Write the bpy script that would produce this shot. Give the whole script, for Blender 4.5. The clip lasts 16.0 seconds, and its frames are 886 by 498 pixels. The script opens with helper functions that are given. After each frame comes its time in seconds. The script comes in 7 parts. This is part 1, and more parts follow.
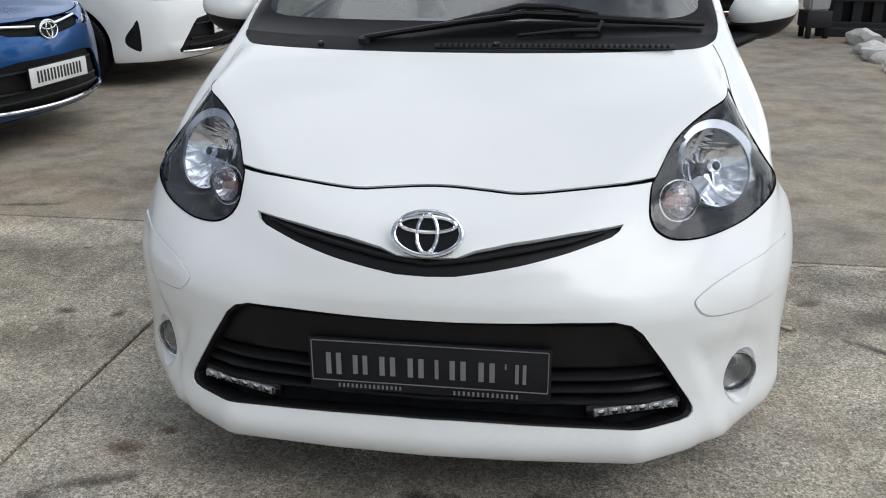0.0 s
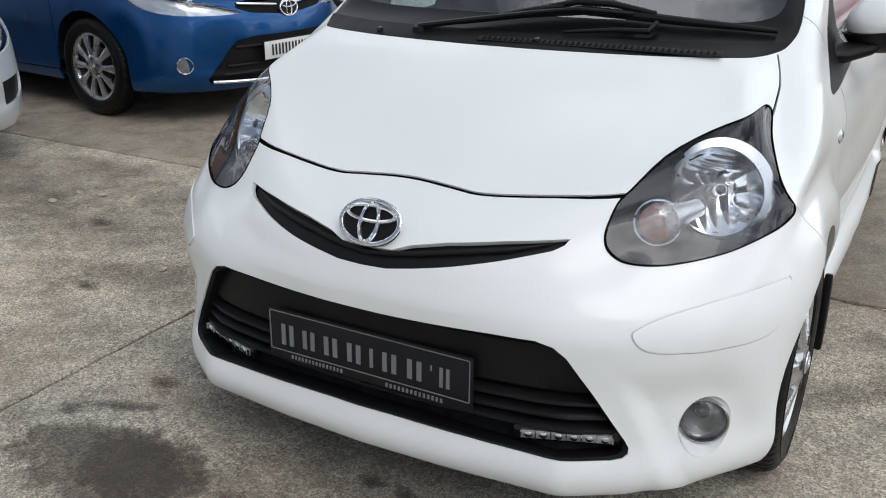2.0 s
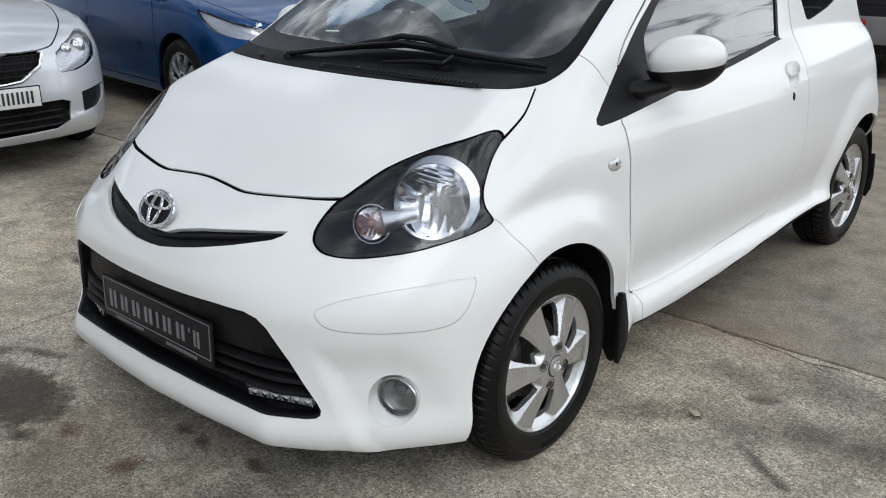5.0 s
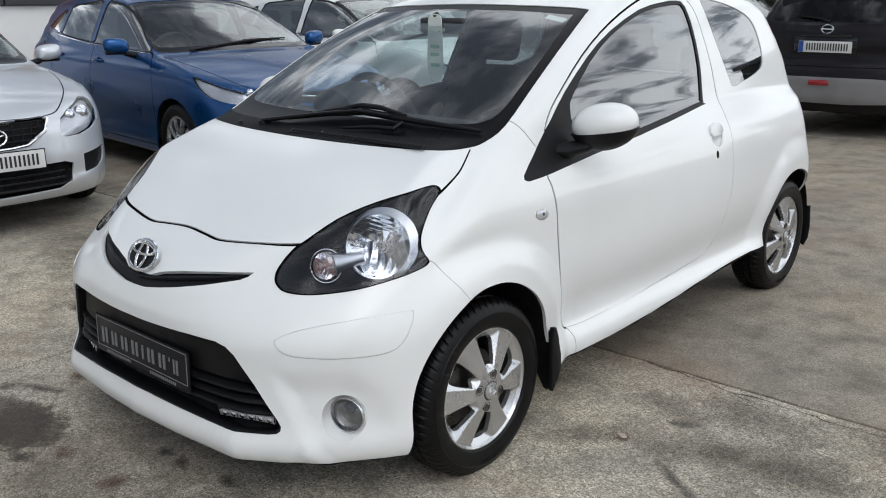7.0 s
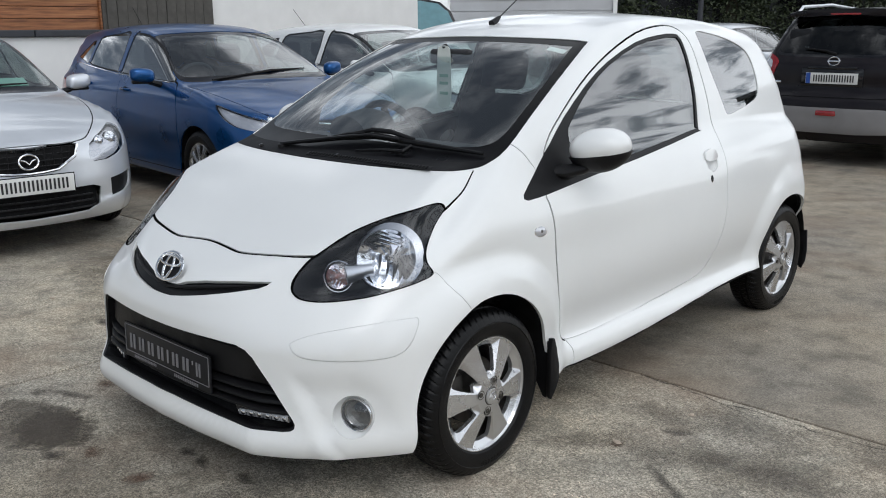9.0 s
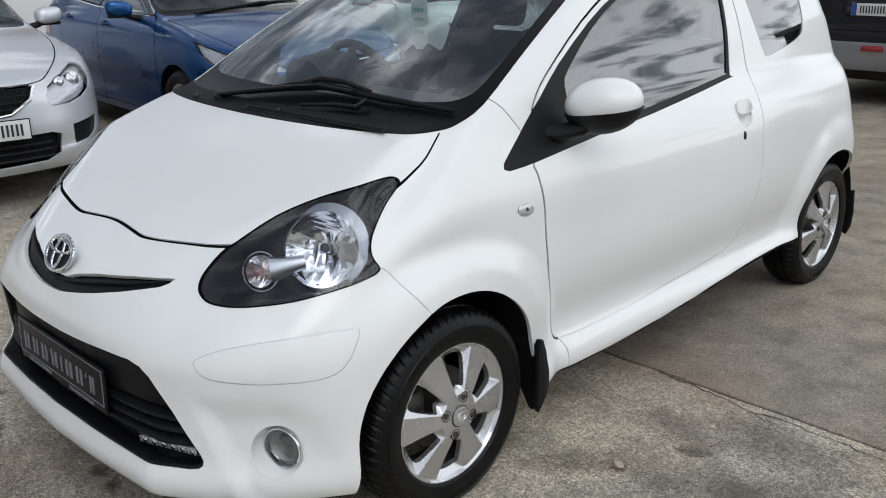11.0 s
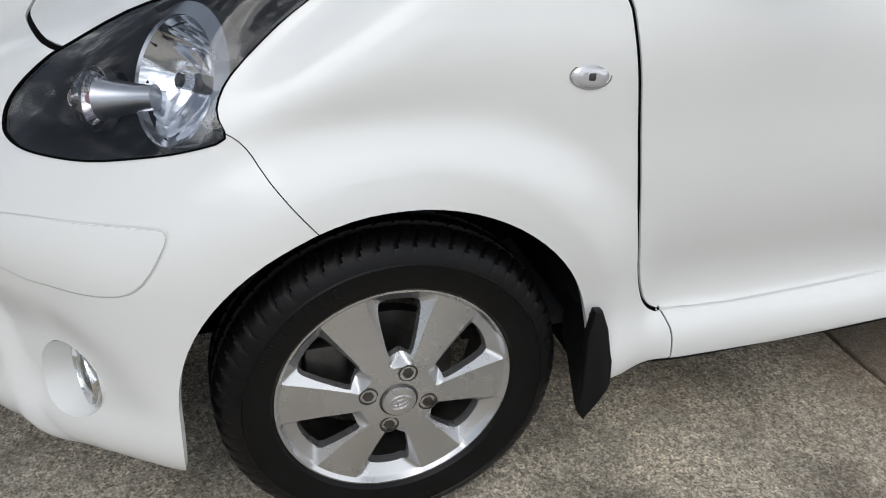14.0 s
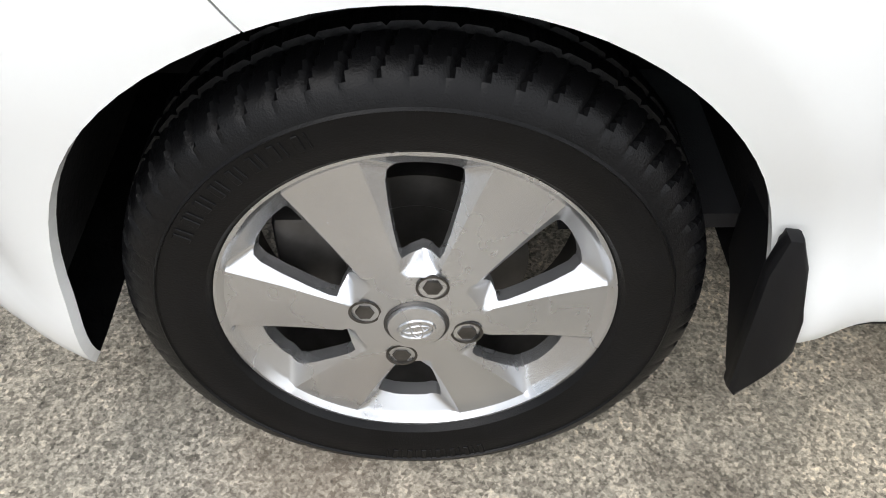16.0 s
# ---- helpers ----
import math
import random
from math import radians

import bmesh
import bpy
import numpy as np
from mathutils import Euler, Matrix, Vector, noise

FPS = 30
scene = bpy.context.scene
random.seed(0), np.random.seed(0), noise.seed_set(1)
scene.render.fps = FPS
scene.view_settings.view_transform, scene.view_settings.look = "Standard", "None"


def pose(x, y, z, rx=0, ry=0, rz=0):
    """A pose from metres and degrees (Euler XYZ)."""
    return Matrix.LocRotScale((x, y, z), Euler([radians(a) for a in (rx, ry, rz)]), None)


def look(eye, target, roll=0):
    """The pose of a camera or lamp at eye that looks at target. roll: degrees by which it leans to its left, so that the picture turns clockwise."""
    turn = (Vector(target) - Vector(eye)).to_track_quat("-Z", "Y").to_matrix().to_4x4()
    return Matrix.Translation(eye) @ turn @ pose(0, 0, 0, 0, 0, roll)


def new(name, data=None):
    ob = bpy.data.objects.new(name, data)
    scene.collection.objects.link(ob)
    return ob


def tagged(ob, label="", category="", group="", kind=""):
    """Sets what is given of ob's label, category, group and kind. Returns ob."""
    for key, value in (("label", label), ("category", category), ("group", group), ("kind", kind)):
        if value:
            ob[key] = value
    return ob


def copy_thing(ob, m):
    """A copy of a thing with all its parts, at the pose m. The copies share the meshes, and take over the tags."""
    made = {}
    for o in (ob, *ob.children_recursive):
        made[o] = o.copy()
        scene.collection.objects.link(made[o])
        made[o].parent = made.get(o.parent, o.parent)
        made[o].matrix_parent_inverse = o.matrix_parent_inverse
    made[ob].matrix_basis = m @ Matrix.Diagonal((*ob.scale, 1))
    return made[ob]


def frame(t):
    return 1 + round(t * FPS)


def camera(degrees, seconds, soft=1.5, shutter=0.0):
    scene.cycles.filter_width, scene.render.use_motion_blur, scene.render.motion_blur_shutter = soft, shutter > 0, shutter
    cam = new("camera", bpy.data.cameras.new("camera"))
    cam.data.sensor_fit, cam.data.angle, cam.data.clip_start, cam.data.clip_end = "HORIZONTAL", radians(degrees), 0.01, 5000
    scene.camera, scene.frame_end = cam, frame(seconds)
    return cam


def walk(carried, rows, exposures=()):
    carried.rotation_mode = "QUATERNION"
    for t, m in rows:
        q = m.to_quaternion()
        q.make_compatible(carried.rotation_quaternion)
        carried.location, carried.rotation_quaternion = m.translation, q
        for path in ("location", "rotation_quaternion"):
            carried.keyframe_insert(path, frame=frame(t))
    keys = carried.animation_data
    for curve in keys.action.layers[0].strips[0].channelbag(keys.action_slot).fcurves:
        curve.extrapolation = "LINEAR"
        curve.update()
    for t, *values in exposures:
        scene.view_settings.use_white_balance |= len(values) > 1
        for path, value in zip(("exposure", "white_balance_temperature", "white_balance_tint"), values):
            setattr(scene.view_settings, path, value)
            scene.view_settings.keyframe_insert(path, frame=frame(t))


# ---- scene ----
cam = camera(52.8, 16.0, 1.0)
PATH = [
    (0, (0.308, 1.695, 1.303), (0.013, 3.541, 0.59), -0.6),
    (0.5, (0.44, 1.716, 1.3), (-0.022, 3.525, 0.583), -0.0),
    (1, (0.627, 1.731, 1.311), (0.003, 3.496, 0.607), 0.6),
    (1.5, (0.826, 1.836, 1.304), (0.047, 3.538, 0.6), 0.4),
    (2, (0.997, 1.963, 1.294), (0.071, 3.58, 0.569), -0.2),
    (2.5, (1.184, 1.975, 1.303), (0.193, 3.554, 0.579), 0.9),
    (3, (1.368, 2.026, 1.312), (0.324, 3.575, 0.597), 1.8),
    (3.5, (1.554, 2.198, 1.301), (0.427, 3.687, 0.586), 0.3),
    (4, (1.702, 2.264, 1.31), (0.514, 3.711, 0.607), -0.4),
    (4.5, (1.873, 2.219, 1.324), (0.654, 3.651, 0.644), 0.5),
    (5, (2.015, 2.271, 1.342), (0.747, 3.665, 0.674), -0.1),
    (5.2, (2.061, 2.323, 1.345), (0.775, 3.701, 0.678), -0.5),
    (7.3, (2.463, 2.096, 1.413), (1.155, 3.516, 0.89), -0.6),
    (7.5, (2.519, 2.089, 1.414), (1.19, 3.495, 0.905), -0.8),
    (8, (2.535, 2.059, 1.41), (1.171, 3.439, 0.927), -1.0),
    (8.5, (2.529, 2.01, 1.412), (1.171, 3.398, 0.936), -0.5),
    (9, (2.537, 1.996, 1.41), (1.2, 3.404, 0.93), -0.4),
    (9.2, (2.513, 1.998, 1.417), (1.189, 3.413, 0.922), -0.2),
    (11.3, (2.234, 2.662, 1.37), (0.879, 3.986, 0.73), -1.0),
    (11.5, (2.235, 2.721, 1.354), (0.873, 4.034, 0.705), -1.6),
    (12, (2.212, 2.951, 1.332), (0.8, 4.184, 0.635), -2.1),
    (12.5, (2.21, 3.146, 1.309), (0.702, 4.241, 0.583), -1.7),
    (13, (2.02, 3.345, 1.254), (0.48, 4.331, 0.443), 1.4),
    (13.5, (1.911, 3.537, 1.205), (0.3, 4.294, 0.29), 1.6),
    (14, (1.853, 3.778, 1.171), (0.208, 4.289, 0.154), 1.2),
    (14.5, (1.662, 3.895, 1.101), (0.071, 4.234, -0.063), 2.0),
    (15, (1.486, 3.983, 1.022), (-0.05, 4.152, -0.248), 1.7),
    (15.5, (1.396, 4.055, 0.939), (-0.077, 4.112, -0.412), 1.1),
    (16, (1.356, 4.055, 0.9), (-0.07, 4.069, -0.503), -0.0),
]
walk(cam, [(t, look(eye, target, roll)) for t, eye, target, roll in PATH], exposures=[(0, 0.10, 6430, 10), (3, 0.06, 6450, 10), (5, 0.02, 6450, 10), (9, -0.06, 6400, 10), (12.5, -0.1, 6520, 10), (14.5, -0.1, 6600, 11), (15.25, 0.12, 6640, 11), (16, 0.54, 6640, 11)])


# light: a bright, broken overcast sky with a veiled sun
world = bpy.data.worlds.new("world")
scene.world = world
world.use_nodes = True
nt = world.node_tree
nt.nodes.clear()
sky = nt.nodes.new("ShaderNodeTexSky")
sky.sky_type, sky.sun_disc, sky.sun_elevation, sky.sun_rotation = "NISHITA", False, radians(48), radians(125)
geo, cut_z = nt.nodes.new("ShaderNodeTexCoord"), nt.nodes.new("ShaderNodeSeparateXYZ")
nt.links.new(geo.outputs["Generated"], cut_z.inputs[0])
lift = nt.nodes.new("ShaderNodeMath")
lift.operation, lift.inputs[1].default_value = "ADD", 0.22
nt.links.new(cut_z.outputs[2], lift.inputs[0])
flat = nt.nodes.new("ShaderNodeVectorMath")
flat.operation = "DIVIDE"
nt.links.new(geo.outputs["Generated"], flat.inputs[0])
nt.links.new(lift.outputs[0], flat.inputs[1])
cloud = nt.nodes.new("ShaderNodeTexNoise")
cloud.inputs["Scale"].default_value, cloud.inputs["Detail"].default_value, cloud.inputs["Roughness"].default_value = 2.9, 8, 0.58
nt.links.new(flat.outputs[0], cloud.inputs["Vector"])
shade = nt.nodes.new("ShaderNodeValToRGB")
shade.color_ramp.elements.new(0.5)
for e, p, c in zip(shade.color_ramp.elements, (0.405, 0.50, 0.59), ((1.7, 1.95, 2.3, 1), (4.6, 4.95, 5.35, 1), (16.6, 17.2, 17.8, 1))):
    e.position, e.color = p, c
lean = nt.nodes.new("ShaderNodeVectorMath")
lean.operation, lean.inputs[1].default_value = "DOT_PRODUCT", (0.06, 0.09, 0.02)
nt.links.new(geo.outputs["Generated"], lean.inputs[0])
thin = nt.nodes.new("ShaderNodeMath")
nt.links.new(cloud.outputs[0], thin.inputs[0])
nt.links.new(lean.outputs["Value"], thin.inputs[1])
nt.links.new(thin.outputs[0], shade.inputs[0])
veil = nt.nodes.new("ShaderNodeMix")
veil.data_type, veil.inputs[0].default_value = "RGBA", 0.82
nt.links.new(sky.outputs[0], veil.inputs[6])
nt.links.new(shade.outputs[0], veil.inputs[7])


def sky_math(op, a, b, c=0.0):
    n = nt.nodes.new("ShaderNodeMath")
    n.operation, n.use_clamp = op, False
    for socket, v in zip(n.inputs, (a, b, c)):
        if hasattr(v, "is_linked"):
            nt.links.new(v, socket)
        else:
            socket.default_value = v
    return n.outputs[0]


# thin cloud is brighter low down, and round the veiled sun
SUN_WAY = (0.547, -0.383, 0.744)
low_sky = sky_math("POWER", sky_math("SUBTRACT", 1.0, sky_math("MAXIMUM", cut_z.outputs[2], 0.0)), 3.0)
dot = nt.nodes.new("ShaderNodeVectorMath")
dot.operation, dot.inputs[1].default_value = "DOT_PRODUCT", SUN_WAY
nt.links.new(geo.outputs["Generated"], dot.inputs[0])
glow = sky_math("POWER", sky_math("MAXIMUM", dot.outputs["Value"], 0.0), 7.0)
gain = sky_math("MULTIPLY_ADD", low_sky, 0.55, sky_math("MULTIPLY_ADD", glow, 1.0, 1.0))
bright = nt.nodes.new("ShaderNodeVectorMath")
bright.operation = "SCALE"
nt.links.new(veil.outputs[2], bright.inputs[0])
nt.links.new(gain, bright.inputs["Scale"])
bg = nt.nodes.new("ShaderNodeBackground")
bg.inputs["Strength"].default_value = 0.094
nt.links.new(bright.outputs[0], bg.inputs["Color"])
nt.links.new(bg.outputs[0], nt.nodes.new("ShaderNodeOutputWorld").inputs["Surface"])
sun = new("sun", bpy.data.lights.new("sun", "SUN"))
sun.data.energy, sun.data.angle, sun.data.color = 0.6, radians(34), (1, 0.975, 0.94)
sun.matrix_world = look(tuple(9 * v for v in SUN_WAY), (0, 0, 0))


# materials
def nodes_of(name):
    m = bpy.data.materials.new(name)
    m.use_nodes = True
    t = m.node_tree
    return m, t, t.nodes["Principled BSDF"]


def mix_rgb(t, kind, fac, a, b):
    n = t.nodes.new("ShaderNodeMix")
    n.data_type, n.blend_type = "RGBA", kind
    for socket, v in ((n.inputs[0], fac), (n.inputs[6], a), (n.inputs[7], b)):
        if hasattr(v, "is_linked"):
            t.links.new(v, socket)
        else:
            socket.default_value = v if not isinstance(v, tuple) else (*v, 1)
    return n.outputs[2]


def noise_of(t, scale, detail=4, rough=0.55, kind="ShaderNodeTexNoise", stretch=None):
    co = t.nodes.new("ShaderNodeTexCoord").outputs["Object"]
    if stretch:
        mp = t.nodes.new("ShaderNodeMapping")
        mp.inputs["Scale"].default_value = stretch
        t.links.new(co, mp.inputs[0])
        co = mp.outputs[0]
    n = t.nodes.new(kind)
    n.inputs["Scale"].default_value = scale
    if kind == "ShaderNodeTexNoise":
        n.inputs["Detail"].default_value, n.inputs["Roughness"].default_value = detail, rough
    t.links.new(co, n.inputs["Vector"])
    return n


def ramp(t, fac, *stops):
    r = t.nodes.new("ShaderNodeValToRGB")
    while len(r.color_ramp.elements) < len(stops):
        r.color_ramp.elements.new(0.5)
    for e, (p, c) in zip(r.color_ramp.elements, stops):
        e.position, e.color = p, ((c, c, c, 1) if isinstance(c, (int, float)) else (*c, 1))
    t.links.new(fac, r.inputs[0])
    return r.outputs[0]


def relief(t, b, height, strength, dist=0.002):
    n = t.nodes.new("ShaderNodeBump")
    n.inputs["Strength"].default_value, n.inputs["Distance"].default_value = strength, dist
    t.links.new(height, n.inputs["Height"])
    t.links.new(n.outputs[0], b.inputs["Normal"])
    return n


def material(name, color, rough=0.5, metal=0.0, coat=0.0, vary=0.12, scale=6.0, bump=0.0, grain=300.0, ior=1.5):
    """A plain surface with uneven colour and gloss at two scales and a fine grain."""
    m, t, b = nodes_of(name)
    big, fine = noise_of(t, scale), noise_of(t, grain, 2)
    dark = tuple(c * (1 - vary) for c in color)
    light = tuple(min(1, c * (1 + vary * 0.6)) for c in color)
    base = mix_rgb(t, "MIX", ramp(t, big.outputs[0], (0.3, 0.0), (0.7, 1.0)), dark, light)
    t.links.new(base, b.inputs["Base Color"])
    t.links.new(ramp(t, big.outputs[0], (0.25, max(0.0, rough - 0.05)), (0.75, min(1, rough + 0.06))), b.inputs["Roughness"])
    b.inputs["Metallic"].default_value, b.inputs["Coat Weight"].default_value = metal, coat
    b.inputs["Coat Roughness"].default_value, b.inputs["IOR"].default_value = 0.04, ior
    if bump:
        relief(t, b, fine.outputs[0], bump)
    return m


def clear_glass(name, tint, base=0.09, rough=0.0, power=4.0):
    """A thin pane: it lets light through, and mirrors more at a flat angle, alike from both sides."""
    m = bpy.data.materials.new(name)
    m.use_nodes = True
    t = m.node_tree
    t.nodes.clear()
    out, mix = t.nodes.new("ShaderNodeOutputMaterial"), t.nodes.new("ShaderNodeMixShader")
    see, shine, lw = t.nodes.new("ShaderNodeBsdfTransparent"), t.nodes.new("ShaderNodeBsdfGlossy"), t.nodes.new("ShaderNodeLayerWeight")
    see.inputs[0].default_value = (*tint, 1)
    shine.inputs["Color"].default_value = (1, 1, 1, 1)
    shine.inputs["Roughness"].default_value = rough
    lw.inputs[0].default_value = 0.5
    up, grow = t.nodes.new("ShaderNodeMath"), t.nodes.new("ShaderNodeMath")
    up.operation, up.inputs[1].default_value = "POWER", power
    grow.operation, grow.inputs[1].default_value, grow.inputs[2].default_value = "MULTIPLY_ADD", 1 - base, base
    for a, c in ((lw.outputs["Facing"], up.inputs[0]), (up.outputs[0], grow.inputs[0]), (grow.outputs[0], mix.inputs[0]), (see.outputs[0], mix.inputs[1]), (shine.outputs[0], mix.inputs[2]), (mix.outputs[0], out.inputs[0])):
        t.links.new(a, c)
    return m


WHITE = material("white_paint", (0.80, 0.81, 0.80), 0.38, coat=0.75, vary=0.02, scale=2.5, bump=0.008, grain=900)
WHITE.node_tree.nodes["Principled BSDF"].inputs["Coat Roughness"].default_value = 0.075
BLUE = material("blue_paint", (0.002, 0.070, 0.235), 0.30, 0.7, coat=0.5, vary=0.15, scale=3, grain=900)
SILVER = material("silver_paint", (0.66, 0.685, 0.72), 0.34, 0.5, coat=0.8, vary=0.06, scale=3, grain=900)
BLACK_PAINT = material("black_paint", (0.007, 0.005, 0.007), 0.3, 0.0, coat=0.15, vary=0.2, scale=3, ior=1.35)
RED = material("red_paint", (0.25, 0.012, 0.015), 0.3, coat=1.0)
TYRE = material("tyre_rubber", (0.004, 0.004, 0.0045), 0.38, ior=1.30, vary=0.35, scale=18, bump=0.25, grain=500)
PLASTIC = material("black_plastic", (0.007, 0.007, 0.008), 0.5, ior=1.32, vary=0.25, scale=14, bump=0.12, grain=900)
GLOSS = material("gloss_black", (0.008, 0.008, 0.01), 0.12, vary=0.2)
COWL = material("cowl_plastic", (0.005, 0.005, 0.006), 0.5, ior=1.22, vary=0.2, scale=10, bump=0.05, grain=900)
BORDER = material("screen_border_black", (0.004, 0.004, 0.005), 0.3, ior=1.22, vary=0.2)
GREY_PLASTIC = material("grey_plastic", (0.06, 0.062, 0.066), 0.4, vary=0.2, scale=10, bump=0.15, grain=700)
SEAM = material("shut_line", (0.003, 0.003, 0.003), 0.9, ior=1.1)
LINER = material("arch_liner", (0.012, 0.012, 0.0125), 0.8, ior=1.2, vary=0.5, scale=25, bump=0.6, grain=120)
ALLOY = material("alloy_paint", (0.60, 0.605, 0.615), 0.27, 0.88, coat=0.3, vary=0.035, scale=9)
BEZEL = material("lamp_bezel", (0.55, 0.57, 0.60), 0.28, 1.0, vary=0.05)
CHROME = material("chrome", (0.75, 0.76, 0.78), 0.07, 1.0, vary=0.05)
STEEL = material("brake_steel", (0.10, 0.095, 0.09), 0.45, 0.8, vary=0.4, scale=20)
RUST = material("nut_steel", (0.09, 0.083, 0.075), 0.45, 0.7, vary=0.4, scale=60)
SEAT = material("seat_cloth", (0.022, 0.023, 0.026), 0.9, ior=1.25, vary=0.3, scale=30, bump=0.4, grain=600)
DASH = material("dash_plastic", (0.028, 0.028, 0.031), 0.65, vary=0.2, scale=12, bump=0.3, grain=500)
PLATE_WHITE = material("plate_white", (0.72, 0.72, 0.70), 0.4, vary=0.08, scale=9)
PLATE_DARK = material("plate_black", (0.011, 0.0115, 0.014), 0.38, vary=0.2, scale=9, ior=1.32)
PLATE_GREY = material("plate_grey", (0.20, 0.20, 0.21), 0.45)
INK = material("plate_ink", (0.02, 0.02, 0.022), 0.5)
EU_BLUE = material("plate_blue", (0.02, 0.08, 0.35), 0.4)
LAMP_RED = material("tail_lamp_red", (0.30, 0.008, 0.012), 0.15, coat=1.0)
LAMP_CLEAR = material("lamp_clear", (0.62, 0.63, 0.66), 0.12, 0.4, coat=1.0)
DRL_CLEAR = material("running_light_clear", (0.50, 0.51, 0.53), 0.2, 0.5, coat=1.0, vary=0.3, scale=60)
AMBER = material("amber_bulb", (0.50, 0.24, 0.19), 0.2, coat=0.5)
CARD = material("card_white", (0.66, 0.70, 0.66), 0.7)
GREEN_CARD = material("card_green", (0.25, 0.45, 0.36), 0.6)
GLASS = clear_glass("car_glass", (0.76, 0.86, 0.84), 0.19)
FAR_GLASS = clear_glass("parked_car_glass", (0.36, 0.43, 0.41), 0.26)
PRIVACY = clear_glass("smoked_glass", (0.30, 0.33, 0.33), 0.2)
DARK_GLASS = clear_glass("tinted_glass", (0.12, 0.125, 0.13), 0.04)
LENS = clear_glass("lamp_lens", (0.90, 0.91, 0.93), 0.05, power=5.5)
BULB_GLASS = clear_glass("indicator_glass", (0.93, 0.88, 0.88), 0.16, power=3.0)
SCREEN = clear_glass("windscreen_glass", (0.76, 0.85, 0.85), 0.16, power=4.5)
DULL_SILVER = material("dull_silver", (0.30, 0.30, 0.31), 0.45, 0.3, vary=0.1, scale=4)


HOUSING = material("lamp_housing", (0.010, 0.0105, 0.012), 0.42, vary=0.2, scale=8, ior=1.28)
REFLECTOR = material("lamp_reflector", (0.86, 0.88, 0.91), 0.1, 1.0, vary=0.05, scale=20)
FOG_BOWL = material("fog_bowl", (0.21, 0.21, 0.215), 0.40, 0.5, vary=0.25, scale=40)
FOG_GLASS = clear_glass("fog_lamp_glass", (0.80, 0.81, 0.80), 0.10, 0.12, power=3.5)


def curve(*pts):
    """A smooth curve through the points: natural cubic, straight beyond its ends."""
    a = np.array(pts, float)
    x, y = a[:, 0], a[:, 1]
    n, h = len(x), np.diff(x)
    m = np.eye(n)
    r = np.zeros(n)
    for i in range(1, n - 1):
        m[i, i - 1:i + 2] = h[i - 1], 2 * (h[i - 1] + h[i]), h[i]
        r[i] = 6 * ((y[i + 1] - y[i]) / h[i] - (y[i] - y[i - 1]) / h[i - 1])
    s = np.linalg.solve(m, r)
    def at(v):
        v = np.asarray(v, float)
        i = np.clip(np.searchsorted(x, v) - 1, 0, n - 2)
        c = np.clip(v, x[0], x[-1])
        d, e = c - x[i], x[i + 1] - c
        out = (s[i] * e ** 3 + s[i + 1] * d ** 3) / (6 * h[i]) + (y[i] / h[i] - s[i] * h[i] / 6) * e + (y[i + 1] / h[i] - s[i + 1] * h[i] / 6) * d
        k0 = (y[1] - y[0]) / h[0] - h[0] * (2 * s[0] + s[1]) / 6
        k1 = (y[-1] - y[-2]) / h[-1] + h[-1] * (2 * s[-1] + s[-2]) / 6
        return out + np.where(v < x[0], (v - x[0]) * k0, 0) + np.where(v > x[-1], (v - x[-1]) * k1, 0)
    return at


def soft_max(a, b, r):
    h = np.clip(0.5 + 0.5 * (a - b) / r, 0, 1)
    return b * (1 - h) + a * h + r * h * (1 - h)


def soft_min(a, b, r):
    return -soft_max(-a, -b, r)


def bump(v, a, b):
    t = np.clip((v - a) / (b - a), 0, 1)
    return t * t * (3 - 2 * t)


class Shape:
    """A car's skin as the zero of a function: below it body and bonnet, on it the cabin. Front axle at y = 0, nose towards -y."""

    def __init__(self, nose, plan, bonnet, crown, width, side, screen, roof, cabin, tail, tail_plan, extra=None, low=0.19, r=0.05, rc=0.06, fuse=0.05, upper=0.0, taper=None, pocket=None, chin=None):
        self.nose, self.plan, self.bonnet, self.crown, self.width, self.side, self.screen, self.roof, self.cabin = nose, plan, bonnet, crown, width, side, screen, roof, cabin
        self.tail, self.tail_plan, self.extra, self.low, self.r, self.rc, self.fuse, self.upper, self.taper, self.pocket, self.chin = tail, tail_plan, extra, low, r, rc, fuse, upper, taper, pocket, chin

    def __call__(self, p):
        x, y, z = np.abs(p[..., 0]), p[..., 1], p[..., 2]
        sides = x - (self.width(y) + self.side(z))
        if self.extra:
            sides = sides - self.extra(x, y, z)
        plan = self.plan(x)
        if self.chin:
            high = bump(z, 0.25, 0.42)
            plan = plan * high + self.chin(x) * (1 - high)
        front = (self.nose(z) + plan + self.upper * bump(x, 0.15, 0.5) * bump(z, 0.5, 0.7) - y) * 0.8
        if self.pocket:
            front = front + 0.8 * self.pocket(x, z)
        top = (z - (self.bonnet(y) - self.crown * x * x)) * 0.93
        rear = (y - (self.tail(z) - self.tail_plan(x))) * 0.9
        body = soft_max(soft_max(soft_max(front, top, self.r), sides, self.r), rear, self.r)
        glass = (z - (self.screen(y) - 0.13 * x * x - 0.05 * x ** 4)) * 0.87
        cover = z - (self.roof(y) - 0.10 * x * x - 0.12 * x ** 4)
        flank = (x - self.cabin(z) - (self.taper(y) if self.taper else 0)) * 0.95
        house = soft_max(soft_max(soft_max(soft_max(glass, cover, self.rc), flank, self.rc), rear, self.rc), front, 0.02)
        out = soft_min(body, house, self.fuse)
        return soft_max(out, (self.low(y) if callable(self.low) else self.low) - z, 0.02)


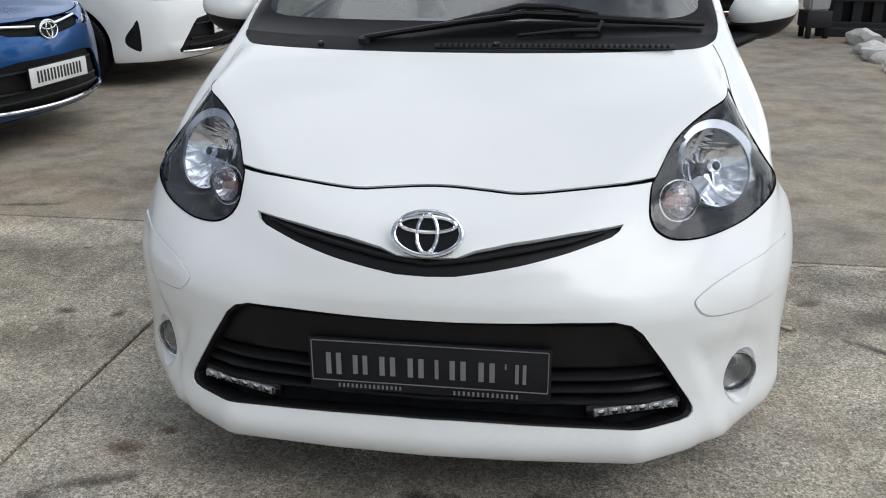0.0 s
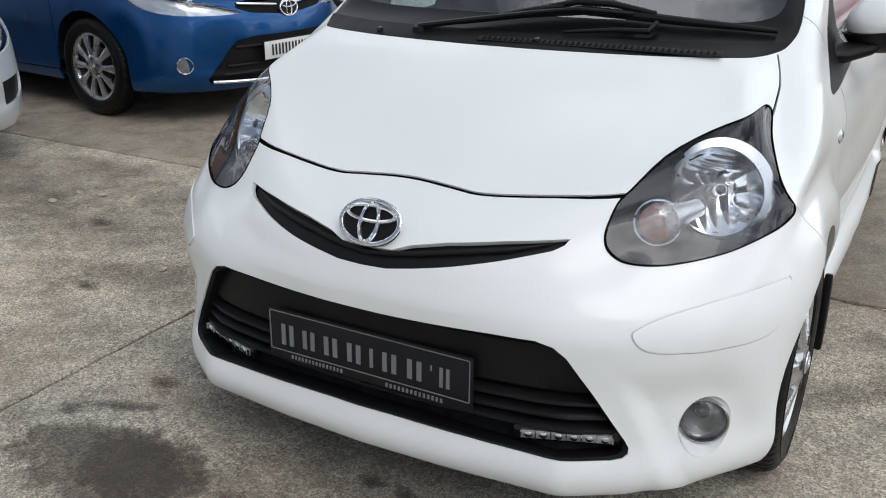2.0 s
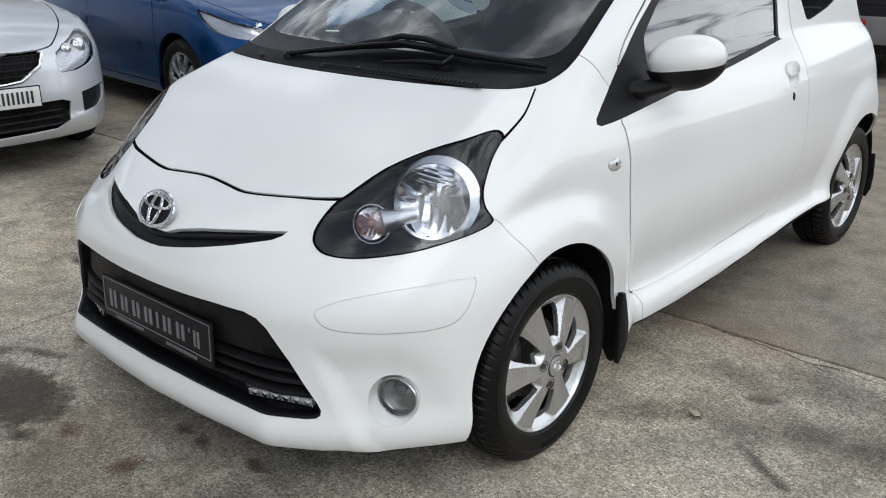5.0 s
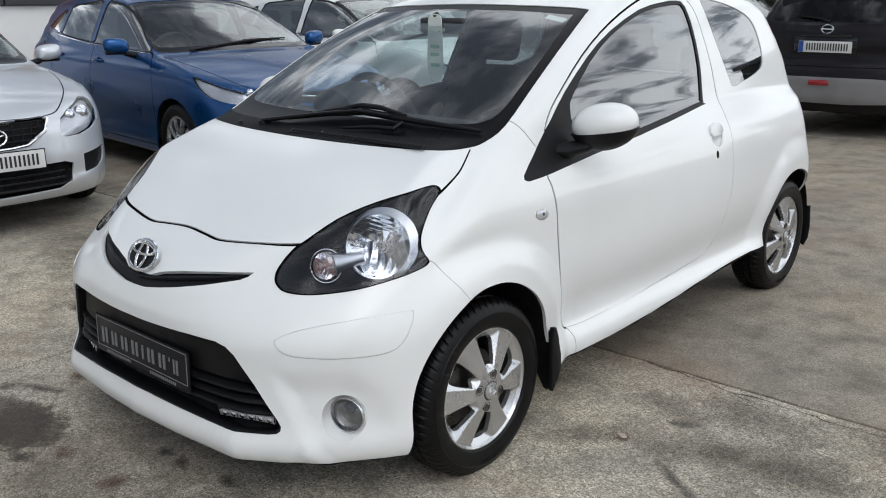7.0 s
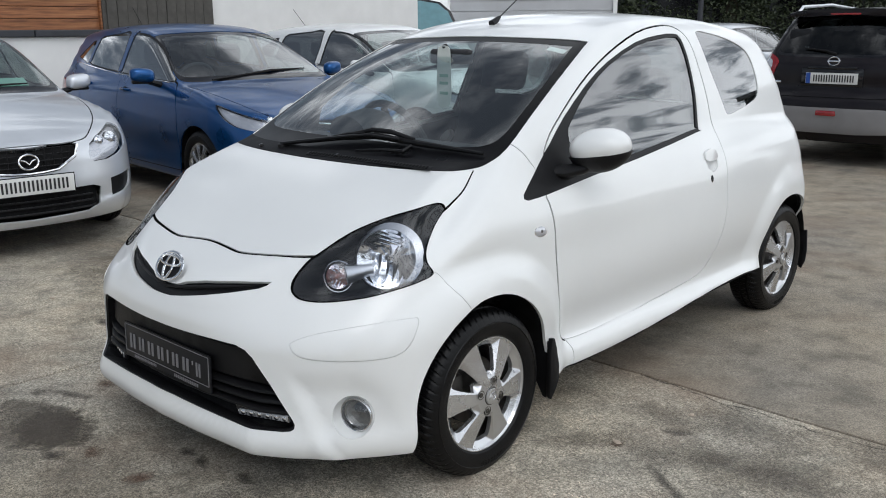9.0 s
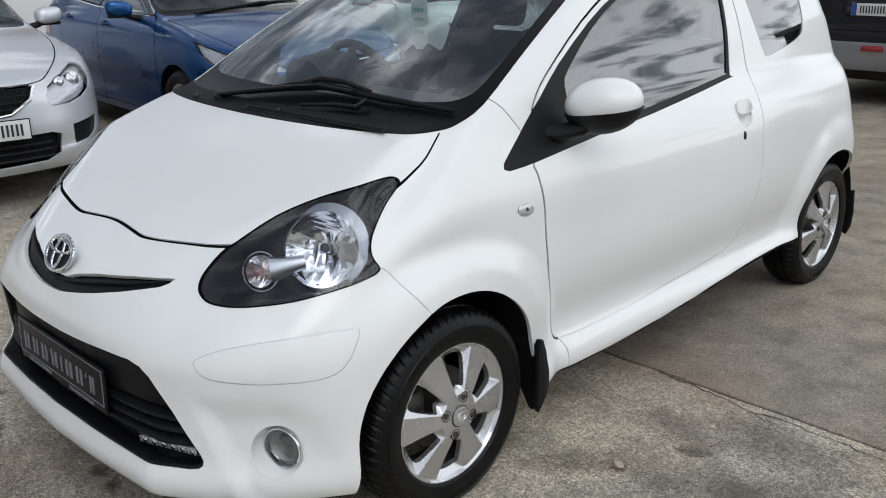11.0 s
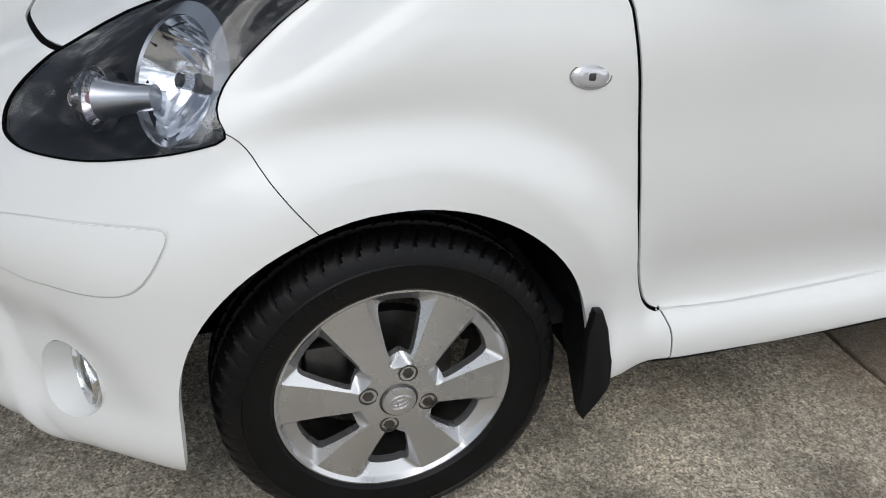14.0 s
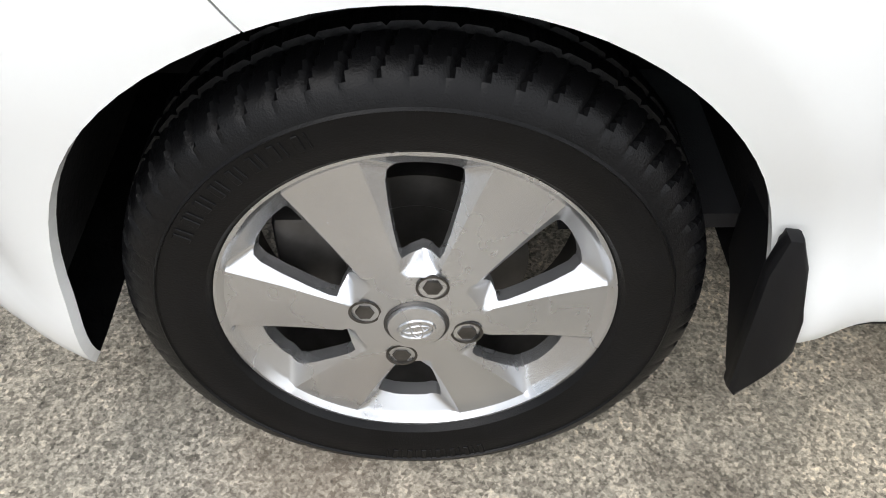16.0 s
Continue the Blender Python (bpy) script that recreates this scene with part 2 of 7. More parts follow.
def skin(f, y0, y1, zc, around=150, step=0.016, cap=60, reach=2.2):
    """The left half of a Shape's mesh: fans of rays from a line inside it, with a cap of rays at both ends."""
    a = np.linspace(0, np.pi, around)
    starts, ways = [], []
    e = np.linspace(0, np.pi / 2, cap, endpoint=False)[1:]
    rows = [(y0, np.sin(t), -np.cos(t)) for t in e] + [(y, 1, 0) for y in np.arange(y0, y1 + 1e-6, step)] + [(y1, np.cos(t), np.sin(t)) for t in np.linspace(0, np.pi / 2, cap // 2, endpoint=False)[1:]]
    for y, s, c in rows:
        starts.append(np.stack([0 * a, 0 * a + y, 0 * a + zc], -1))
        ways.append(np.stack([np.sin(a) * s, 0 * a + c, np.cos(a) * s], -1))
    starts = np.concatenate([[[0, y0, zc]], *starts, [[0, y1, zc]]])
    ways = np.concatenate([[[0, -1, 0]], *ways, [[0, 1, 0]]])
    d = np.linspace(0.03, reach, 110)
    first = np.full(len(starts), reach)
    for k in d[::-1]:
        first = np.where(f(starts + ways * k) > 0, k, first)
    lo, hi = first - (d[1] - d[0]), first
    for _ in range(22):
        m = (lo + hi) / 2
        out = f(starts + ways * m[:, None]) > 0
        lo, hi = np.where(out, lo, m), np.where(out, m, hi)
    verts = starts + ways * hi[:, None]
    verts[:, 0] = np.where(np.abs(verts[:, 0]) < 1e-6, 0, verts[:, 0])
    n, faces = len(rows), []
    for i in range(n - 1):
        for j in range(around - 1):
            faces.append((1 + i * around + j, 1 + i * around + j + 1, 1 + (i + 1) * around + j + 1, 1 + (i + 1) * around + j))
    for j in range(around - 1):
        faces.append((0, 2 + j, 1 + j))
        faces.append((1 + n * around, 1 + (n - 1) * around + j, 2 + (n - 1) * around + j))
    return verts, faces


def slope(f, p, h=1e-3):
    """Unit normals of a Shape at the points p."""
    g = np.stack([f(p + h * e) - f(p - h * e) for e in np.eye(3)], -1)
    return g / np.maximum(np.linalg.norm(g, axis=-1, keepdims=True), 1e-9)


def flare(x, y, z):
    """The swelling of the wings round the wheel arches, and the sill that stands out under a hollow door."""
    out = 0
    for c, most, r0, r1 in ((0, 0.035, 0.368, 0.475), (2.34, 0.018, 0.36, 0.485)):
        r = np.hypot(y - c, z - 0.28)
        out = out + most * (1 - bump(r, r0, r1))
    sill = bump(y, 0.40, 0.52) * (1 - bump(y, 1.88, 2.0))
    out = out + sill * (0.011 * (1 - bump(z, 0.285, 0.335)) - 0.010 * bump(z, 0.285, 0.335) * (1 - bump(z, 0.36, 0.6)))
    return out - 0.085 * bump(z, 0.57, 0.86) * (1 - bump(y, -0.15, 0.35))


def fog_pocket(x, z):
    """The hollow round the fog lamp, behind a fold that runs down beside the lower grille."""
    s = (x - 0.524) * 0.925 + (z - 0.445) * 0.38
    return 0.020 * bump(s, -0.005, 0.032) * (1 - bump(s, 0.12, 0.21)) * (1 - bump(z, 0.37, 0.47))


def chin_plan(x):
    """The straight-sided plan of the lower bumper, with two corners on each side."""
    at, back = (0, .2, .445, .65, .76, .82, .9), (0, .008, .03, .168, .322, .455, .7)
    return sum(np.interp(np.abs(x) + d, at, back) for d in (-.012, 0, .012)) / 3


SMALL_CAR = Shape(
    nose=curve((.1, -.60), (.15, -.645), (.17, -.672), (.19, -.695), (.215, -.709), (.24, -.710), (.275, -.699), (.34, -.693), (.46, -.692), (.55, -.688), (.62, -.672), (.68, -.64), (.75, -.58), (.85, -.48), (1.0, -.3)),
    plan=curve((-.2, .008), (0, 0), (.2, .008), (.3, .02), (.4, .04), (.5, .082), (.557, .115), (.62, .165), (.66, .2), (.728, .275), (.76, .33), (.792, .41), (.822, .53), (.842, .65)),
    upper=0.085,
    bonnet=curve((-.8, .575), (-.62, .667), (-.483, .735), (-.3, .832), (-.1, .925), (.02, .97), (.2, 1.0), (.5, 1.0), (1, .99), (2, .99), (2.7, .95)), crown=0.035,
    width=curve((-.7, .77), (-.3, .785), (0, .763), (.5, .770), (1.0, .785), (1.5, .795), (2.0, .783), (2.34, .77), (2.75, .75)),
    side=curve((.1, -.06), (.2, -.02), (.26, -.008), (.33, -.025), (.45, -.012), (.6, 0), (.72, -.005), (.8, -.017), (.87, -.038), (.95, -.085), (1.05, -.15)),
    screen=curve((-.4, .72), (0, .945), (.27, 1.105), (.55, 1.255), (.75, 1.35), (.9, 1.415), (1.2, 1.52)),
    roof=curve((.5, 1.30), (.78, 1.385), (.9, 1.42), (1.1, 1.455), (1.4, 1.478), (1.7, 1.475), (2.1, 1.445), (2.6, 1.36)),
    cabin=curve((.1, .55), (.6, .72), (.78, .765), (.87, .74), (.97, .698), (1.1, .662), (1.25, .61), (1.36, .56), (1.45, .50)),
    taper=curve((.2, -.008), (.8, 0), (1.6, -.003), (2.1, -.02), (2.7, -.06)),
    tail=curve((.2, 2.66), (.4, 2.72), (.6, 2.73), (.75, 2.68), (.88, 2.63), (1.0, 2.61), (1.2, 2.53), (1.4, 2.40)),
    tail_plan=curve((-.2, .005), (0, 0), (.3, .012), (.5, .04), (.65, .075), (.72, .12), (.8, .24)),
    extra=flare, pocket=fog_pocket, chin=chin_plan, r=0.045, fuse=0.035, low=curve((-.75, .179), (-.62, .175), (-.5, .168), (-.3, .166), (.0, .20), (.45, .212), (.95, .23), (1.46, .27), (2.0, .275), (2.7, .27)))


VIEWS = {"front": ((1, 0, 0), (0, 0, 1)), "side": ((0, 1, 0), (0, 0, 1)), "top": ((1, 0, 0), (0, 1, 0)), "rear": ((-1, 0, 0), (0, 0, 1)),
         "corner": ((math.sqrt(0.5), math.sqrt(0.5), 0), (0, 0, 1))}


def rounded(pts, n=4, closed=True):
    """A smooth line (Catmull-Rom) through points of a plane."""
    p = [np.array(q, float) for q in pts]
    out, k = [], len(p)
    for i in range(k if closed else k - 1):
        a, b, c, d = (p[(i + j) % k] if closed else p[min(max(i + j, 0), k - 1)] for j in (-1, 0, 1, 2))
        for s in range(n):
            t = s / n
            out.append(tuple(0.5 * (2 * b + (c - a) * t + (2 * a - 5 * b + 4 * c - d) * t * t + (3 * b - a - 3 * c + d) * t ** 3)))
    if not closed:
        out.append(tuple(p[-1]))
    return out


def ribbon(pts, w):
    """The outline of a strip of width w along a line."""
    p = np.array(pts, float)
    d = np.gradient(p, axis=0)
    d /= np.linalg.norm(d, axis=1, keepdims=True)
    side = np.stack([-d[:, 1], d[:, 0]], -1) * w / 2
    return [tuple(q) for q in p + side] + [tuple(q) for q in (p - side)[::-1]]


def inside(poly, u, v):
    hit, n = False, len(poly)
    for i in range(n):
        (a, b), (c, d) = poly[i], poly[i - 1]
        if (b > v) != (d > v) and u < (c - a) * (v - b) / (d - b) + a:
            hit = not hit
    return hit


class Skin:
    """Half a car's skin that outlines, seen from the front, side or top, cut into panels."""

    def __init__(self, f, verts, faces):
        self.f, self.names = f, {}
        self.bm = bmesh.new()
        vs = [self.bm.verts.new(v) for v in verts]
        for q in faces:
            self.bm.faces.new([vs[i] for i in q])
        self.tag = self.bm.faces.layers.int.new("tag")
        self.bm.normal_update()

    def cut(self, name, view, poly, where=lambda c: True, facing=0.05, over=None):
        U, V = (Vector(a) for a in VIEWS[view])
        W = U.cross(V)
        us, vs = [p[0] for p in poly], [p[1] for p in poly]
        u0, u1, v0, v1 = min(us) - 0.02, max(us) + 0.02, min(vs) - 0.02, max(vs) + 0.02
        cand = set()
        for q in self.bm.faces:
            c = q.calc_center_median()
            if u0 < c.dot(U) < u1 and v0 < c.dot(V) < v1 and where(c) and self.f_normal(q, c).dot(W) > facing:
                cand.add(q)
        n = len(poly)
        for i in range(n):
            a, b = Vector(poly[i - 1]), Vector(poly[i])
            if (b - a).length < 1e-6:
                continue
            lo_u, hi_u, lo_v, hi_v = min(a.x, b.x) - 1e-4, max(a.x, b.x) + 1e-4, min(a.y, b.y) - 1e-4, max(a.y, b.y) + 1e-4
            near = []
            for q in cand:
                uu, vv = [p.co.dot(U) for p in q.verts], [p.co.dot(V) for p in q.verts]
                if max(uu) > lo_u and min(uu) < hi_u and max(vv) > lo_v and min(vv) < hi_v:
                    near.append(q)
            if not near:
                continue
            A, B = U * a.x + V * a.y, U * b.x + V * b.y
            geom = list({e for q in near for e in q.edges}) + list({p for q in near for p in q.verts}) + near
            res = bmesh.ops.bisect_plane(self.bm, geom=geom, dist=1e-6, plane_co=A, plane_no=(B - A).cross(W))
            cand = {q for q in cand if q.is_valid} | {g for g in res["geom"] if isinstance(g, bmesh.types.BMFace)}
        k = self.names.setdefault(name, len(self.names) + 1)
        for q in cand:
            c = q.calc_center_median()
            if inside(poly, c.dot(U), c.dot(V)) and (over is None or q[self.tag] == self.names[over]):
                q[self.tag] = k

    def f_normal(self, q, c):
        n = q.normal
        return n if n.dot(c - Vector((0, min(max(c.y, 0), 2), 0.55))) > 0 else -n

    def mark(self, name, test, of=0):
        k = self.names.setdefault(name, len(self.names) + 1)
        for q in self.bm.faces:
            if q[self.tag] == of and test(q.calc_center_median()):
                q[self.tag] = k

    def islands(self):
        """Names the connected, yet unnamed parts after the seeds given to seed()."""
        seen, out = set(), []
        for q in self.bm.faces:
            if q[self.tag] or q in seen:
                continue
            group, stack = [], [q]
            seen.add(q)
            while stack:
                g = stack.pop()
                group.append(g)
                for e in g.edges:
                    for h in e.link_faces:
                        if h not in seen and not h[self.tag]:
                            seen.add(h)
                            stack.append(h)
            out.append(group)
        return out

    def seed(self, **points):
        groups = self.islands()
        for name, p in points.items():
            p = Vector(p)
            best = min((((q.calc_center_median() - p).length, i) for i, g in enumerate(groups) for q in g), key=lambda a: a[0])[1]
            k = self.names.setdefault(name, len(self.names) + 1)
            for q in groups[best]:
                q[self.tag] = k

    def take(self, name):
        """Vertices and faces of a named panel, faces turned outwards."""
        k = self.names[name] if name else 0
        index, verts, faces = {}, [], []
        for q in self.bm.faces:
            if q[self.tag] == k:
                row = []
                for p in q.verts:
                    if p not in index:
                        index[p] = len(verts)
                        verts.append(tuple(p.co))
                    row.append(index[p])
                if q.normal.dot(self.f_normal(q, q.calc_center_median())) < 0:
                    row.reverse()
                faces.append(row)
        return np.array(verts), faces


def solid(name, verts, faces, normals, mat, parent, flange=0.0, push=0.0, label="", flip=False):
    """A panel as a mesh: its face, with the smooth normals given, and a turned-in edge all round."""
    verts = verts - normals * push
    all_v, all_n, all_f = [tuple(v) for v in verts], [tuple(n) for n in normals], [list(f) for f in faces]
    if flange:
        count = {}
        for f in faces:
            for i in range(len(f)):
                a, b = f[i - 1], f[i]
                key = (min(a, b), max(a, b))
                count[key] = None if key in count else (a, b)
        for pair in count.values():
            if pair:
                a, b = pair
                va, vb = verts[a], verts[b]
                wa, wb = va - normals[a] * flange, vb - normals[b] * flange
                nn = np.cross(vb - va, normals[a])
                nn = nn / max(np.linalg.norm(nn), 1e-9)
                k = len(all_v)
                all_v += [tuple(va), tuple(vb), tuple(wb), tuple(wa)]
                all_n += [tuple(nn)] * 4
                all_f.append([k + 1, k, k + 3, k + 2])
    if flip:
        all_v = [(-x, y, z) for x, y, z in all_v]
        all_n = [(-x, y, z) for x, y, z in all_n]
        all_f = [f[::-1] for f in all_f]
    me = bpy.data.meshes.new(name)
    me.from_pydata(all_v, [], all_f)
    me.materials.append(mat)
    me.polygons.foreach_set("use_smooth", [True] * len(me.polygons))
    me.normals_split_custom_set_from_vertices(all_n)
    ob = new(name, me)
    ob.parent = parent
    if label:
        ob["label"] = label
    return ob


def panel(cut, tag, name, mat, parent, both=False, centre=False, flange=0.012, push=0.0, label=""):
    """One panel of a Skin on the middle line (centre: both halves in one) or one on each side (both)."""
    v, f = cut.take(tag)
    if not len(v):
        return []
    n = slope(cut.f, v)
    if centre:
        twin, m = {}, len(v)
        vv, nn = list(v), list(n)
        for i in range(m):
            if abs(v[i][0]) < 1e-5:
                twin[i] = i
            else:
                twin[i] = len(vv)
                vv.append(v[i] * (-1, 1, 1))
                nn.append(n[i] * (-1, 1, 1))
        f = f + [[twin[i] for i in q[::-1]] for q in f]
        return [solid(name, np.array(vv), f, np.array(nn), mat, parent, flange, push, label)]
    par = parent if isinstance(parent, (list, tuple)) else (parent, parent)
    out = [solid(name, v, f, n, mat, par[0], flange, push, label)]
    if both:
        out.append(solid(name, v, f, n, mat, par[1], flange, push, label, flip=True))
    return out


def part(name, bm, mat, parent=None, label="", smooth=0.6, m=None):
    """Links a bmesh as one mesh object under a thing or part."""
    me = bpy.data.meshes.new(name)
    if m is not None:
        bm.transform(m)
    bmesh.ops.recalc_face_normals(bm, faces=bm.faces[:])
    bm.to_mesh(me)
    bm.free()
    me.materials.append(mat)
    if smooth:
        me.polygons.foreach_set("use_smooth", [True] * len(me.polygons))
        me.set_sharp_from_angle(angle=smooth)
    ob = new(name, me)
    if parent:
        ob.parent = parent
    if label:
        ob["label"] = label
    return ob


def box(sx, sy, sz, at=(0, 0, 0), bevel=0.0, seg=2):
    bm = bmesh.new()
    bmesh.ops.create_cube(bm, size=1, matrix=Matrix.Translation(at) @ Matrix.Diagonal((sx, sy, sz, 1)))
    if bevel:
        bmesh.ops.bevel(bm, geom=bm.edges[:], offset=bevel, segments=seg, profile=0.5, affect="EDGES")
    return bm


def lathe(profile, seg=48, axis="x"):
    """A body turned round the x axis from (radius, x) pairs."""
    bm = bmesh.new()
    rings = []
    for r, x in profile:
        rings.append([bm.verts.new((x, r * math.cos(2 * math.pi * i / seg), r * math.sin(2 * math.pi * i / seg))) for i in range(seg)] if r > 1e-6 else [bm.verts.new((x, 0, 0))])
    for a, b in zip(rings, rings[1:]):
        for i in range(seg):
            j = (i + 1) % seg
            if len(a) == 1:
                bm.faces.new((a[0], b[i], b[j]))
            elif len(b) == 1:
                bm.faces.new((a[i], b[0], a[j]))
            else:
                bm.faces.new((a[i], b[i], b[j], a[j]))
    return bm


def tube(pts, r, seg=10, flat=1.0):
    """A round bar along points; r may be one radius or one for each point."""
    bm = bmesh.new()
    pts = [Vector(p) for p in pts]
    rs = r if isinstance(r, (list, tuple)) else [r] * len(pts)
    rings, up = [], Vector((0, 0, 1))
    for i, p in enumerate(pts):
        d = (pts[min(i + 1, len(pts) - 1)] - pts[max(i - 1, 0)]).normalized()
        ref = up if abs(d.dot(up)) < 0.95 else Vector((1, 0, 0))
        s = d.cross(ref).normalized()
        t = s.cross(d)
        rings.append([bm.verts.new(p + (s * math.cos(a) + t * math.sin(a) * flat) * rs[i]) for a in (2 * math.pi * k / seg for k in range(seg))])
    for a, b in zip(rings, rings[1:]):
        for i in range(seg):
            j = (i + 1) % seg
            bm.faces.new((a[i], a[j], b[j], b[i]))
    bm.faces.new(rings[0][::-1])
    bm.faces.new(rings[-1])
    return bm


def prism(poly, depth, bevel=0.0):
    """A flat outline in the x-z plane given depth along y."""
    bm = bmesh.new()
    lo = [bm.verts.new((u, 0, v)) for u, v in poly]
    hi = [bm.verts.new((u, depth, v)) for u, v in poly]
    a, b = bm.faces.new(lo), bm.faces.new(hi[::-1])
    for i in range(len(poly)):
        bm.faces.new((lo[i - 1], lo[i], hi[i], hi[i - 1]))
    if bevel:
        bmesh.ops.bevel(bm, geom=list(a.edges) + list(b.edges), offset=bevel, segments=2, profile=0.5, affect="EDGES")
    return bm


def oval(a, b, n=48, c=(0, 0)):
    return [(c[0] + a * math.cos(2 * math.pi * i / n), c[1] + b * math.sin(2 * math.pi * i / n)) for i in range(n)]


def hoop(a, b, r, n=48, seg=8, flat=1.0, bend=None):
    """An oval ring in the x-z plane, r thick."""
    bm = bmesh.new()
    rings = []
    for i in range(n):
        t = 2 * math.pi * i / n
        c, o = Vector((a * math.cos(t), 0, b * math.sin(t))), Vector((b * math.cos(t), 0, a * math.sin(t))).normalized()
        if bend:
            c.y = bend(c.x, c.z)
        rings.append([bm.verts.new(c + o * r * math.cos(2 * math.pi * k / seg) + Vector((0, 1, 0)) * r * flat * math.sin(2 * math.pi * k / seg)) for k in range(seg)])
    for i in range(n):
        p, q = rings[i], rings[(i + 1) % n]
        for k in range(seg):
            l = (k + 1) % seg
            bm.faces.new((p[k], p[l], q[l], q[k]))
    return bm


def bowl(R, deep, pillow, rings=34, seg=112):
    """A lamp's bowl that opens along +x: ribs across its upper part, upright flutes below."""
    bm = bmesh.new()
    rows = []
    for k in range(rings + 1):
        r = R * k / rings
        row = []
        for i in range(seg if k else 1):
            a = 2 * math.pi * i / seg
            y, z = r * math.cos(a), r * math.sin(a)
            if z > .5 * R:
                swell = abs(math.sin(math.pi * (z + .2 * y) / (R * .125)))
            elif abs(y) < .5 * R and z < .25 * R:
                swell = abs(math.sin(math.pi * (y + .004) / (R * .27)))
            else:
                swell = .6 * noise.noise((y / R * 3.1, z / R * 3.1, R)) + .8 * abs(math.sin(6 * a))
            row.append(bm.verts.new((-deep * (1 - (r / R) ** 2) + pillow * swell * min(1, 4 * (1 - r / R)), y, z)))
        rows.append(row)
    for a, b in zip(rows, rows[1:]):
        for i in range(seg):
            j = (i + 1) % seg
            bm.faces.new((a[0], b[i], b[j]) if len(a) == 1 else (a[i], b[i], b[j], a[j]))
    return bm


# ground: concrete slabs on one sheet that reaches the horizon
def concrete(name, tone, seed, coarse=1.0):
    m, t, b = nodes_of(name)
    obj = t.nodes.new("ShaderNodeObjectInfo")
    big = noise_of(t, 0.55 + seed * 0.07, 5, 0.6)
    mid = noise_of(t, 4.5, 6, 0.65)
    blot = noise_of(t, 6.0, 7, 0.72)
    grit = noise_of(t, 150, 3, 0.7)
    brush = noise_of(t, 75, 3, 0.6, stretch=(2.2, 0.10, 1))
    pits = noise_of(t, 62, 3, 0.7)
    warm, cool = tuple(c * f for c, f in zip(tone, (1.1, 1.05, 0.95))), tuple(c * f for c, f in zip(tone, (0.80, 0.81, 0.82)))
    col = mix_rgb(t, "MIX", ramp(t, big.outputs[0], (0.35, 0.0), (0.65, 1.0)), cool, warm)
    col = mix_rgb(t, "MULTIPLY", 0.75, col, ramp(t, mid.outputs[0], (0.28, 0.40), (0.5, 0.98), (0.72, 1.30)))
    for size, lo, hi in ((260, 0.35, 1.55), (110, 0.6, 1.35)):
        grain = noise_of(t, size, kind="ShaderNodeTexVoronoi")
        one = t.nodes.new("ShaderNodeSeparateXYZ")
        t.links.new(grain.outputs["Color"], one.inputs[0])
        col = mix_rgb(t, "MULTIPLY", 0.8 * coarse, col, ramp(t, one.outputs[0], (0.0, lo), (0.45, 0.95), (1.0, hi)))
    col = mix_rgb(t, "MULTIPLY", 0.6, col, ramp(t, grit.outputs[0], (0.36, 0.45), (0.5, 1.0), (0.64, 1.35)))
    # green-grey weathering and brown damp patches
    col = mix_rgb(t, "MIX", ramp(t, blot.outputs[0], (0.48, 0.0), (0.68, 0.5)), col, tuple(c * f for c, f in zip(tone, (0.42, 0.44, 0.44))))
    rusty = noise_of(t, 1.1, 4, 0.6)
    col = mix_rgb(t, "MIX", ramp(t, rusty.outputs[0], (0.50, 0.0), (0.70, 0.55)), col, tuple(c * f for c, f in zip(tone, (0.55, 0.42, 0.34))))
    col = mix_rgb(t, "MULTIPLY", 0.4 if coarse > .8 else .15, col, ramp(t, brush.outputs[0], (0.3, 0.72), (0.7, 1.25)))
    col = mix_rgb(t, "MULTIPLY", 0.75 * coarse, col, ramp(t, pits.outputs[0], (0.30, 0.42), (0.38, 1.0), (0.64, 1.0), (0.74, 1.3)))
    vary = t.nodes.new("ShaderNodeMapRange")
    vary.inputs[3].default_value, vary.inputs[4].default_value = 0.94, 1.06
    t.links.new(obj.outputs["Random"], vary.inputs[0])
    sc = t.nodes.new("ShaderNodeVectorMath")
    sc.operation = "SCALE"
    t.links.new(col, sc.inputs[0])
    t.links.new(vary.outputs[0], sc.inputs["Scale"])
    t.links.new(sc.outputs[0], b.inputs["Base Color"])
    b.inputs["Roughness"].default_value, b.inputs["Specular IOR Level"].default_value = 0.82, 0.3
    add = t.nodes.new("ShaderNodeMath")
    add.operation = "MULTIPLY_ADD"
    add.inputs[1].default_value = 0.5
    t.links.new(mid.outputs[0], add.inputs[0])
    t.links.new(grit.outputs[0], add.inputs[2])
    relief(t, b, add.outputs[0], 0.5, 0.0025)
    return m


ROUGH_SLAB = concrete("rough_concrete", (0.470, 0.428, 0.360), 1)
SMOOTH_SLAB = concrete("smooth_concrete", (0.325, 0.288, 0.238), 2, 0.5)
DIRT = concrete("dark_ground", (0.10, 0.095, 0.085), 3)


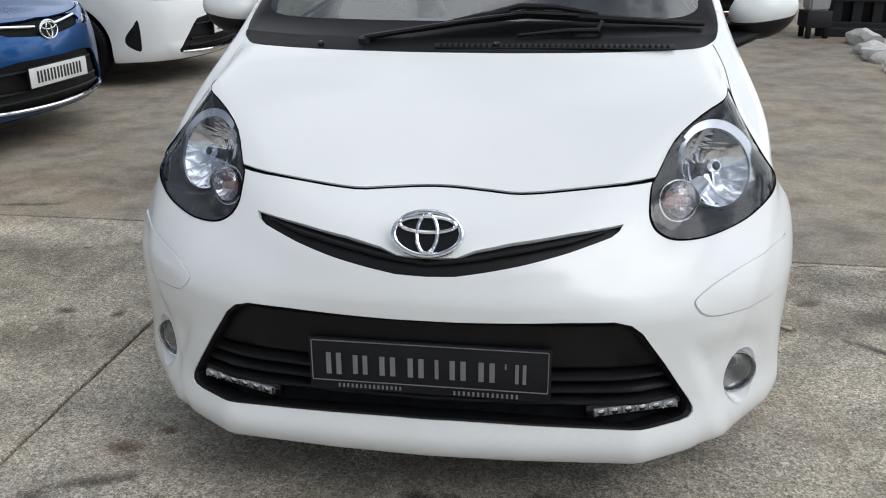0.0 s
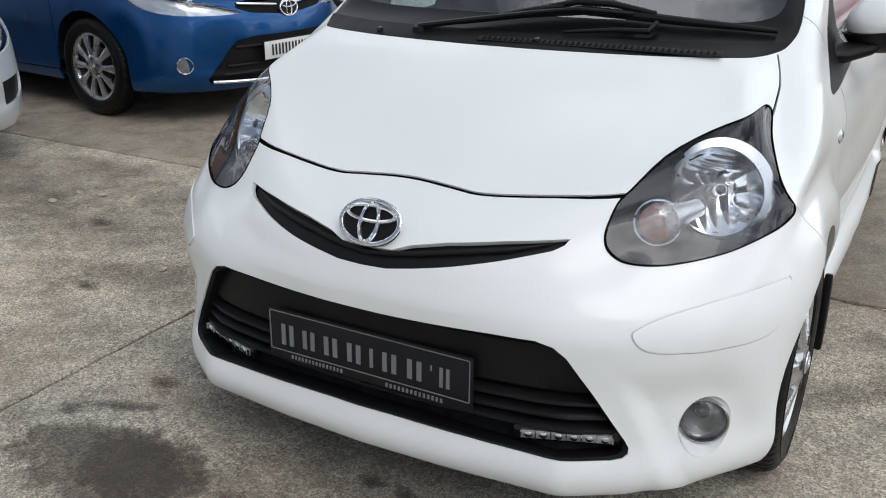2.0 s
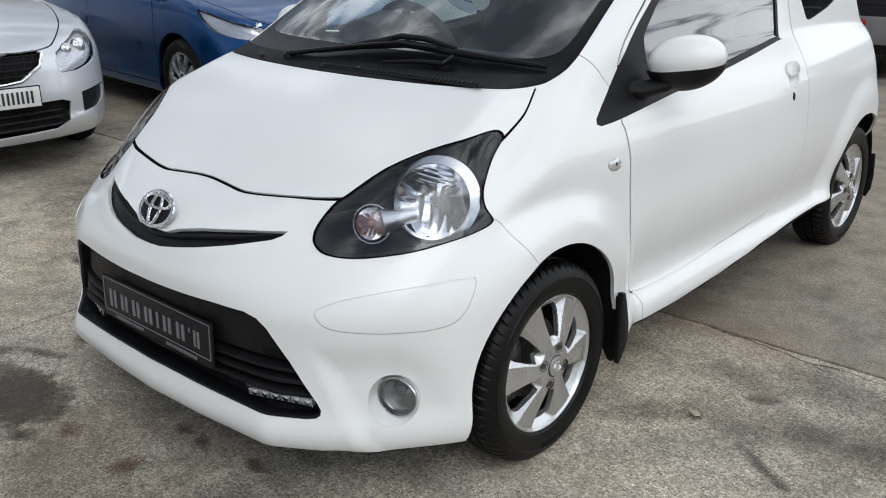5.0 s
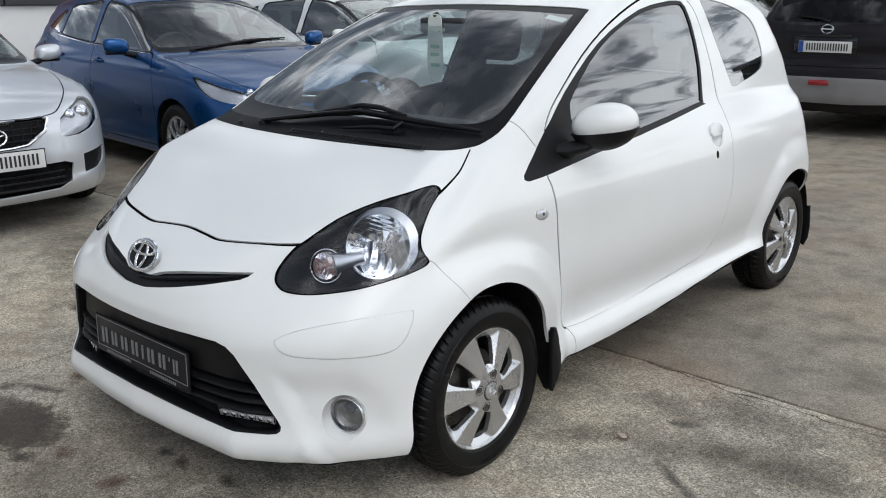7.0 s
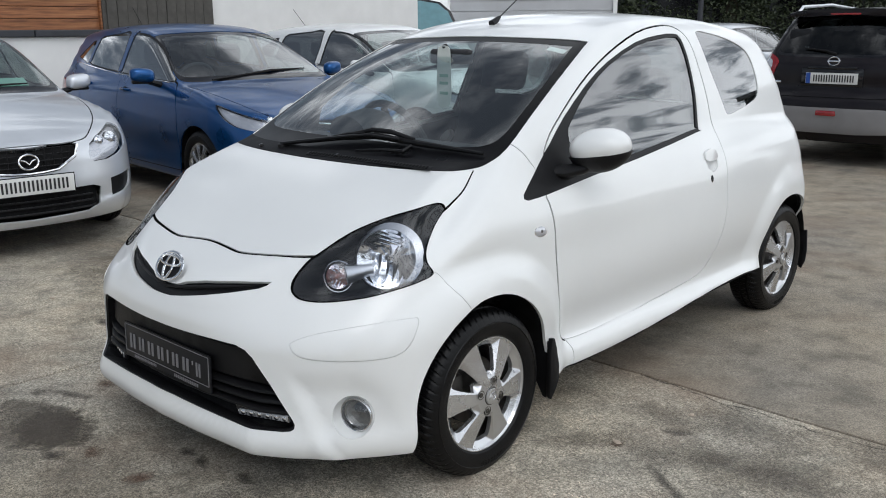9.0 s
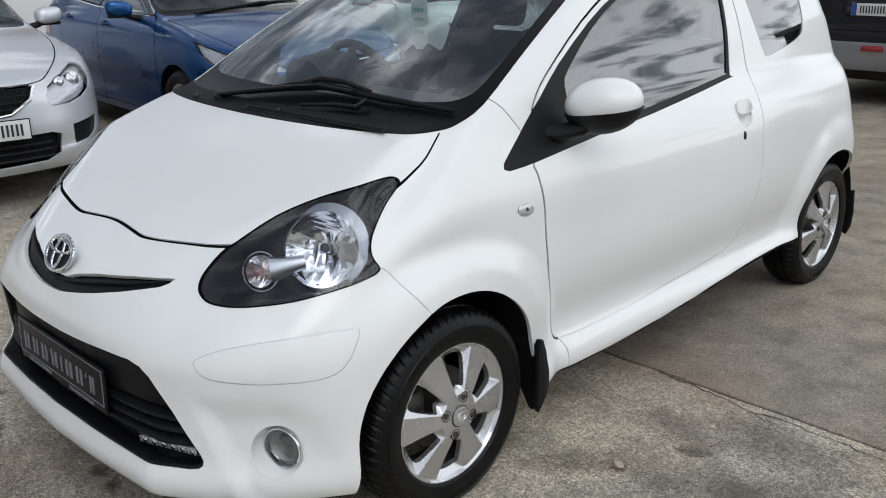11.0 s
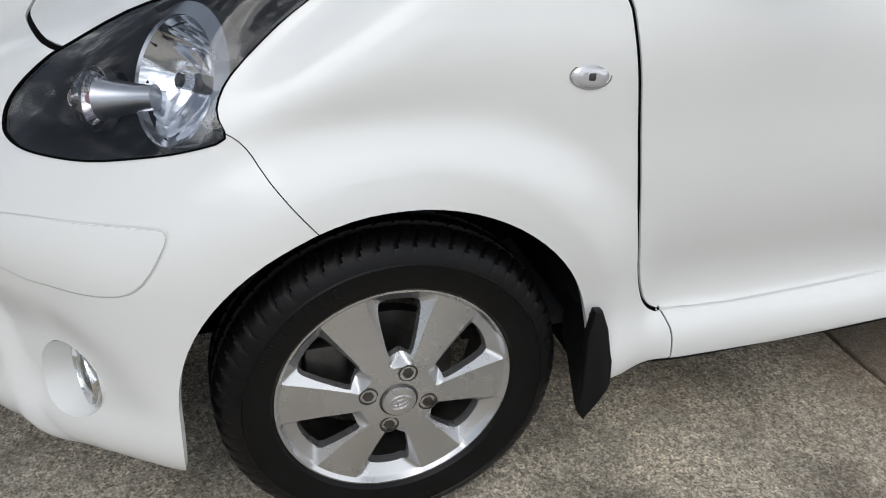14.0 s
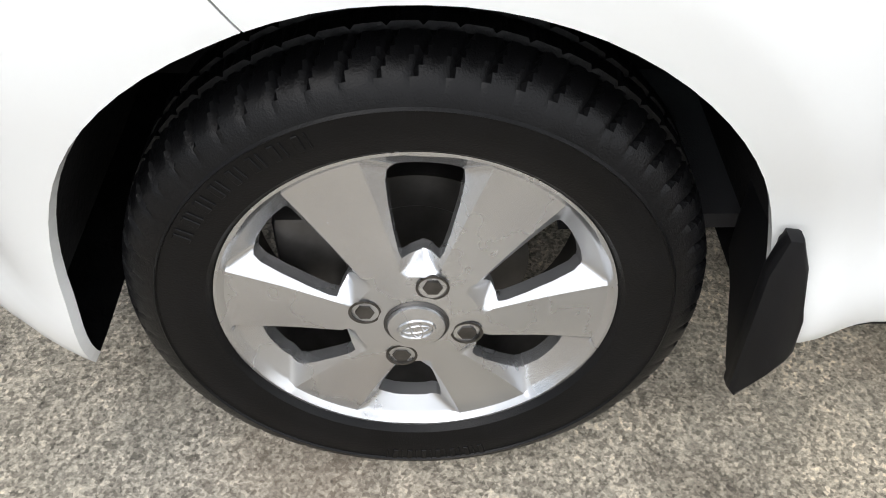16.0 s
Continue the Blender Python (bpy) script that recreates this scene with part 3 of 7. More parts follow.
def slab(x0, x1, y0, y1, mat, parent):
    bm = bmesh.new()
    n = 90 if abs(y0 - 5.1) < 1 or abs(y1 - 5.1) < 1 else 14
    def rim(a, b):
        return [a + (b - a) * i / n for i in range(n)]
    wob = lambda u, v: 0.004 * noise.noise((u * 2.1, v * 2.1, 0.3)) + 0.006 * noise.noise((u * 9, v * 9, 4.3)) + 0.004 * noise.noise((u * 31, v * 31, 7.7))
    edge = [(x, y0) for x in rim(x0, x1)] + [(x1, y) for y in rim(y0, y1)] + [(x, y1) for x in rim(x1, x0)] + [(x0, y) for y in rim(y1, y0)]
    edge = [(u + wob(u, v), v + wob(v + 9, u)) for u, v in edge]
    cx, cy = (x0 + x1) / 2, (y0 + y1) / 2
    top = [bm.verts.new((u + math.copysign(.003, cx - u), v + math.copysign(.003, cy - v), 0)) for u, v in edge]
    low = [bm.verts.new((u, v, -.004)) for u, v in edge]
    bot = [bm.verts.new((u, v, -.05)) for u, v in edge]
    bm.faces.new(top)
    for a, b in ((top, low), (low, bot)):
        for i in range(len(edge)):
            bm.faces.new((a[i - 1], a[i], b[i], b[i - 1]))
    return part("concrete_slab", bm, mat, parent, smooth=0)


bm = bmesh.new()
bmesh.ops.create_grid(bm, x_segments=8, y_segments=8, size=400, matrix=Matrix.Translation((0, 0, -.048)))
ground = tagged(part("ground", bm, DIRT, smooth=0), kind="structure")
pavement = tagged(part("pavement", box(.02, .02, .01, (0, 5.1, -.04)), DIRT, smooth=0), kind="structure")
G = .0065
for x0, x1, y0, y1, mm in ((-1.11, 4.6, -.9, 5.10, ROUGH_SLAB), (4.6, 10.3, -.9, 5.10, ROUGH_SLAB), (-1.11, 4.6, -6.9, -.9, ROUGH_SLAB), (4.6, 10.3, -6.9, -.9, ROUGH_SLAB),
                           (-6.8, -1.11, -.9, 5.25, ROUGH_SLAB), (-6.8, -1.11, -6.9, -.9, ROUGH_SLAB), (-12.5, -6.8, -.9, 5.25, ROUGH_SLAB), (-12.5, -6.8, -6.9, -.9, ROUGH_SLAB),
                           (-1.11, 4.6, 5.10, 11.3, SMOOTH_SLAB), (4.6, 10.3, 5.10, 11.3, SMOOTH_SLAB), (-6.8, -1.11, 5.25, 11.3, SMOOTH_SLAB), (-12.5, -6.8, 5.25, 11.3, SMOOTH_SLAB),
                           (-12.5, -6.8, 11.3, 18, SMOOTH_SLAB), (-6.8, -1.11, 11.3, 18, SMOOTH_SLAB), (-1.11, 4.6, 11.3, 18, SMOOTH_SLAB), (4.6, 10.3, 11.3, 18, SMOOTH_SLAB),
                           (-12.5, -1.11, 18, 26, SMOOTH_SLAB), (-1.11, 10.3, 18, 26, SMOOTH_SLAB), (-12.5, -1.11, -13, -6.9, ROUGH_SLAB), (-1.11, 10.3, -13, -6.9, ROUGH_SLAB)):
    slab(x0 + G, x1 - G, y0 + G, y1 - G, mm, pavement)
# stains lying on the slabs
def stain(x, y, rx, ry, mat, seed, label, turn=0.0):
    bm = bmesh.new()
    rim = []
    for i in range(40):
        a = 2 * math.pi * i / 40
        k = 1 + .12 * noise.noise((math.cos(a) * 1.6 + seed, math.sin(a) * 1.6, seed))
        rim.append(bm.verts.new((rx * k * math.cos(a), ry * k * math.sin(a), 0)))
    bm.faces.new(rim)
    ob = part("ground_stain", bm, mat, smooth=0)
    ob.matrix_basis = pose(x, y, .002 + .00013 * (seed % 17), 0, 0, turn)
    return tagged(ob, label, "stain", group="stains on the concrete")


def stain_mat(name, color, most, size, soft=0.5, top=0.30):
    """A soft-edged stain, densest in the middle and broken by noise."""
    m, t, b = nodes_of(name)
    n = noise_of(t, size, 6, 0.68)
    mp, length = t.nodes.new("ShaderNodeMapping"), t.nodes.new("ShaderNodeVectorMath")
    mp.inputs["Location"].default_value, mp.inputs["Scale"].default_value = (-1, -1, 0), (2, 2, 0)
    t.links.new(t.nodes.new("ShaderNodeTexCoord").outputs["Generated"], mp.inputs[0])
    length.operation = "LENGTH"
    t.links.new(mp.outputs[0], length.inputs[0])
    mix = t.nodes.new("ShaderNodeMath")
    mix.operation, mix.inputs[1].default_value = "MULTIPLY_ADD", -soft
    t.links.new(length.outputs["Value"], mix.inputs[0])
    t.links.new(n.outputs[0], mix.inputs[2])
    b.inputs["Base Color"].default_value = (*color, 1)
    b.inputs["Roughness"].default_value = 0.75
    t.links.new(ramp(t, mix.outputs[0], (0.0, 0.0), (top, most)), b.inputs["Alpha"])
    return m


OIL = stain_mat("oil_stain", (0.085, 0.070, 0.055), 0.48, 9, 0.55, 0.15)
DAMP = stain_mat("damp_dirt", (0.12, 0.10, 0.078), 0.42, 7.0, 0.55, 0.55)
RUSTY = stain_mat("rust_stain", (0.15, 0.085, 0.055), 0.6, 20, 0.45, 0.4)
SOOT = stain_mat("drip_stain", (0.075, 0.065, 0.055), 0.6, 18, 0.45, 0.45)
stain(-.66, 3.16, .34, .19, OIL, 1, "large dark oil patch on the concrete")
stain(-.58, 3.20, .24, .16, OIL, 2, "dark oil patch overlapping a larger one")
for i, (x, y, rx, ry, turn) in enumerate(((-.1, 3.05, 1.0, .45, 15), (.75, 3.1, .75, .4, -8), (1.42, 4.62, .34, .24, 30), (1.05, 4.80, .24, .13, 10), (1.75, 5.0, .5, .2, 10), (-.9, 2.3, .8, .5, 0),
                                       (2.4, 4.2, .5, .4, 40), (-2.2, 4.35, .9, .34, 8), (-1.85, 4.78, .75, .26, -6), (-1.55, 4.05, .6, .2, 12), (-2.75, 5.0, .7, .22, 0), (1.13, 4.52, .3, .16, 25), (1.28, 4.9, .34, .17, -10), (1.6, 4.66, .4, .2, 20), (-1.6, 5.9, .9, .4, 10), (-2.8, 4.6, .7, .5, 0), (3.6, 5.0, .8, .4, 20), (.9, 4.42, .2, .09, 60))):
    stain(x, y, rx, ry, DAMP, 3 + i, "wide faint brown patch of damp dirt", turn)
for i, (x, y, r) in enumerate(((-.281, 3.206, .042), (-.83, 3.53, .04), (-.75, 3.62, .025), (1.01, 4.474, .022), (.003, 3.226, .04), (-1.25, 4.3, .03), (1.9, 4.75, .03))):
    stain(x, y, r * 1.4, r, RUSTY, 20 + i, "small rusty brown spot on the concrete", 20 * i)
for i, (x, y, rx, ry, turn) in enumerate(((-.041, 3.431, .045, .028, 10), (.063, 3.424, .05, .026, -20), (.266, 3.456, .05, .03, 0), (-.362, 3.1, .06, .04, 30), (-.95, 3.3, .05, .03, 0), (-.83, 3.38, .14, .03, 25), (1.27, 4.35, .14, .022, -33), (-1.45, 4.3, .05, .03, 0),
                                       (-1.6, 3.9, .07, .04, 0), (-2.1, 4.4, .07, .04, 0), (.2, 3.0, .05, .03, 0), (-1.9, 3.3, .06, .04, 0), (-2.3, 5.4, .2, .02, 10), (1.12, 4.7, .06, .03, 40))):
    stain(x, y, rx, ry, SOOT, 30 + i, "small dark drip spot on the concrete", turn)


# a crack that wanders beside the joint, and small stones
CRACK = material("crack_dirt", (0.035, 0.032, 0.027), 0.95, vary=0.4, scale=40)


def ground_crack(pts, wide, label):
    bm = bmesh.new()
    line = rounded(pts, 24, False)
    rows = []
    for i, (x, y) in enumerate(line):
        k = wide * (.35 + abs(noise.noise((x * 9, y * 9, 1.7))) * 1.6) * min(1, i / 8, (len(line) - 1 - i) / 8)
        y += .010 * noise.noise((x * 14, 2.2, 0)) + .009 * noise.noise((x * 41, 5.2, 0)) + .004 * noise.noise((x * 120, 5.2, 0))
        rows.append((bm.verts.new((x, y - k / 2, .0016)), bm.verts.new((x, y + k / 2, .0016))))
    for a, b in zip(rows, rows[1:]):
        bm.faces.new((a[0], b[0], b[1], a[1]))
    return tagged(part("ground_crack", bm, CRACK, smooth=0), label, "crack", group="cracks in the concrete")


ground_crack([(.72, 5.088), (.9, 5.076), (1.02, 5.066), (1.12, 5.048), (1.2, 5.060), (1.3, 5.055), (1.42, 5.048), (1.56, 5.036), (1.75, 5.055), (1.95, 5.034), (2.2, 5.048), (2.5, 5.035), (2.9, 5.08)], .0045, "thin dark crack in the concrete beside the joint")
ground_crack([(1.12, 5.048), (1.17, 5.025), (1.22, 5.018), (1.26, 4.998)], .003, "short side crack in the concrete")
PEBBLE = material("pebble_stone", (0.46, 0.38, 0.30), 0.8, vary=0.3, scale=60, bump=0.4, grain=200)
pebble_rnd = random.Random(23)
for x, y, r in ((1.003, 4.487, .012), (-2.544, 4.491, .016), (-2.543, 4.642, .014), (-2.408, 4.666, .015), (-1.47, 4.14, .015), (1.083, 4.87, .009), (.878, 5.969, .007), (-1.7, 4.9, .012), (-2.2, 3.9, .011)):
    bm = bmesh.new()
    bmesh.ops.create_icosphere(bm, subdivisions=2, radius=1)
    for p in bm.verts:
        k = 1 + .35 * noise.noise(p.co * 1.4 + Vector((x * 7, y * 7, 0)))
        p.co = Vector((p.co.x * r * 1.5 * k, p.co.y * r * k, p.co.z * r * .5 * k))
    ob = part("pebble", bm, PEBBLE, smooth=0.8)
    ob.matrix_basis = pose(x, y, r * .32, 0, 0, pebble_rnd.uniform(0, 180))
    tagged(ob, "small pale brown stone lying on the concrete", "pebble", group="loose stones on the concrete")


# the small white hatchback
def wheel_parts(parent, R=0.2785, rim=0.192, holes=6, turn=86.0, hole_in=0.086, hole_out=0.160, w_in=0.036, w_out=0.056, nuts=4, nut_turn=72.0, alloy=None, facet=0.55, load=None):
    """A wheel at the origin that turns about x, its outer face towards +x: tyre, alloy rim with cut windows, nuts, cap, brake."""
    alloy = alloy or ALLOY
    k = R / 0.2785
    seg = 480
    prof = [(rim - .004, -.02), (rim, -.006), (rim + .006, .001), (rim + .02, .0045), (.222, .0065), (.238, .006), (.2395, .008), (.2415, .0055), (.252, .002), (.262, -.004), (.268, -.010),
            (.2725, -.017), (.2755, -.025), (.277, -.036), (.278, -.044), (.2715, -.046), (.2715, -.053), (.2785, -.055), (.2785, -.078), (.272, -.08), (.272, -.087), (.2785, -.089),
            (.278, -.112), (.2745, -.128), (.262, -.146), (.235, -.155), (rim, -.145)]
    prof = [(r if i < 4 or i == len(prof) - 1 else r * k, x) for i, (r, x) in enumerate(prof)]
    bm = bmesh.new()
    rings = []
    for n, (r, x) in enumerate(prof):
        row = []
        for i in range(seg):
            rr, xx = r, x
            j = (i + (n - 9)) % 8
            if 9 <= n <= 14 and j == 0:
                rr -= (0.0015, 0.005, 0.007, 0.0075, 0.0075, 0.0075)[n - 9]
                if n < 12:
                    xx -= 0.002
            elif 11 <= n <= 14 and j == 4:
                rr -= 0.0018
            if 17 <= n <= 18 and (i + 3 * n) % 8 == 0 or 21 <= n <= 22 and (i - 3 * n) % 8 == 0:
                rr -= 0.004
            a = 2 * math.pi * i / seg
            low = -rr * math.sin(a) - load if load else 0
            if low > 0:
                # the loaded tyre is flat on the ground and bulges a little beside it
                row.append(bm.verts.new((xx + (.35 * low if n < 12 else 0), rr * math.cos(a), -load - .0004 * low)))
                continue
            row.append(bm.verts.new((xx, rr * math.cos(a), rr * math.sin(a))))
        rings.append(row)
    for a, b in zip(rings, rings[1:]):
        for i in range(seg):
            j = (i + 1) % seg
            bm.faces.new((a[i], b[i], b[j], a[j]))
    tyre = part("tyre", bm, TYRE, parent, "black tyre with cut tread blocks", smooth=0.5)
    if load:
        # raised marks in place of the maker's lettering
        for a in [112 + 5.5 * i for i in range(8)] + [262 + 4 * i for i in range(7)]:
            m = Matrix.Rotation(radians(a), 4, "X") @ Matrix.Translation((.0068, .226 if a < 200 else .23, 0))
            part("raised_mark", box(.0016, .016, .006, (0, 0, .0035), .0006, 1), TYRE, tyre, m=m, smooth=0)
            part("raised_mark", box(.0016, .016, .002, (0, 0, -.005), .0006, 1), TYRE, tyre, m=m, smooth=0)

    # face of the rim
    def hole(c):
        lo, hi = w_in / 2, w_out / 2
        raw = [(hole_in, -lo * .55), (hole_in + .006, -lo), (hole_out - .012, -hi), (hole_out, -hi * .72), (hole_out + .003, 0), (hole_out, hi * .72), (hole_out - .012, hi), (hole_in + .006, lo), (hole_in, lo * .55)]
        raw = rounded(raw, 3)
        return [(u * math.cos(c) - v * math.sin(c), u * math.sin(c) + v * math.cos(c)) for u, v in raw]
    polys = [hole(radians(turn + 360 / holes * i)) for i in range(holes)]
    rise = .011 if holes == 6 else 0
    base = curve((0, .003 + rise), (.03, .001 + rise), (.06, -.002 + rise), (.12, -.006 + rise * .4), (.158, -.007), (.17, -.0085))

    def pocket_half(u):
        return .019 + .042 * min(max((u - .07) / .116, 0), 1)

    def height(y, z):
        r = math.hypot(y, z)
        h = float(base(r))
        if holes == 6:
            c = (math.degrees(math.atan2(z, y)) - turn + 30) % 60 - 30
            u, v = r * math.cos(radians(c)), r * math.sin(radians(c))
            wall = pocket_half(u) - abs(v)
            deep = float(soft_min(soft_min(wall * (.8 if v > 0 else 1.1), (rim - .005 - r) * .8, .005), soft_min(.028, (u - .060) * 1.1, .012), .006))
            h -= max(0.0, deep)
        elif r < rim - .018 and r > 0.055:
            c = (math.degrees(math.atan2(z, y)) - turn + 180 / holes) % (360 / holes) - 180 / holes
            u, v = r * math.cos(radians(c)), r * math.sin(radians(c))
            half = w_in / 2 + (w_out - w_in) / 2 * min(max((u - hole_in) / (hole_out - hole_in), 0), 1)
            gap = abs(v) - half
            wide = 0.020 if v > 0 else 0.012
            d = max(gap, hole_in - u, (u - hole_out) * 2.2)
            h -= facet * max(0.0, wide - max(d, 0))
        if r > rim - .008:
            h += .006 * min(1, (r - rim + .008) / .004)
        return h
    bm = bmesh.new()
    fine = 52 if holes == 6 else 34
    radii = [0.028] + [0.036 + (rim - .036) * i / fine for i in range(fine + 1)]
    nn = 7 * fine
    grid = []
    for r in radii:
        row = []
        for i in range(nn):
            a = 2 * math.pi * i / nn
            y, z = r * math.cos(a), r * math.sin(a)
            row.append(bm.verts.new((height(y, z), y, z)))
        grid.append(row)
    for a, b in zip(grid, grid[1:]):
        for i in range(nn):
            j = (i + 1) % nn
            bm.faces.new((a[i], b[i], b[j], a[j]))
    bm.normal_update()
    pockets = []
    if holes == 6:
        for i in range(6):
            c = radians(turn + 60 * i)
            raw = [(.062, -.012), (.07, -.019), (.186, -.061), (.186, .061), (.07, .019), (.062, .012)]
            pockets.append([(u * math.cos(c) - v * math.sin(c), u * math.sin(c) + v * math.cos(c)) for u, v in raw])
    for poly in pockets + polys:
        us, vs = [p[0] for p in poly], [p[1] for p in poly]
        cand = {f for f in bm.faces if min(us) - .01 < f.calc_center_median().y < max(us) + .01 and min(vs) - .01 < f.calc_center_median().z < max(vs) + .01}
        for i in range(len(poly)):
            a, b = Vector((0, *poly[i - 1])), Vector((0, *poly[i]))
            lo = [min(p, q) - 1e-5 for p, q in zip(a, b)]
            hi = [max(p, q) + 1e-5 for p, q in zip(a, b)]
            near = [f for f in cand if max(v.co.y for v in f.verts) > lo[1] and min(v.co.y for v in f.verts) < hi[1] and max(v.co.z for v in f.verts) > lo[2] and min(v.co.z for v in f.verts) < hi[2]]
            if near:
                geom = list({e for f in near for e in f.edges}) + list({v for f in near for v in f.verts}) + near
                res = bmesh.ops.bisect_plane(bm, geom=geom, dist=1e-7, plane_co=a, plane_no=(b - a).cross(Vector((1, 0, 0))))
                cand = {f for f in cand if f.is_valid} | {g for g in res["geom"] if isinstance(g, bmesh.types.BMFace)}
        if poly in pockets:
            continue
        dead = [f for f in cand if inside(poly, f.calc_center_median().y, f.calc_center_median().z)]
        bmesh.ops.delete(bm, geom=dead, context="FACES")
    for p in bm.verts:
        p.co.x = height(p.co.y, p.co.z)
    edge = [e for e in bm.edges if e.is_boundary]
    res = bmesh.ops.extrude_edge_only(bm, edges=edge)
    for g in res["geom"]:
        if isinstance(g, bmesh.types.BMVert):
            g.co.x -= 0.014
            r = math.hypot(g.co.y, g.co.z)
            if r < rim - 0.003 and r > 0.05:
                g.co.y *= 1 - 0.02
                g.co.z *= 1 - 0.02
    rim_ob = part("rim", bm, alloy, parent, "silver alloy rim with six broad spokes" if holes == 6 else "silver alloy rim", smooth=0.5)
    part("barrel", lathe([(rim - .002, -.03), (rim - .016, -.05), (rim - .02, -.14), (rim - .01, -.145)], 64), STEEL, parent)
    part("brake_disc", lathe([(0, -.075), (.07, -.073), (.075, -.068), (.112, -.068), (.112, -.09), (0, -.092)], 64), STEEL, parent, "dull brake disc behind the spokes")
    part("caliper", box(.05, .07, .12, (-.07, -.10, .02), .012), STEEL, parent)
    for i in range(nuts):
        a = radians(nut_turn + 360 / nuts * i)
        at = Matrix.Translation((-.003 + rise, .05 * math.cos(a), .05 * math.sin(a)))
        part("nut_cup", lathe([(.0155, .0035), (.013, .0035), (.0125, -.02)], 24), RUST, rim_ob, m=at)
        bm = bmesh.new()
        bmesh.ops.create_cone(bm, cap_ends=True, segments=6, radius1=.0105, radius2=.009, depth=.02, matrix=at @ Matrix.Translation((-.006, 0, 0)) @ Matrix.Rotation(math.pi / 2, 4, "Y"))
        part("wheel_nut", bm, RUST, rim_ob, smooth=0)
    part("cap_seam", lathe([(.0275, .0025 + rise), (.0295, .0033 + rise), (.031, .0013 + rise)], 40), STEEL, parent)
    part("hub_cap", lathe([(0, .0085 + rise), (.02, .008 + rise), (.0265, .006 + rise), (.028, .002 + rise), (.028, -.02)], 40), alloy, parent)
    bm = hoop(.017, .012, .0018, 36, 6)
    for q in (hoop(.0055, .0115, .0013, 28, 6), hoop(.0125, .0045, .0013, 28, 6)):
        if q is not None:
            me = bpy.data.meshes.new("tmp")
            q.to_mesh(me)
            q.free()
            bm.from_mesh(me)
            bpy.data.meshes.remove(me)
    part("cap_badge", bm, alloy, parent, m=Matrix.Translation((.0085 + rise, 0, 0)) @ Matrix.Rotation(radians(90), 4, "Z") @ Matrix.Rotation(radians(-12), 4, "Y"))


def skin_y(f, x, z, start=-1.1, end=0.3):
    """Where a car's front lies at the height z, x from the middle."""
    ys = np.linspace(start, end, 400)
    v = f(np.stack([0 * ys + x, ys, 0 * ys + z], -1))
    i = int(np.argmax(v < 0))
    return float(ys[i])


def skin_x(f, y, z):
    xs = np.linspace(1.1, 0, 600)
    v = f(np.stack([xs, 0 * xs + y, 0 * xs + z], -1))
    return float(xs[int(np.argmax(v < 0))])


def skin_z(f, x, y):
    zs = np.linspace(1.9, 0.2, 900)
    v = f(np.stack([0 * zs + x, 0 * zs + y, zs], -1))
    return float(zs[int(np.argmax(v < 0))])


def arch_shell(parent, x0, x1, cy, cz, r, lo=-15, hi=195):
    bm = bmesh.new()
    rows = []
    for i in range(41):
        a = radians(lo + (hi - lo) * i / 40)
        rows.append([bm.verts.new((x, cy + r * math.cos(a), cz + r * math.sin(a))) for x in (x0, x0 + (x1 - x0) * .5, x1)])
    for a, b in zip(rows, rows[1:]):
        for k in range(2):
            bm.faces.new((a[k], b[k], b[k + 1], a[k + 1]))
    c = bm.verts.new((x0 if abs(x0) < abs(x1) else x1, cy, cz))
    k = 0 if abs(x0) < abs(x1) else 2
    for a, b in zip(rows, rows[1:]):
        bm.faces.new((a[k], b[k], c))
    return part("arch_liner", bm, LINER, parent)


def badge(parent, name, a, b, m, three=True):
    """A chrome oval badge with plain inner ovals on a black ground."""
    plate = part(name, lathe([(0, 0), (1, 0), (1, -.004)], 48), PLASTIC, parent, "chrome oval badge on black ground", m=m @ Matrix.Diagonal((1, 1, 1, 1)) @ Matrix.Rotation(radians(-90), 4, "Z") @ Matrix.Diagonal((1, a, b, 1)))
    part("ring", hoop(a, b, a * .085, 64, 10, 0.9), CHROME, plate, m=m)
    if three:
        part("inner_oval", hoop(a * .3, b * .88, a * .07, 48, 8, .9), CHROME, plate, m=m @ Matrix.Translation((0, -.003, -.02 * b)))
        part("inner_oval", hoop(a * .82, b * .36, a * .07, 48, 8, .9), CHROME, plate, m=m @ Matrix.Translation((0, -.003, b * .40)))
    return plate


def place(at, facing, up=(0, 0, 1)):
    """A pose whose x-z plane faces along the given way (its -y)."""
    y = -Vector(facing).normalized()
    x = y.cross(Vector(up)).normalized()
    z = x.cross(y)
    m = Matrix((x, y, z)).transposed().to_4x4()
    m.translation = Vector(at)
    return m


def turn_to(at, facing):
    """A pose whose +x looks along the given way."""
    x = Vector(facing).normalized()
    y = Vector((0, 0, 1)).cross(x).normalized()
    m = Matrix((x, y, x.cross(y))).transposed().to_4x4()
    m.translation = Vector(at)
    return m


def bars(parent, m, width, height, count, mat, thick=0.0025, gap=0.35, name="letter_bar", x0=0.0, strokes=2):
    """Plain upright bars in place of writing."""
    step = width / count
    for i in range(count):
        for s in range(strokes):
            w = step * (1 - gap) / strokes * .6
            at = x0 - width / 2 + step * (i + .5) + (s - (strokes - 1) / 2) * step * (1 - gap) / strokes * 1.25
            part(name, box(w, thick, height, (at, 0, 0)), mat, parent, m=m, smooth=0)


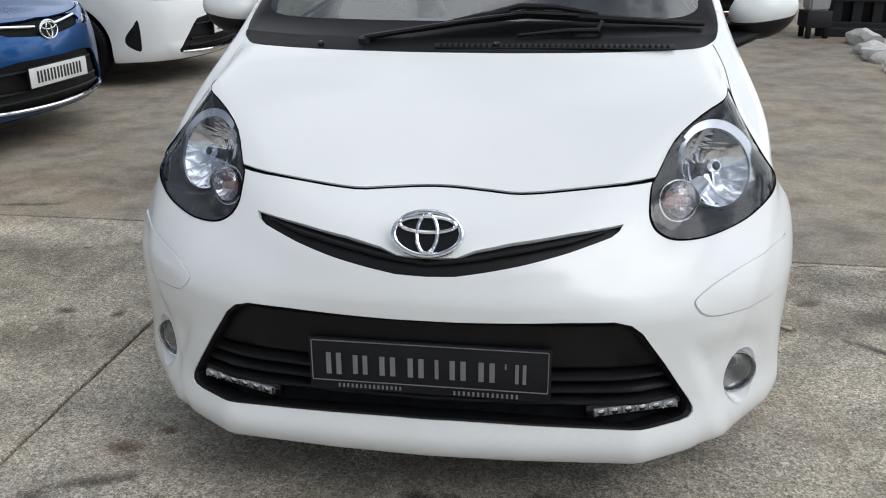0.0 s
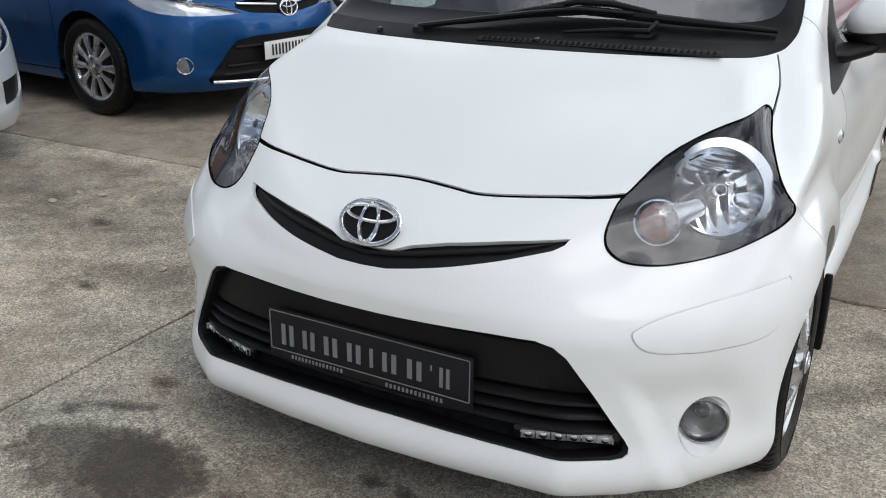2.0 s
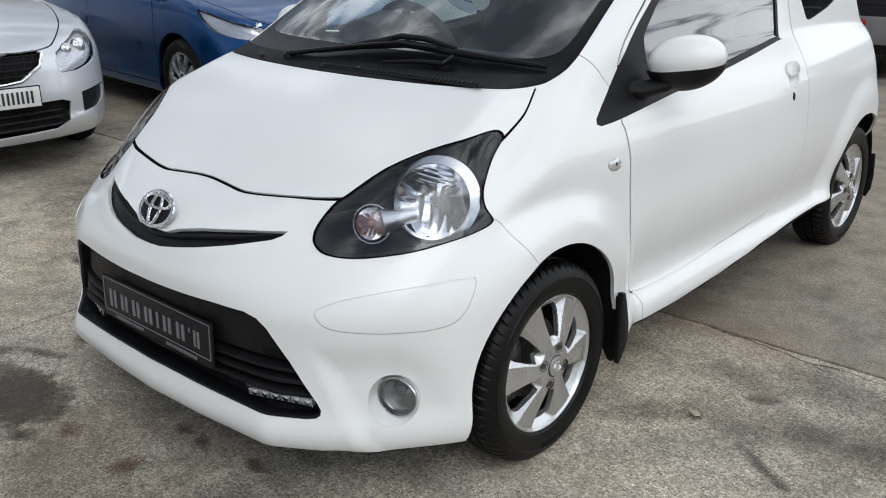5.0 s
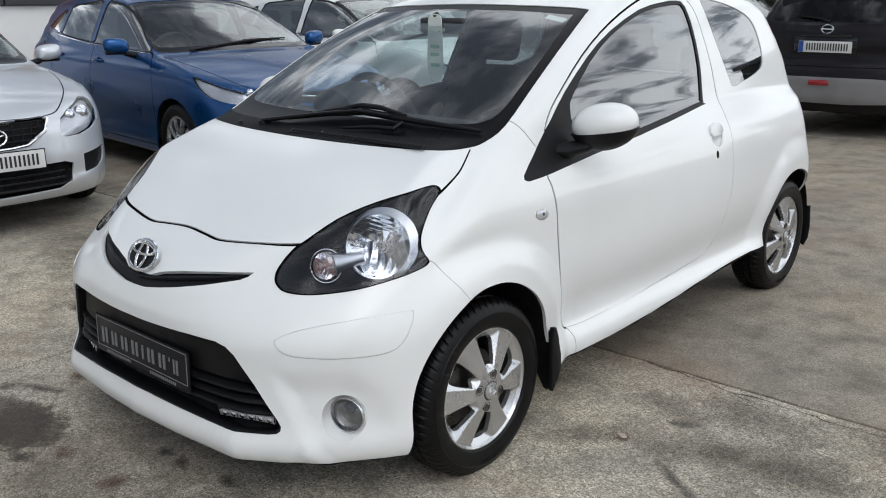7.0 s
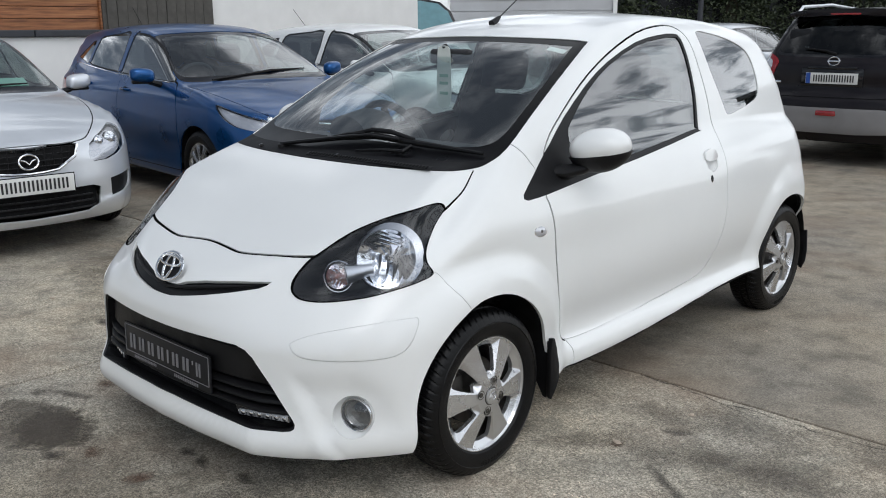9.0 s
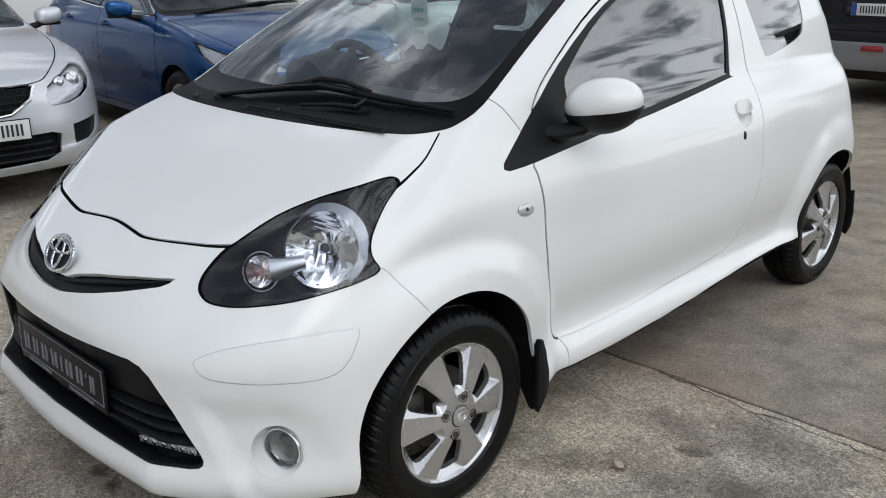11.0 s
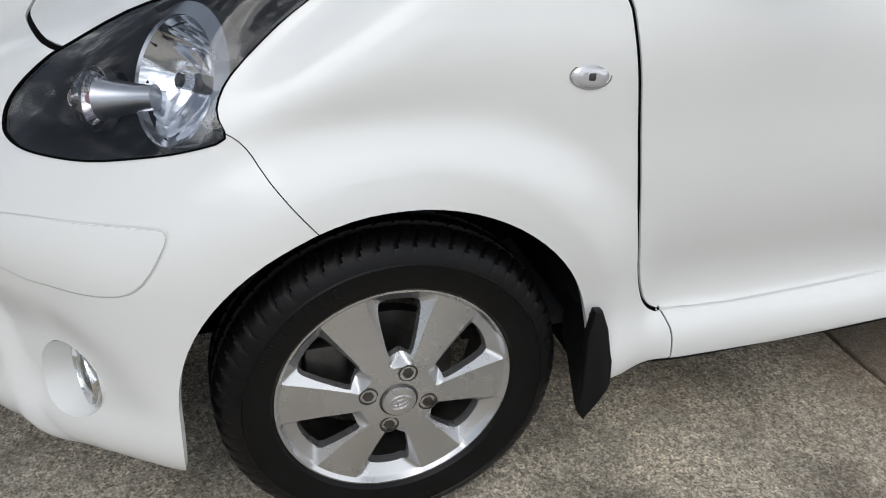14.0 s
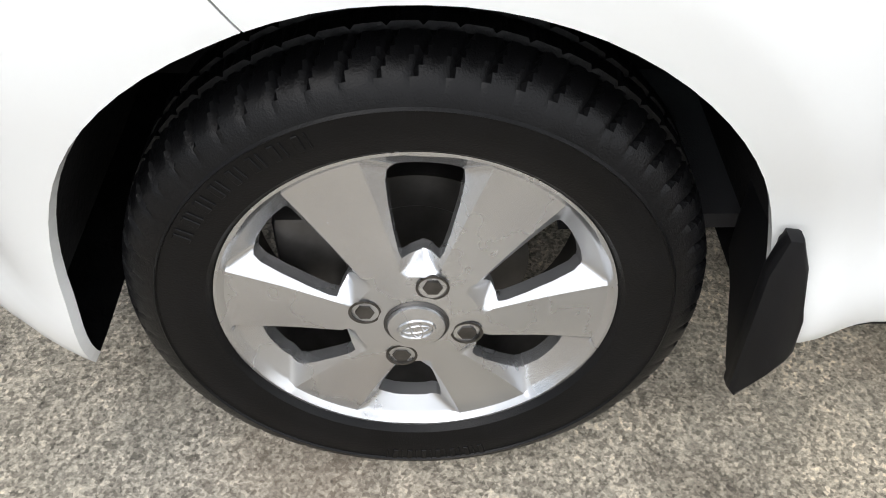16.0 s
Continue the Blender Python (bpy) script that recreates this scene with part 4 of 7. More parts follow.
def small_car():
    F = SMALL_CAR
    car = tagged(new("compact_car"), "white three-door compact car with silver alloy wheels on concrete", "car")
    verts, faces = skin(F, -0.25, 2.3, 0.55)
    s = Skin(F, verts, faces)
    door_edge = [(.468, .3195), (.46, .3215), (.444, .333), (.427, .362), (.406, .432), (.387, .56), (.373, .661), (.358, .763), (.346, .84), (.342, .868), (.387, .963), (.413, 1.012), (.492, 1.085), (.694, 1.209), (.933, 1.313),
                 (1.202, 1.389), (1.423, 1.417), (1.54, 1.41), (1.605, 1.36), (1.616, 1.238), (1.62, 1.094), (1.622, .985)]
    door_back = [(1.622, .995), (1.612, .881), (1.6, .762), (1.593, .638), (1.57, .542), (1.53, .45), (1.46, .375), (1.3, .352), (.956, .328), (.6, .315), (.466, .3195)]
    s.cut("gap", "top", ribbon(rounded([(-.05, -.479), (.03, -.48), (.117, -.488), (.179, -.492), (.274, -.477), (.393, -.449), (.482, -.408), (.52, -.39)], 3, False), .009), lambda c: c.z > .6)
    s.cut("gap", "top", ribbon(rounded([(.655, -.13), (.655, -.07), (.652, -.02), (.648, .026), (.639, .062), (.622, .11)], 3, False), .0045), lambda c: c.z > .8)
    s.cut("gap", "side", ribbon(rounded(door_edge, 3, False), .0065))
    s.cut("fine_seam", "side", ribbon(rounded(door_back, 3, False), .004))
    s.cut("gap", "side", ribbon(rounded([(-.27, .735), (-.215, .715), (-.19, .695), (-.165, .655), (-.095, .565)], 3, False), .0017), lambda c: c.y < .1)
    s.cut("gap", "side", ribbon(rounded([(.468, .325), (.485, .29), (.49, .25), (.497, .16)], 3, False), .0028), lambda c: c.z < .4)
    s.cut("gap", "side", ribbon(rounded([(.24, 1.06), (.269, 1.038), (.291, 1.012), (.325, .964), (.345, .93)], 3, False), .003), lambda c: c.y < .6)
    lamp = rounded([(-.042, .672), (-.032, .698), (.004, .737), (.039, .759), (.13, .812), (.235, .853), (.335, .88), (.394, .888), (.418, .877), (.413, .861), (.385, .828), (.358, .776), (.358, .741), (.376, .708),
                    (.335, .691), (.27, .675), (.185, .656), (.1, .645), (.037, .641), (-.012, .644), (-.034, .655)], 3)
    s.cut("lamp", "corner", lamp, lambda c: c.y < .1 and c.x > .2)
    mouth = [(.29, .518), (.379, .517), (.413, .507), (.437, .486), (.487, .41), (.546, .314), (.555, .296), (.555, .284), (.547, .276), (.528, .273), (.472, .274), (.389, .276), (.29, .278), (.178, .281), (.06, .283), (0, .283), (-.06, .283), (-.06, .514), (0, .514), (.062, .514), (.177, .516)]
    s.cut("mouth", "front", mouth, lambda c: c.y < -.3)
    slot = [(-.05, .637), (.03, .636), (.06, .637), (.096, .649), (.169, .662), (.281, .674), (.391, .682), (.384, .672), (.367, .663), (.283, .644), (.195, .627), (.117, .613), (.06, .604), (0, .602), (-.05, .602)]
    s.cut("slot", "front", slot, lambda c: c.y < -.3)
    pad = rounded([(-.038, .53), (-.024, .546), (.041, .567), (.185, .590), (.305, .598), (.328, .594), (.326, .570), (.303, .523), (.262, .497), (.168, .489), (.041, .493), (-.015, .504)], 3)
    s.cut("pad_gap", "corner", pad, lambda c: c.y < .1)
    s.cut("pad", "corner", [(u + (0.137 - u) * .022, v + (.545 - v) * .065) for u, v in pad], lambda c: c.y < .1)
    s.cut("cup", "side", oval(.052, .045, 40, (1.48, .859)), lambda c: .7 < c.z < 1)
    s.cut("fog", "corner", oval(.060, .064, 48, (.137, .315)), lambda c: c.y < .1)
    glass_out = rounded([(0, .957), (.104, .957), (.369, .959), (.563, .964), (.615, .969), (.637, .983), (.645, 1.025), (.617, 1.134), (.577, 1.249), (.53, 1.345), (.505, 1.362), (.4, 1.37), (.296, 1.374), (.1, 1.379), (0, 1.38)], 3, False)
    s.cut("band", "front", [(-.05, 1.38), (-.05, .957)] + glass_out, lambda c: c.y < 1.2 and c.z > .9)
    glass_in = rounded([(0, 1.022), (.3, 1.022), (.5, 1.024), (.575, 1.034), (.598, 1.062), (.585, 1.134), (.548, 1.245), (.497, 1.335), (.47, 1.345), (.25, 1.358), (0, 1.362)], 3, False)
    s.cut("screen", "front", [(-.05, 1.362), (-.05, 1.022)] + glass_in, lambda c: c.y < 1.2 and c.z > .9)
    s.cut("cowl", "front", [(-.05, .94), (.3, .94), (.64, .95), (.66, .985), (.6, .987), (.45, .984), (.2, .984), (-.05, .984)], lambda c: c.y < .25, over="band")
    frame_out = rounded([(.24, .862), (.233, .88), (.325, .942), (.442, 1.023), (.547, 1.104), (.728, 1.207), (.916, 1.286), (1.164, 1.354), (1.365, 1.379), (1.5, 1.384), (1.548, 1.36), (1.54, 1.217), (1.508, 1.054), (1.487, .985),
                         (1.46, .976), (.933, .921), (.644, .897), (.365, .868), (.27, .861)], 2)
    s.cut("trim", "side", frame_out, lambda c: c.z > .84)
    glass_side = rounded([(.56, 1.04), (.59, 1.087), (.735, 1.187), (.92, 1.271), (1.164, 1.340), (1.365, 1.366), (1.495, 1.371), (1.532, 1.35), (1.525, 1.217), (1.493, 1.062), (1.472, .998), (1.44, .990), (.95, .944), (.6, .914), (.565, .93)], 2)
    s.cut("door_glass", "side", glass_side, lambda c: c.z > .84)
    quarter = rounded([(1.705, 1.376), (1.725, 1.391), (1.79, 1.39), (2.0, 1.356), (2.165, 1.298), (2.205, 1.204), (2.18, 1.1), (2.09, 1.064), (1.921, 1.037), (1.811, 1.025), (1.775, 1.05), (1.725, 1.186), (1.705, 1.308)], 3)
    s.cut("quarter_glass", "side", quarter, lambda c: c.z > .95)
    s.cut("rear_glass", "rear", [(.05, 1.33), (-.42, 1.30), (-.47, 1.27), (-.54, 1.05), (-.52, 1.02), (.05, 1.0)], lambda c: c.y > 2.2)
    s.cut("tail_lamp", "side", rounded([(2.55, .98), (2.6, .99), (2.68, .95), (2.76, .8), (2.76, .70), (2.67, .69), (2.62, .8)], 3), lambda c: c.y > 2.2)
    for c in (0, 2.33):
        ring = [(c + .325 * math.cos(t), .285 + (.314 + .016 * max(0, -math.cos(t))) * math.sin(t)) for t in np.linspace(0, math.pi, 40)]
        s.cut("arch", "side", [(c + .335, .05)] + ring + [(c - .335, .05)], lambda c: c.x > .3)
    ys = np.linspace(-.78, 2.82, 40)
    s.cut("under", "side", [(y, float(F.low(y)) + .014) for y in ys] + [(2.82, .05), (-.78, .05)], facing=-2)
    for c in (0, 2.32):
        s.cut("well", "top", [(.40, c - .335), (.9, c - .335), (.9, c + .335), (.40, c + .335)], lambda q: q.z < .31, facing=-2, over="under")
    s.seed(bonnet=(.2, -.25, .85), wing=(.78, .1, .7), bumper=(.3, -.68, .56), door=(.78, 1.0, .6))

    # panels
    panel(s, None, "body_shell", WHITE, car, centre=True, label="white painted roof, pillars and rear quarters")
    panel(s, "bonnet", "bonnet", WHITE, car, centre=True, label="smooth white bonnet")
    bumper = panel(s, "bumper", "front_bumper", WHITE, car, centre=True, label="white front bumper with black lower grille")[0]
    panel(s, "pad", "bumper_pad", WHITE, bumper, both=True, push=-.0025, flange=.008)
    panel(s, "pad_gap", "pad_seat", WHITE, bumper, both=True, push=.003)
    wings = panel(s, "wing", "front_wing", WHITE, car, both=True)
    doors = panel(s, "door", "door", WHITE, car, both=True, label="white door with body-coloured handle")
    panel(s, "gap", "shut_line_seal", SEAM, car, centre=True, push=.0045, flange=0)
    panel(s, "fine_seam", "door_seam", WHITE, doors, both=True, push=.006, flange=0)
    panel(s, "under", "underbody", LINER, car, centre=True, flange=0)
    panel(s, "band", "screen_border", BORDER, car, centre=True, push=.003, flange=.004)
    panel(s, "cowl", "cowl", COWL, car, centre=True, push=-.001, flange=.006)
    panel(s, "screen", "windscreen", SCREEN, car, centre=True, push=.003, flange=0)
    panel(s, "trim", "window_trim", PLASTIC, doors, both=True, push=.002, flange=.006)
    panel(s, "door_glass", "door_window", GLASS, doors, both=True, push=.006, flange=0)
    panel(s, "quarter_glass", "quarter_window", PRIVACY, car, both=True, push=.003, flange=0)
    panel(s, "rear_glass", "rear_window", PRIVACY, car, centre=True, push=.002, flange=0)
    panel(s, "tail_lamp", "tail_lamp", LAMP_RED, car, both=True, push=-.004, flange=.01)
    # linings
    panel(s, "door", "door_lining", DASH, doors, both=True, push=.035, flange=0)
    panel(s, None, "headlining", DASH, car, centre=True, push=.03, flange=0)

    # lower grille
    grille = panel(s, "mouth", "lower_grille", LINER, bumper, centre=True, push=.07, flange=0, label="black slatted lower grille")[0]

    def mouth_half(z):
        return float(np.interp(z, (.274, .280, .290, .314, .41, .486, .507, .517), (.525, .546, .552, .545, .484, .434, .41, .376)))

    def sweep(section, inset, n=41):
        """A bar across the opening: a closed section of (depth behind the skin, height) that follows the bumper."""
        out = bmesh.new()
        rows = []
        for k in np.linspace(-1, 1, n):
            row = []
            for dp, z in section:
                x = k * (mouth_half(z) - inset)
                row.append(out.verts.new((x, skin_y(F, abs(x), z) + dp, z)))
            rows.append(row)
        for a, b in zip(rows, rows[1:]):
            for i in range(len(section)):
                out.faces.new((a[i - 1], a[i], b[i], b[i - 1]))
        out.faces.new(rows[0])
        out.faces.new(rows[-1][::-1])
        return out
    for z in (.316, .344, .372):
        part("slat", sweep([(.030, z - .004), (.026, z), (.027, z + .006), (.034, z + .010), (.062, z + .013), (.062, z - .006)], .006), PLASTIC, grille)
    part("upper_panel", sweep([(.040, .393), (.034, .400), (.034, .45), (.036, .492), (.042, .499), (.066, .501), (.066, .390)], .008), PLASTIC, grille)
    # black surround lining the opening
    v, f = s.take("mouth")
    n = slope(F, v)
    count = {}
    for q in f:
        for i in range(len(q)):
            key = (min(q[i - 1], q[i]), max(q[i - 1], q[i]))
            count[key] = count.get(key, 0) + 1
    bm = bmesh.new()
    for (a, b), c in count.items():
        if c == 1 and (abs(v[a][0]) > 1e-4 or abs(v[b][0]) > 1e-4):
            for sx in (1, -1):
                ring = []
                for p, m in ((v[a], n[a]), (v[b], n[b])):
                    inner = p + (np.array((p[0] * .985, p[1], .39 + (p[2] - .39) * .965)) - p)
                    ring.append([(q[0] * sx, q[1], q[2]) for q in (p - m * .004, inner - m * .008, inner - m * .075)])
                for i in range(2):
                    bm.faces.new([bm.verts.new(q) for q in (ring[0][i], ring[1][i], ring[1][i + 1], ring[0][i + 1])])
    part("grille_surround", bm, PLASTIC, grille)
    up = panel(s, "slot", "upper_grille", PLASTIC, bumper, centre=True, push=.016, flange=0, label="narrow black upper grille")[0]
    line = curve((0, .622), (.1, .633), (.2, .648), (.3, .661), (.38, .675))
    part("slat", tube([(x, skin_y(F, abs(x), float(line(abs(x)))) + .010, float(line(abs(x)))) for x in np.linspace(-.36, .36, 31)], [.0015 + .004 * min(1, (.37 - abs(x)) / .1) for x in np.linspace(-.36, .36, 31)], 8), PLASTIC, up)
    badge(bumper, "front_badge", .069, .046, place((0, -.636, .681), (0, -.86, .5)))
    for sx in (1, -1):
        a, b = Vector((.345 * sx, skin_y(F, .345, .292) + .044, .291)), Vector((.520 * sx, skin_y(F, .520, .30) + .034, .300))
        d = b - a
        m = Matrix.Translation((a + b) / 2) @ Matrix.Rotation(math.atan2(d.y, d.x) if sx > 0 else math.atan2(-d.y, -d.x), 4, "Z") @ Matrix.Rotation(-.05 * sx, 4, "Y")
        part("lamp_frame", box(d.length + .03, .02, .036, (0, .006, 0), .006), GLOSS, bumper, m=m)
        drl = part("running_light", box(d.length, .02, .020, bevel=.004), DRL_CLEAR, bumper, "strip of clear daytime running lights", m=m)
        for i in range(6):
            part("lamp_cell", lathe([(0, .002), (.005, .0015), (.0075, 0), (.008, -.004)], 16), CHROME, drl, m=m @ Matrix.Translation(((i - 2.5) * .030, -.0105, 0)) @ Matrix.Rotation(radians(-90), 4, "Z"))
        for i in range(7):
            part("cell_rib", box(.002, .004, .017, ((i - 3) * .030, -.010, 0)), CHROME, drl, m=m, smooth=0)
        # fog lamp
        at, way = Vector((.657 * sx, -.449, .312)), Vector((.34 * sx, -.94, .03))
        m = turn_to(at, way)
        fog = part("fog_lamp", lathe([(.047, -.05), (.0495, .000), (.051, .005), (.0512, .009), (.0497, .0115), (.0472, .0108), (.0455, .007), (.0445, .001), (.044, -.012)], 56), CHROME, bumper, "round fog lamp in a chrome ring", m=m)
        # the dish that leads from the bumper's skin down to the ring
        bm = bmesh.new()
        rows = []
        for k in range(56):
            a = 2 * math.pi * k / 56
            e = np.linspace(-.1, .9, 1500)
            c = (.137 + .060 * math.cos(a)) * math.sqrt(2)
            w = F(np.stack([c / 2 + e, c / 2 - e, 0 * e + .315 + .064 * math.sin(a)], -1))
            e = float(e[int(np.argmax(w > 0))]) + .0005
            lip = Vector(((c / 2 + e) * sx, c / 2 - e, .315 + .064 * math.sin(a)))
            ring = min((m @ Vector((.0, .0500 * math.cos(b), .0500 * math.sin(b))) for b in (2 * math.pi * i / 112 for i in range(112))), key=lambda q: (Vector((0, q.z)) - Vector((0, lip.z))).length + abs((q.x - at.x) / .0545 * sx * .92 - math.cos(a)) * .06)
            rows.append([bm.verts.new(lip + (ring - lip) * f + Vector((.25 * sx, -.45, 0)) * (-.012 * math.sin(math.pi * f))) for f in (0, .3, .65, 1)])
        for k in range(56):
            for i in range(3):
                bm.faces.new((rows[k - 1][i], rows[k][i], rows[k][i + 1], rows[k - 1][i + 1]))
        part("recess_dish", bm, WHITE, fog, smooth=1.5)
        part("reflector", bowl(.044, .026, .0, 18, 56), FOG_BOWL, fog, m=m @ Matrix.Translation((-.008, 0, 0)))
        part("lens", lathe([(0, .016), (.012, .0152), (.024, .012), (.034, .0075), (.0445, .0)], 48), FOG_GLASS, fog, m=m)
        part("bulb_shield", lathe([(0, -.006), (.012, -.007), (.016, -.012), (.015, -.03)], 24), GREY_PLASTIC, fog, m=m @ Matrix.Translation((0, 0, .012)))
    # plate with plain bars for its writing
    m = place((.004, -.681, .388), (0, -1, .03))
    plate = part("dealer_plate", prism([(-.254, -.058), (.254, -.058), (.254, .063), (-.254, .063)], .008, .002), PLATE_DARK, car, "black dealer plate with grey lettering bars", m=m)
    x = -.225
    for n, (w, strokes) in enumerate(((.048, 2), (.046, 2), (.05, 2), (.05, 2), (.018, 1), (.05, 2), (.05, 2), (.008, 1), (.034, 2))):
        h = .05 if n in (0,) else .012 if n == 7 else .044
        bars(plate, m @ Matrix.Translation((x + w / 2, -.001, .004 + (.016 if n == 7 else 0))), w * .82, h, 1, PLATE_GREY, .003, .12, strokes=strokes)
        x += w + .010
    bars(plate, m @ Matrix.Translation((-.125, -.001, -.047)), .14, .008, 15, PLATE_GREY, .003, .3, strokes=1)
    bars(plate, m @ Matrix.Translation((.12, -.001, -.049)), .14, .009, 14, PLATE_GREY, .003, .3, strokes=1)
    for z, w in ((-.0365, .495), (.057, .495)):
        part("rule", box(w, .003, .0018, (0, -.0005, z)), PLATE_GREY, plate, m=m, smooth=0)
    for xx in (-.248, .248):
        part("rule", box(.0018, .003, .092, (xx, -.0005, .010)), PLATE_GREY, plate, m=m, smooth=0)

    # headlamps
    lens = panel(s, "lamp", "headlamp", LENS, car, both=True, push=.001, flange=0, label="clear headlamp with chrome reflector in dark housing")
    v, f = s.take("lamp")
    n = slope(F, v)
    main_at, main_way = Vector((.607, -.264, .743)), Vector((.46, -.80, .40)).normalized()
    ind_at, ind_way = Vector((.516, -.384, .692)), Vector((.42, -.86, .28)).normalized()
    count = {}
    for q in f:
        for i in range(len(q)):
            key = (min(q[i - 1], q[i]), max(q[i - 1], q[i]))
            count[key] = count.get(key, 0) + 1
    rim_pairs = [k for k, c in count.items() if c == 1]
    rim_pts = v[sorted({i for k in rim_pairs for i in k})]
    # the tub sinks along evened-out normals, so that it does not fold
    near = [set() for _ in v]
    for q in f:
        for i in range(len(q)):
            near[q[i]].add(q[i - 1])
            near[q[i - 1]].add(q[i])
    pairs = np.array([(i, k) for i, ks in enumerate(near) for k in ks])
    inward = -n.copy()
    for _ in range(150):
        total = inward.copy()
        np.add.at(total, pairs[:, 0], inward[pairs[:, 1]])
        inward = total / np.linalg.norm(total, axis=1, keepdims=True)
    gap = np.array([np.linalg.norm(rim_pts - p, axis=1).min() for p in v])
    tub = v + inward * (.006 + .074 * bump(gap, 0, .075))[:, None]

    def off_axis(p, at, way):
        d = Vector(p) - at
        return (d - way * d.dot(way)).length
    for k, p in enumerate(tub):
        for at, way, r, back in ((main_at, main_way, .109, -.013), (ind_at, ind_way, .0485, -.012)):
            p = tub[k]
            over = float((Vector(p) - at).dot(way)) - back
            if off_axis(p, at, way) < r and over > 0:
                tub[k] = p - np.array(way) * over
    keep = [q for q in f if off_axis(np.mean([tub[i] for i in q], 0), main_at, main_way) > .090 and off_axis(np.mean([tub[i] for i in q], 0), ind_at, ind_way) > .038]
    for sx, ob in zip((1, -1), lens):
        side = (sx, 1, 1)
        bm = bmesh.new()
        vs = [bm.verts.new(p * side) for p in tub]
        for q in keep:
            bm.faces.new([vs[i] for i in q])
        bmesh.ops.delete(bm, geom=[p for p in bm.verts if not p.link_faces], context="VERTS")
        part("housing", bm, HOUSING, ob, "dark grey lamp housing", smooth=0.9)
        # black seal along the lamp's edge
        bm = bmesh.new()
        mid = v.mean(0)
        for a, b in rim_pairs:
            ring = [[tuple(q * side) for q in (p + m * .0012, p + (mid - p) * .022 + m * .0012, p + (mid - p) * .022 - m * .02)] for p, m in ((v[a], n[a]), (v[b], n[b]))]
            for i in range(2):
                bm.faces.new([bm.verts.new(q) for q in (ring[0][i], ring[1][i], ring[1][i + 1], ring[0][i + 1])])
        part("lamp_seal", bm, SEAM, ob, smooth=0)
        way = main_way * 1.0
        way.x *= sx
        m = turn_to((main_at.x * sx, main_at.y, main_at.z), way)
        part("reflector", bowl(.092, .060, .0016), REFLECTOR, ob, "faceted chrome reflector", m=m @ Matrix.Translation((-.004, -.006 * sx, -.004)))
        # bezel, broad on the outer and upper side
        bm = bmesh.new()
        rows = []
        for i in range(72):
            a = 2 * math.pi * i / 72
            c, e = math.cos(a), math.sin(a)
            inner, outer = (-.006 * sx + .0905 * c, -.004 + .0905 * e), (.004 * sx + .1055 * c, .003 + .1055 * e)
            rows.append([bm.verts.new((x, y, z)) for x, (y, z) in ((-.012, inner), (.001, (inner[0] * 1.015, inner[1] * 1.015)), (-.004, outer), (-.03, (outer[0] * .99, outer[1] * .99)))])
        for i in range(72):
            a, b = rows[i - 1], rows[i]
            for k in range(3):
                bm.faces.new((a[k], a[k + 1], b[k + 1], b[k]))
        part("bezel", bm, BEZEL, ob, "bright crescent lamp bezel", m=m)
        part("bulb", lathe([(0, .0), (.007, -.002), (.0095, -.008), (.0095, -.03), (.014, -.034), (.014, -.056)], 24), GREY_PLASTIC, ob, m=m)
        part("bulb_shade", lathe([(.0115, -.006), (.0125, -.006), (.0125, -.022), (.0115, -.022)], 20), CHROME, ob, m=m)
        way = ind_way * 1.0
        way.x *= sx
        m = turn_to((ind_at.x * sx, ind_at.y, ind_at.z), way)
        part("bridge", tube([(.530 * sx, -.366, .696), (.545 * sx, -.342, .700), (.560 * sx, -.315, .704), (.570 * sx, -.295, .706)], [.034, .025, .020, .019], 24), BEZEL, ob)
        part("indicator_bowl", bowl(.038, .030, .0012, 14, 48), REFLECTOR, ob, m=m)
        part("indicator_bulb", lathe([(0, .010), (.007, .008), (.010, 0), (.009, -.02), (.012, -.028)], 24), AMBER, ob, "faint amber indicator bulb", m=m)
        dome = part("indicator_lens", lathe([(0, .034), (.007, .034), (.009, .031), (.012, .0315), (.015, .027), (.021, .026), (.034, .019), (.043, .009), (.046, -.004), (.045, -.014)], 48), BULB_GLASS, ob, "clear domed indicator lens", m=m)
        part("collar", lathe([(.045, -.004), (.048, -.004), (.047, -.020), (.043, -.020)], 48), CHROME, dome, m=m)

    # sides
    for sx, wing, door in zip((1, -1), wings, doors):
        x = skin_x(F, .285, .755)
        m = place((x * sx, .285, .755), (sx, -.03, .12)) @ Matrix.Rotation(radians(6 * sx), 4, "Y")
        rep = part("side_repeater", lathe([(0, .007), (.5, .0066), (.85, .004), (1, 0), (1, -.004)], 40), LAMP_CLEAR, wing, "clear side repeater", m=m @ Matrix.Rotation(radians(-90), 4, "Z") @ Matrix.Diagonal((1, .03, .017, 1)))
        part("repeater_rim", hoop(.031, .018, .0022, 40, 6), CHROME, rep, m=m)
        part("repeater_bulb", box(.012, .006, .012, (0, -.005, 0), .003), STEEL, rep, m=m)
        x = skin_x(F, 1.48, .865)
        m = place((x * sx, 1.48, .865), (sx, 0, .22))
        hand = part("door_handle", prism(rounded([(-.055, .0), (-.047, .026), (0, .038), (.047, .026), (.055, .0), (.04, -.010), (0, -.013), (-.04, -.010)], 4), .014, .006), WHITE, door, "white pull handle over a round recess", m=m @ Matrix.Translation((0, -.008, .006)))
        part("recess_rim", hoop(.051, .044, .003, 48, 6), WHITE, hand, m=m @ Matrix.Translation((0, .0005, -.006)))
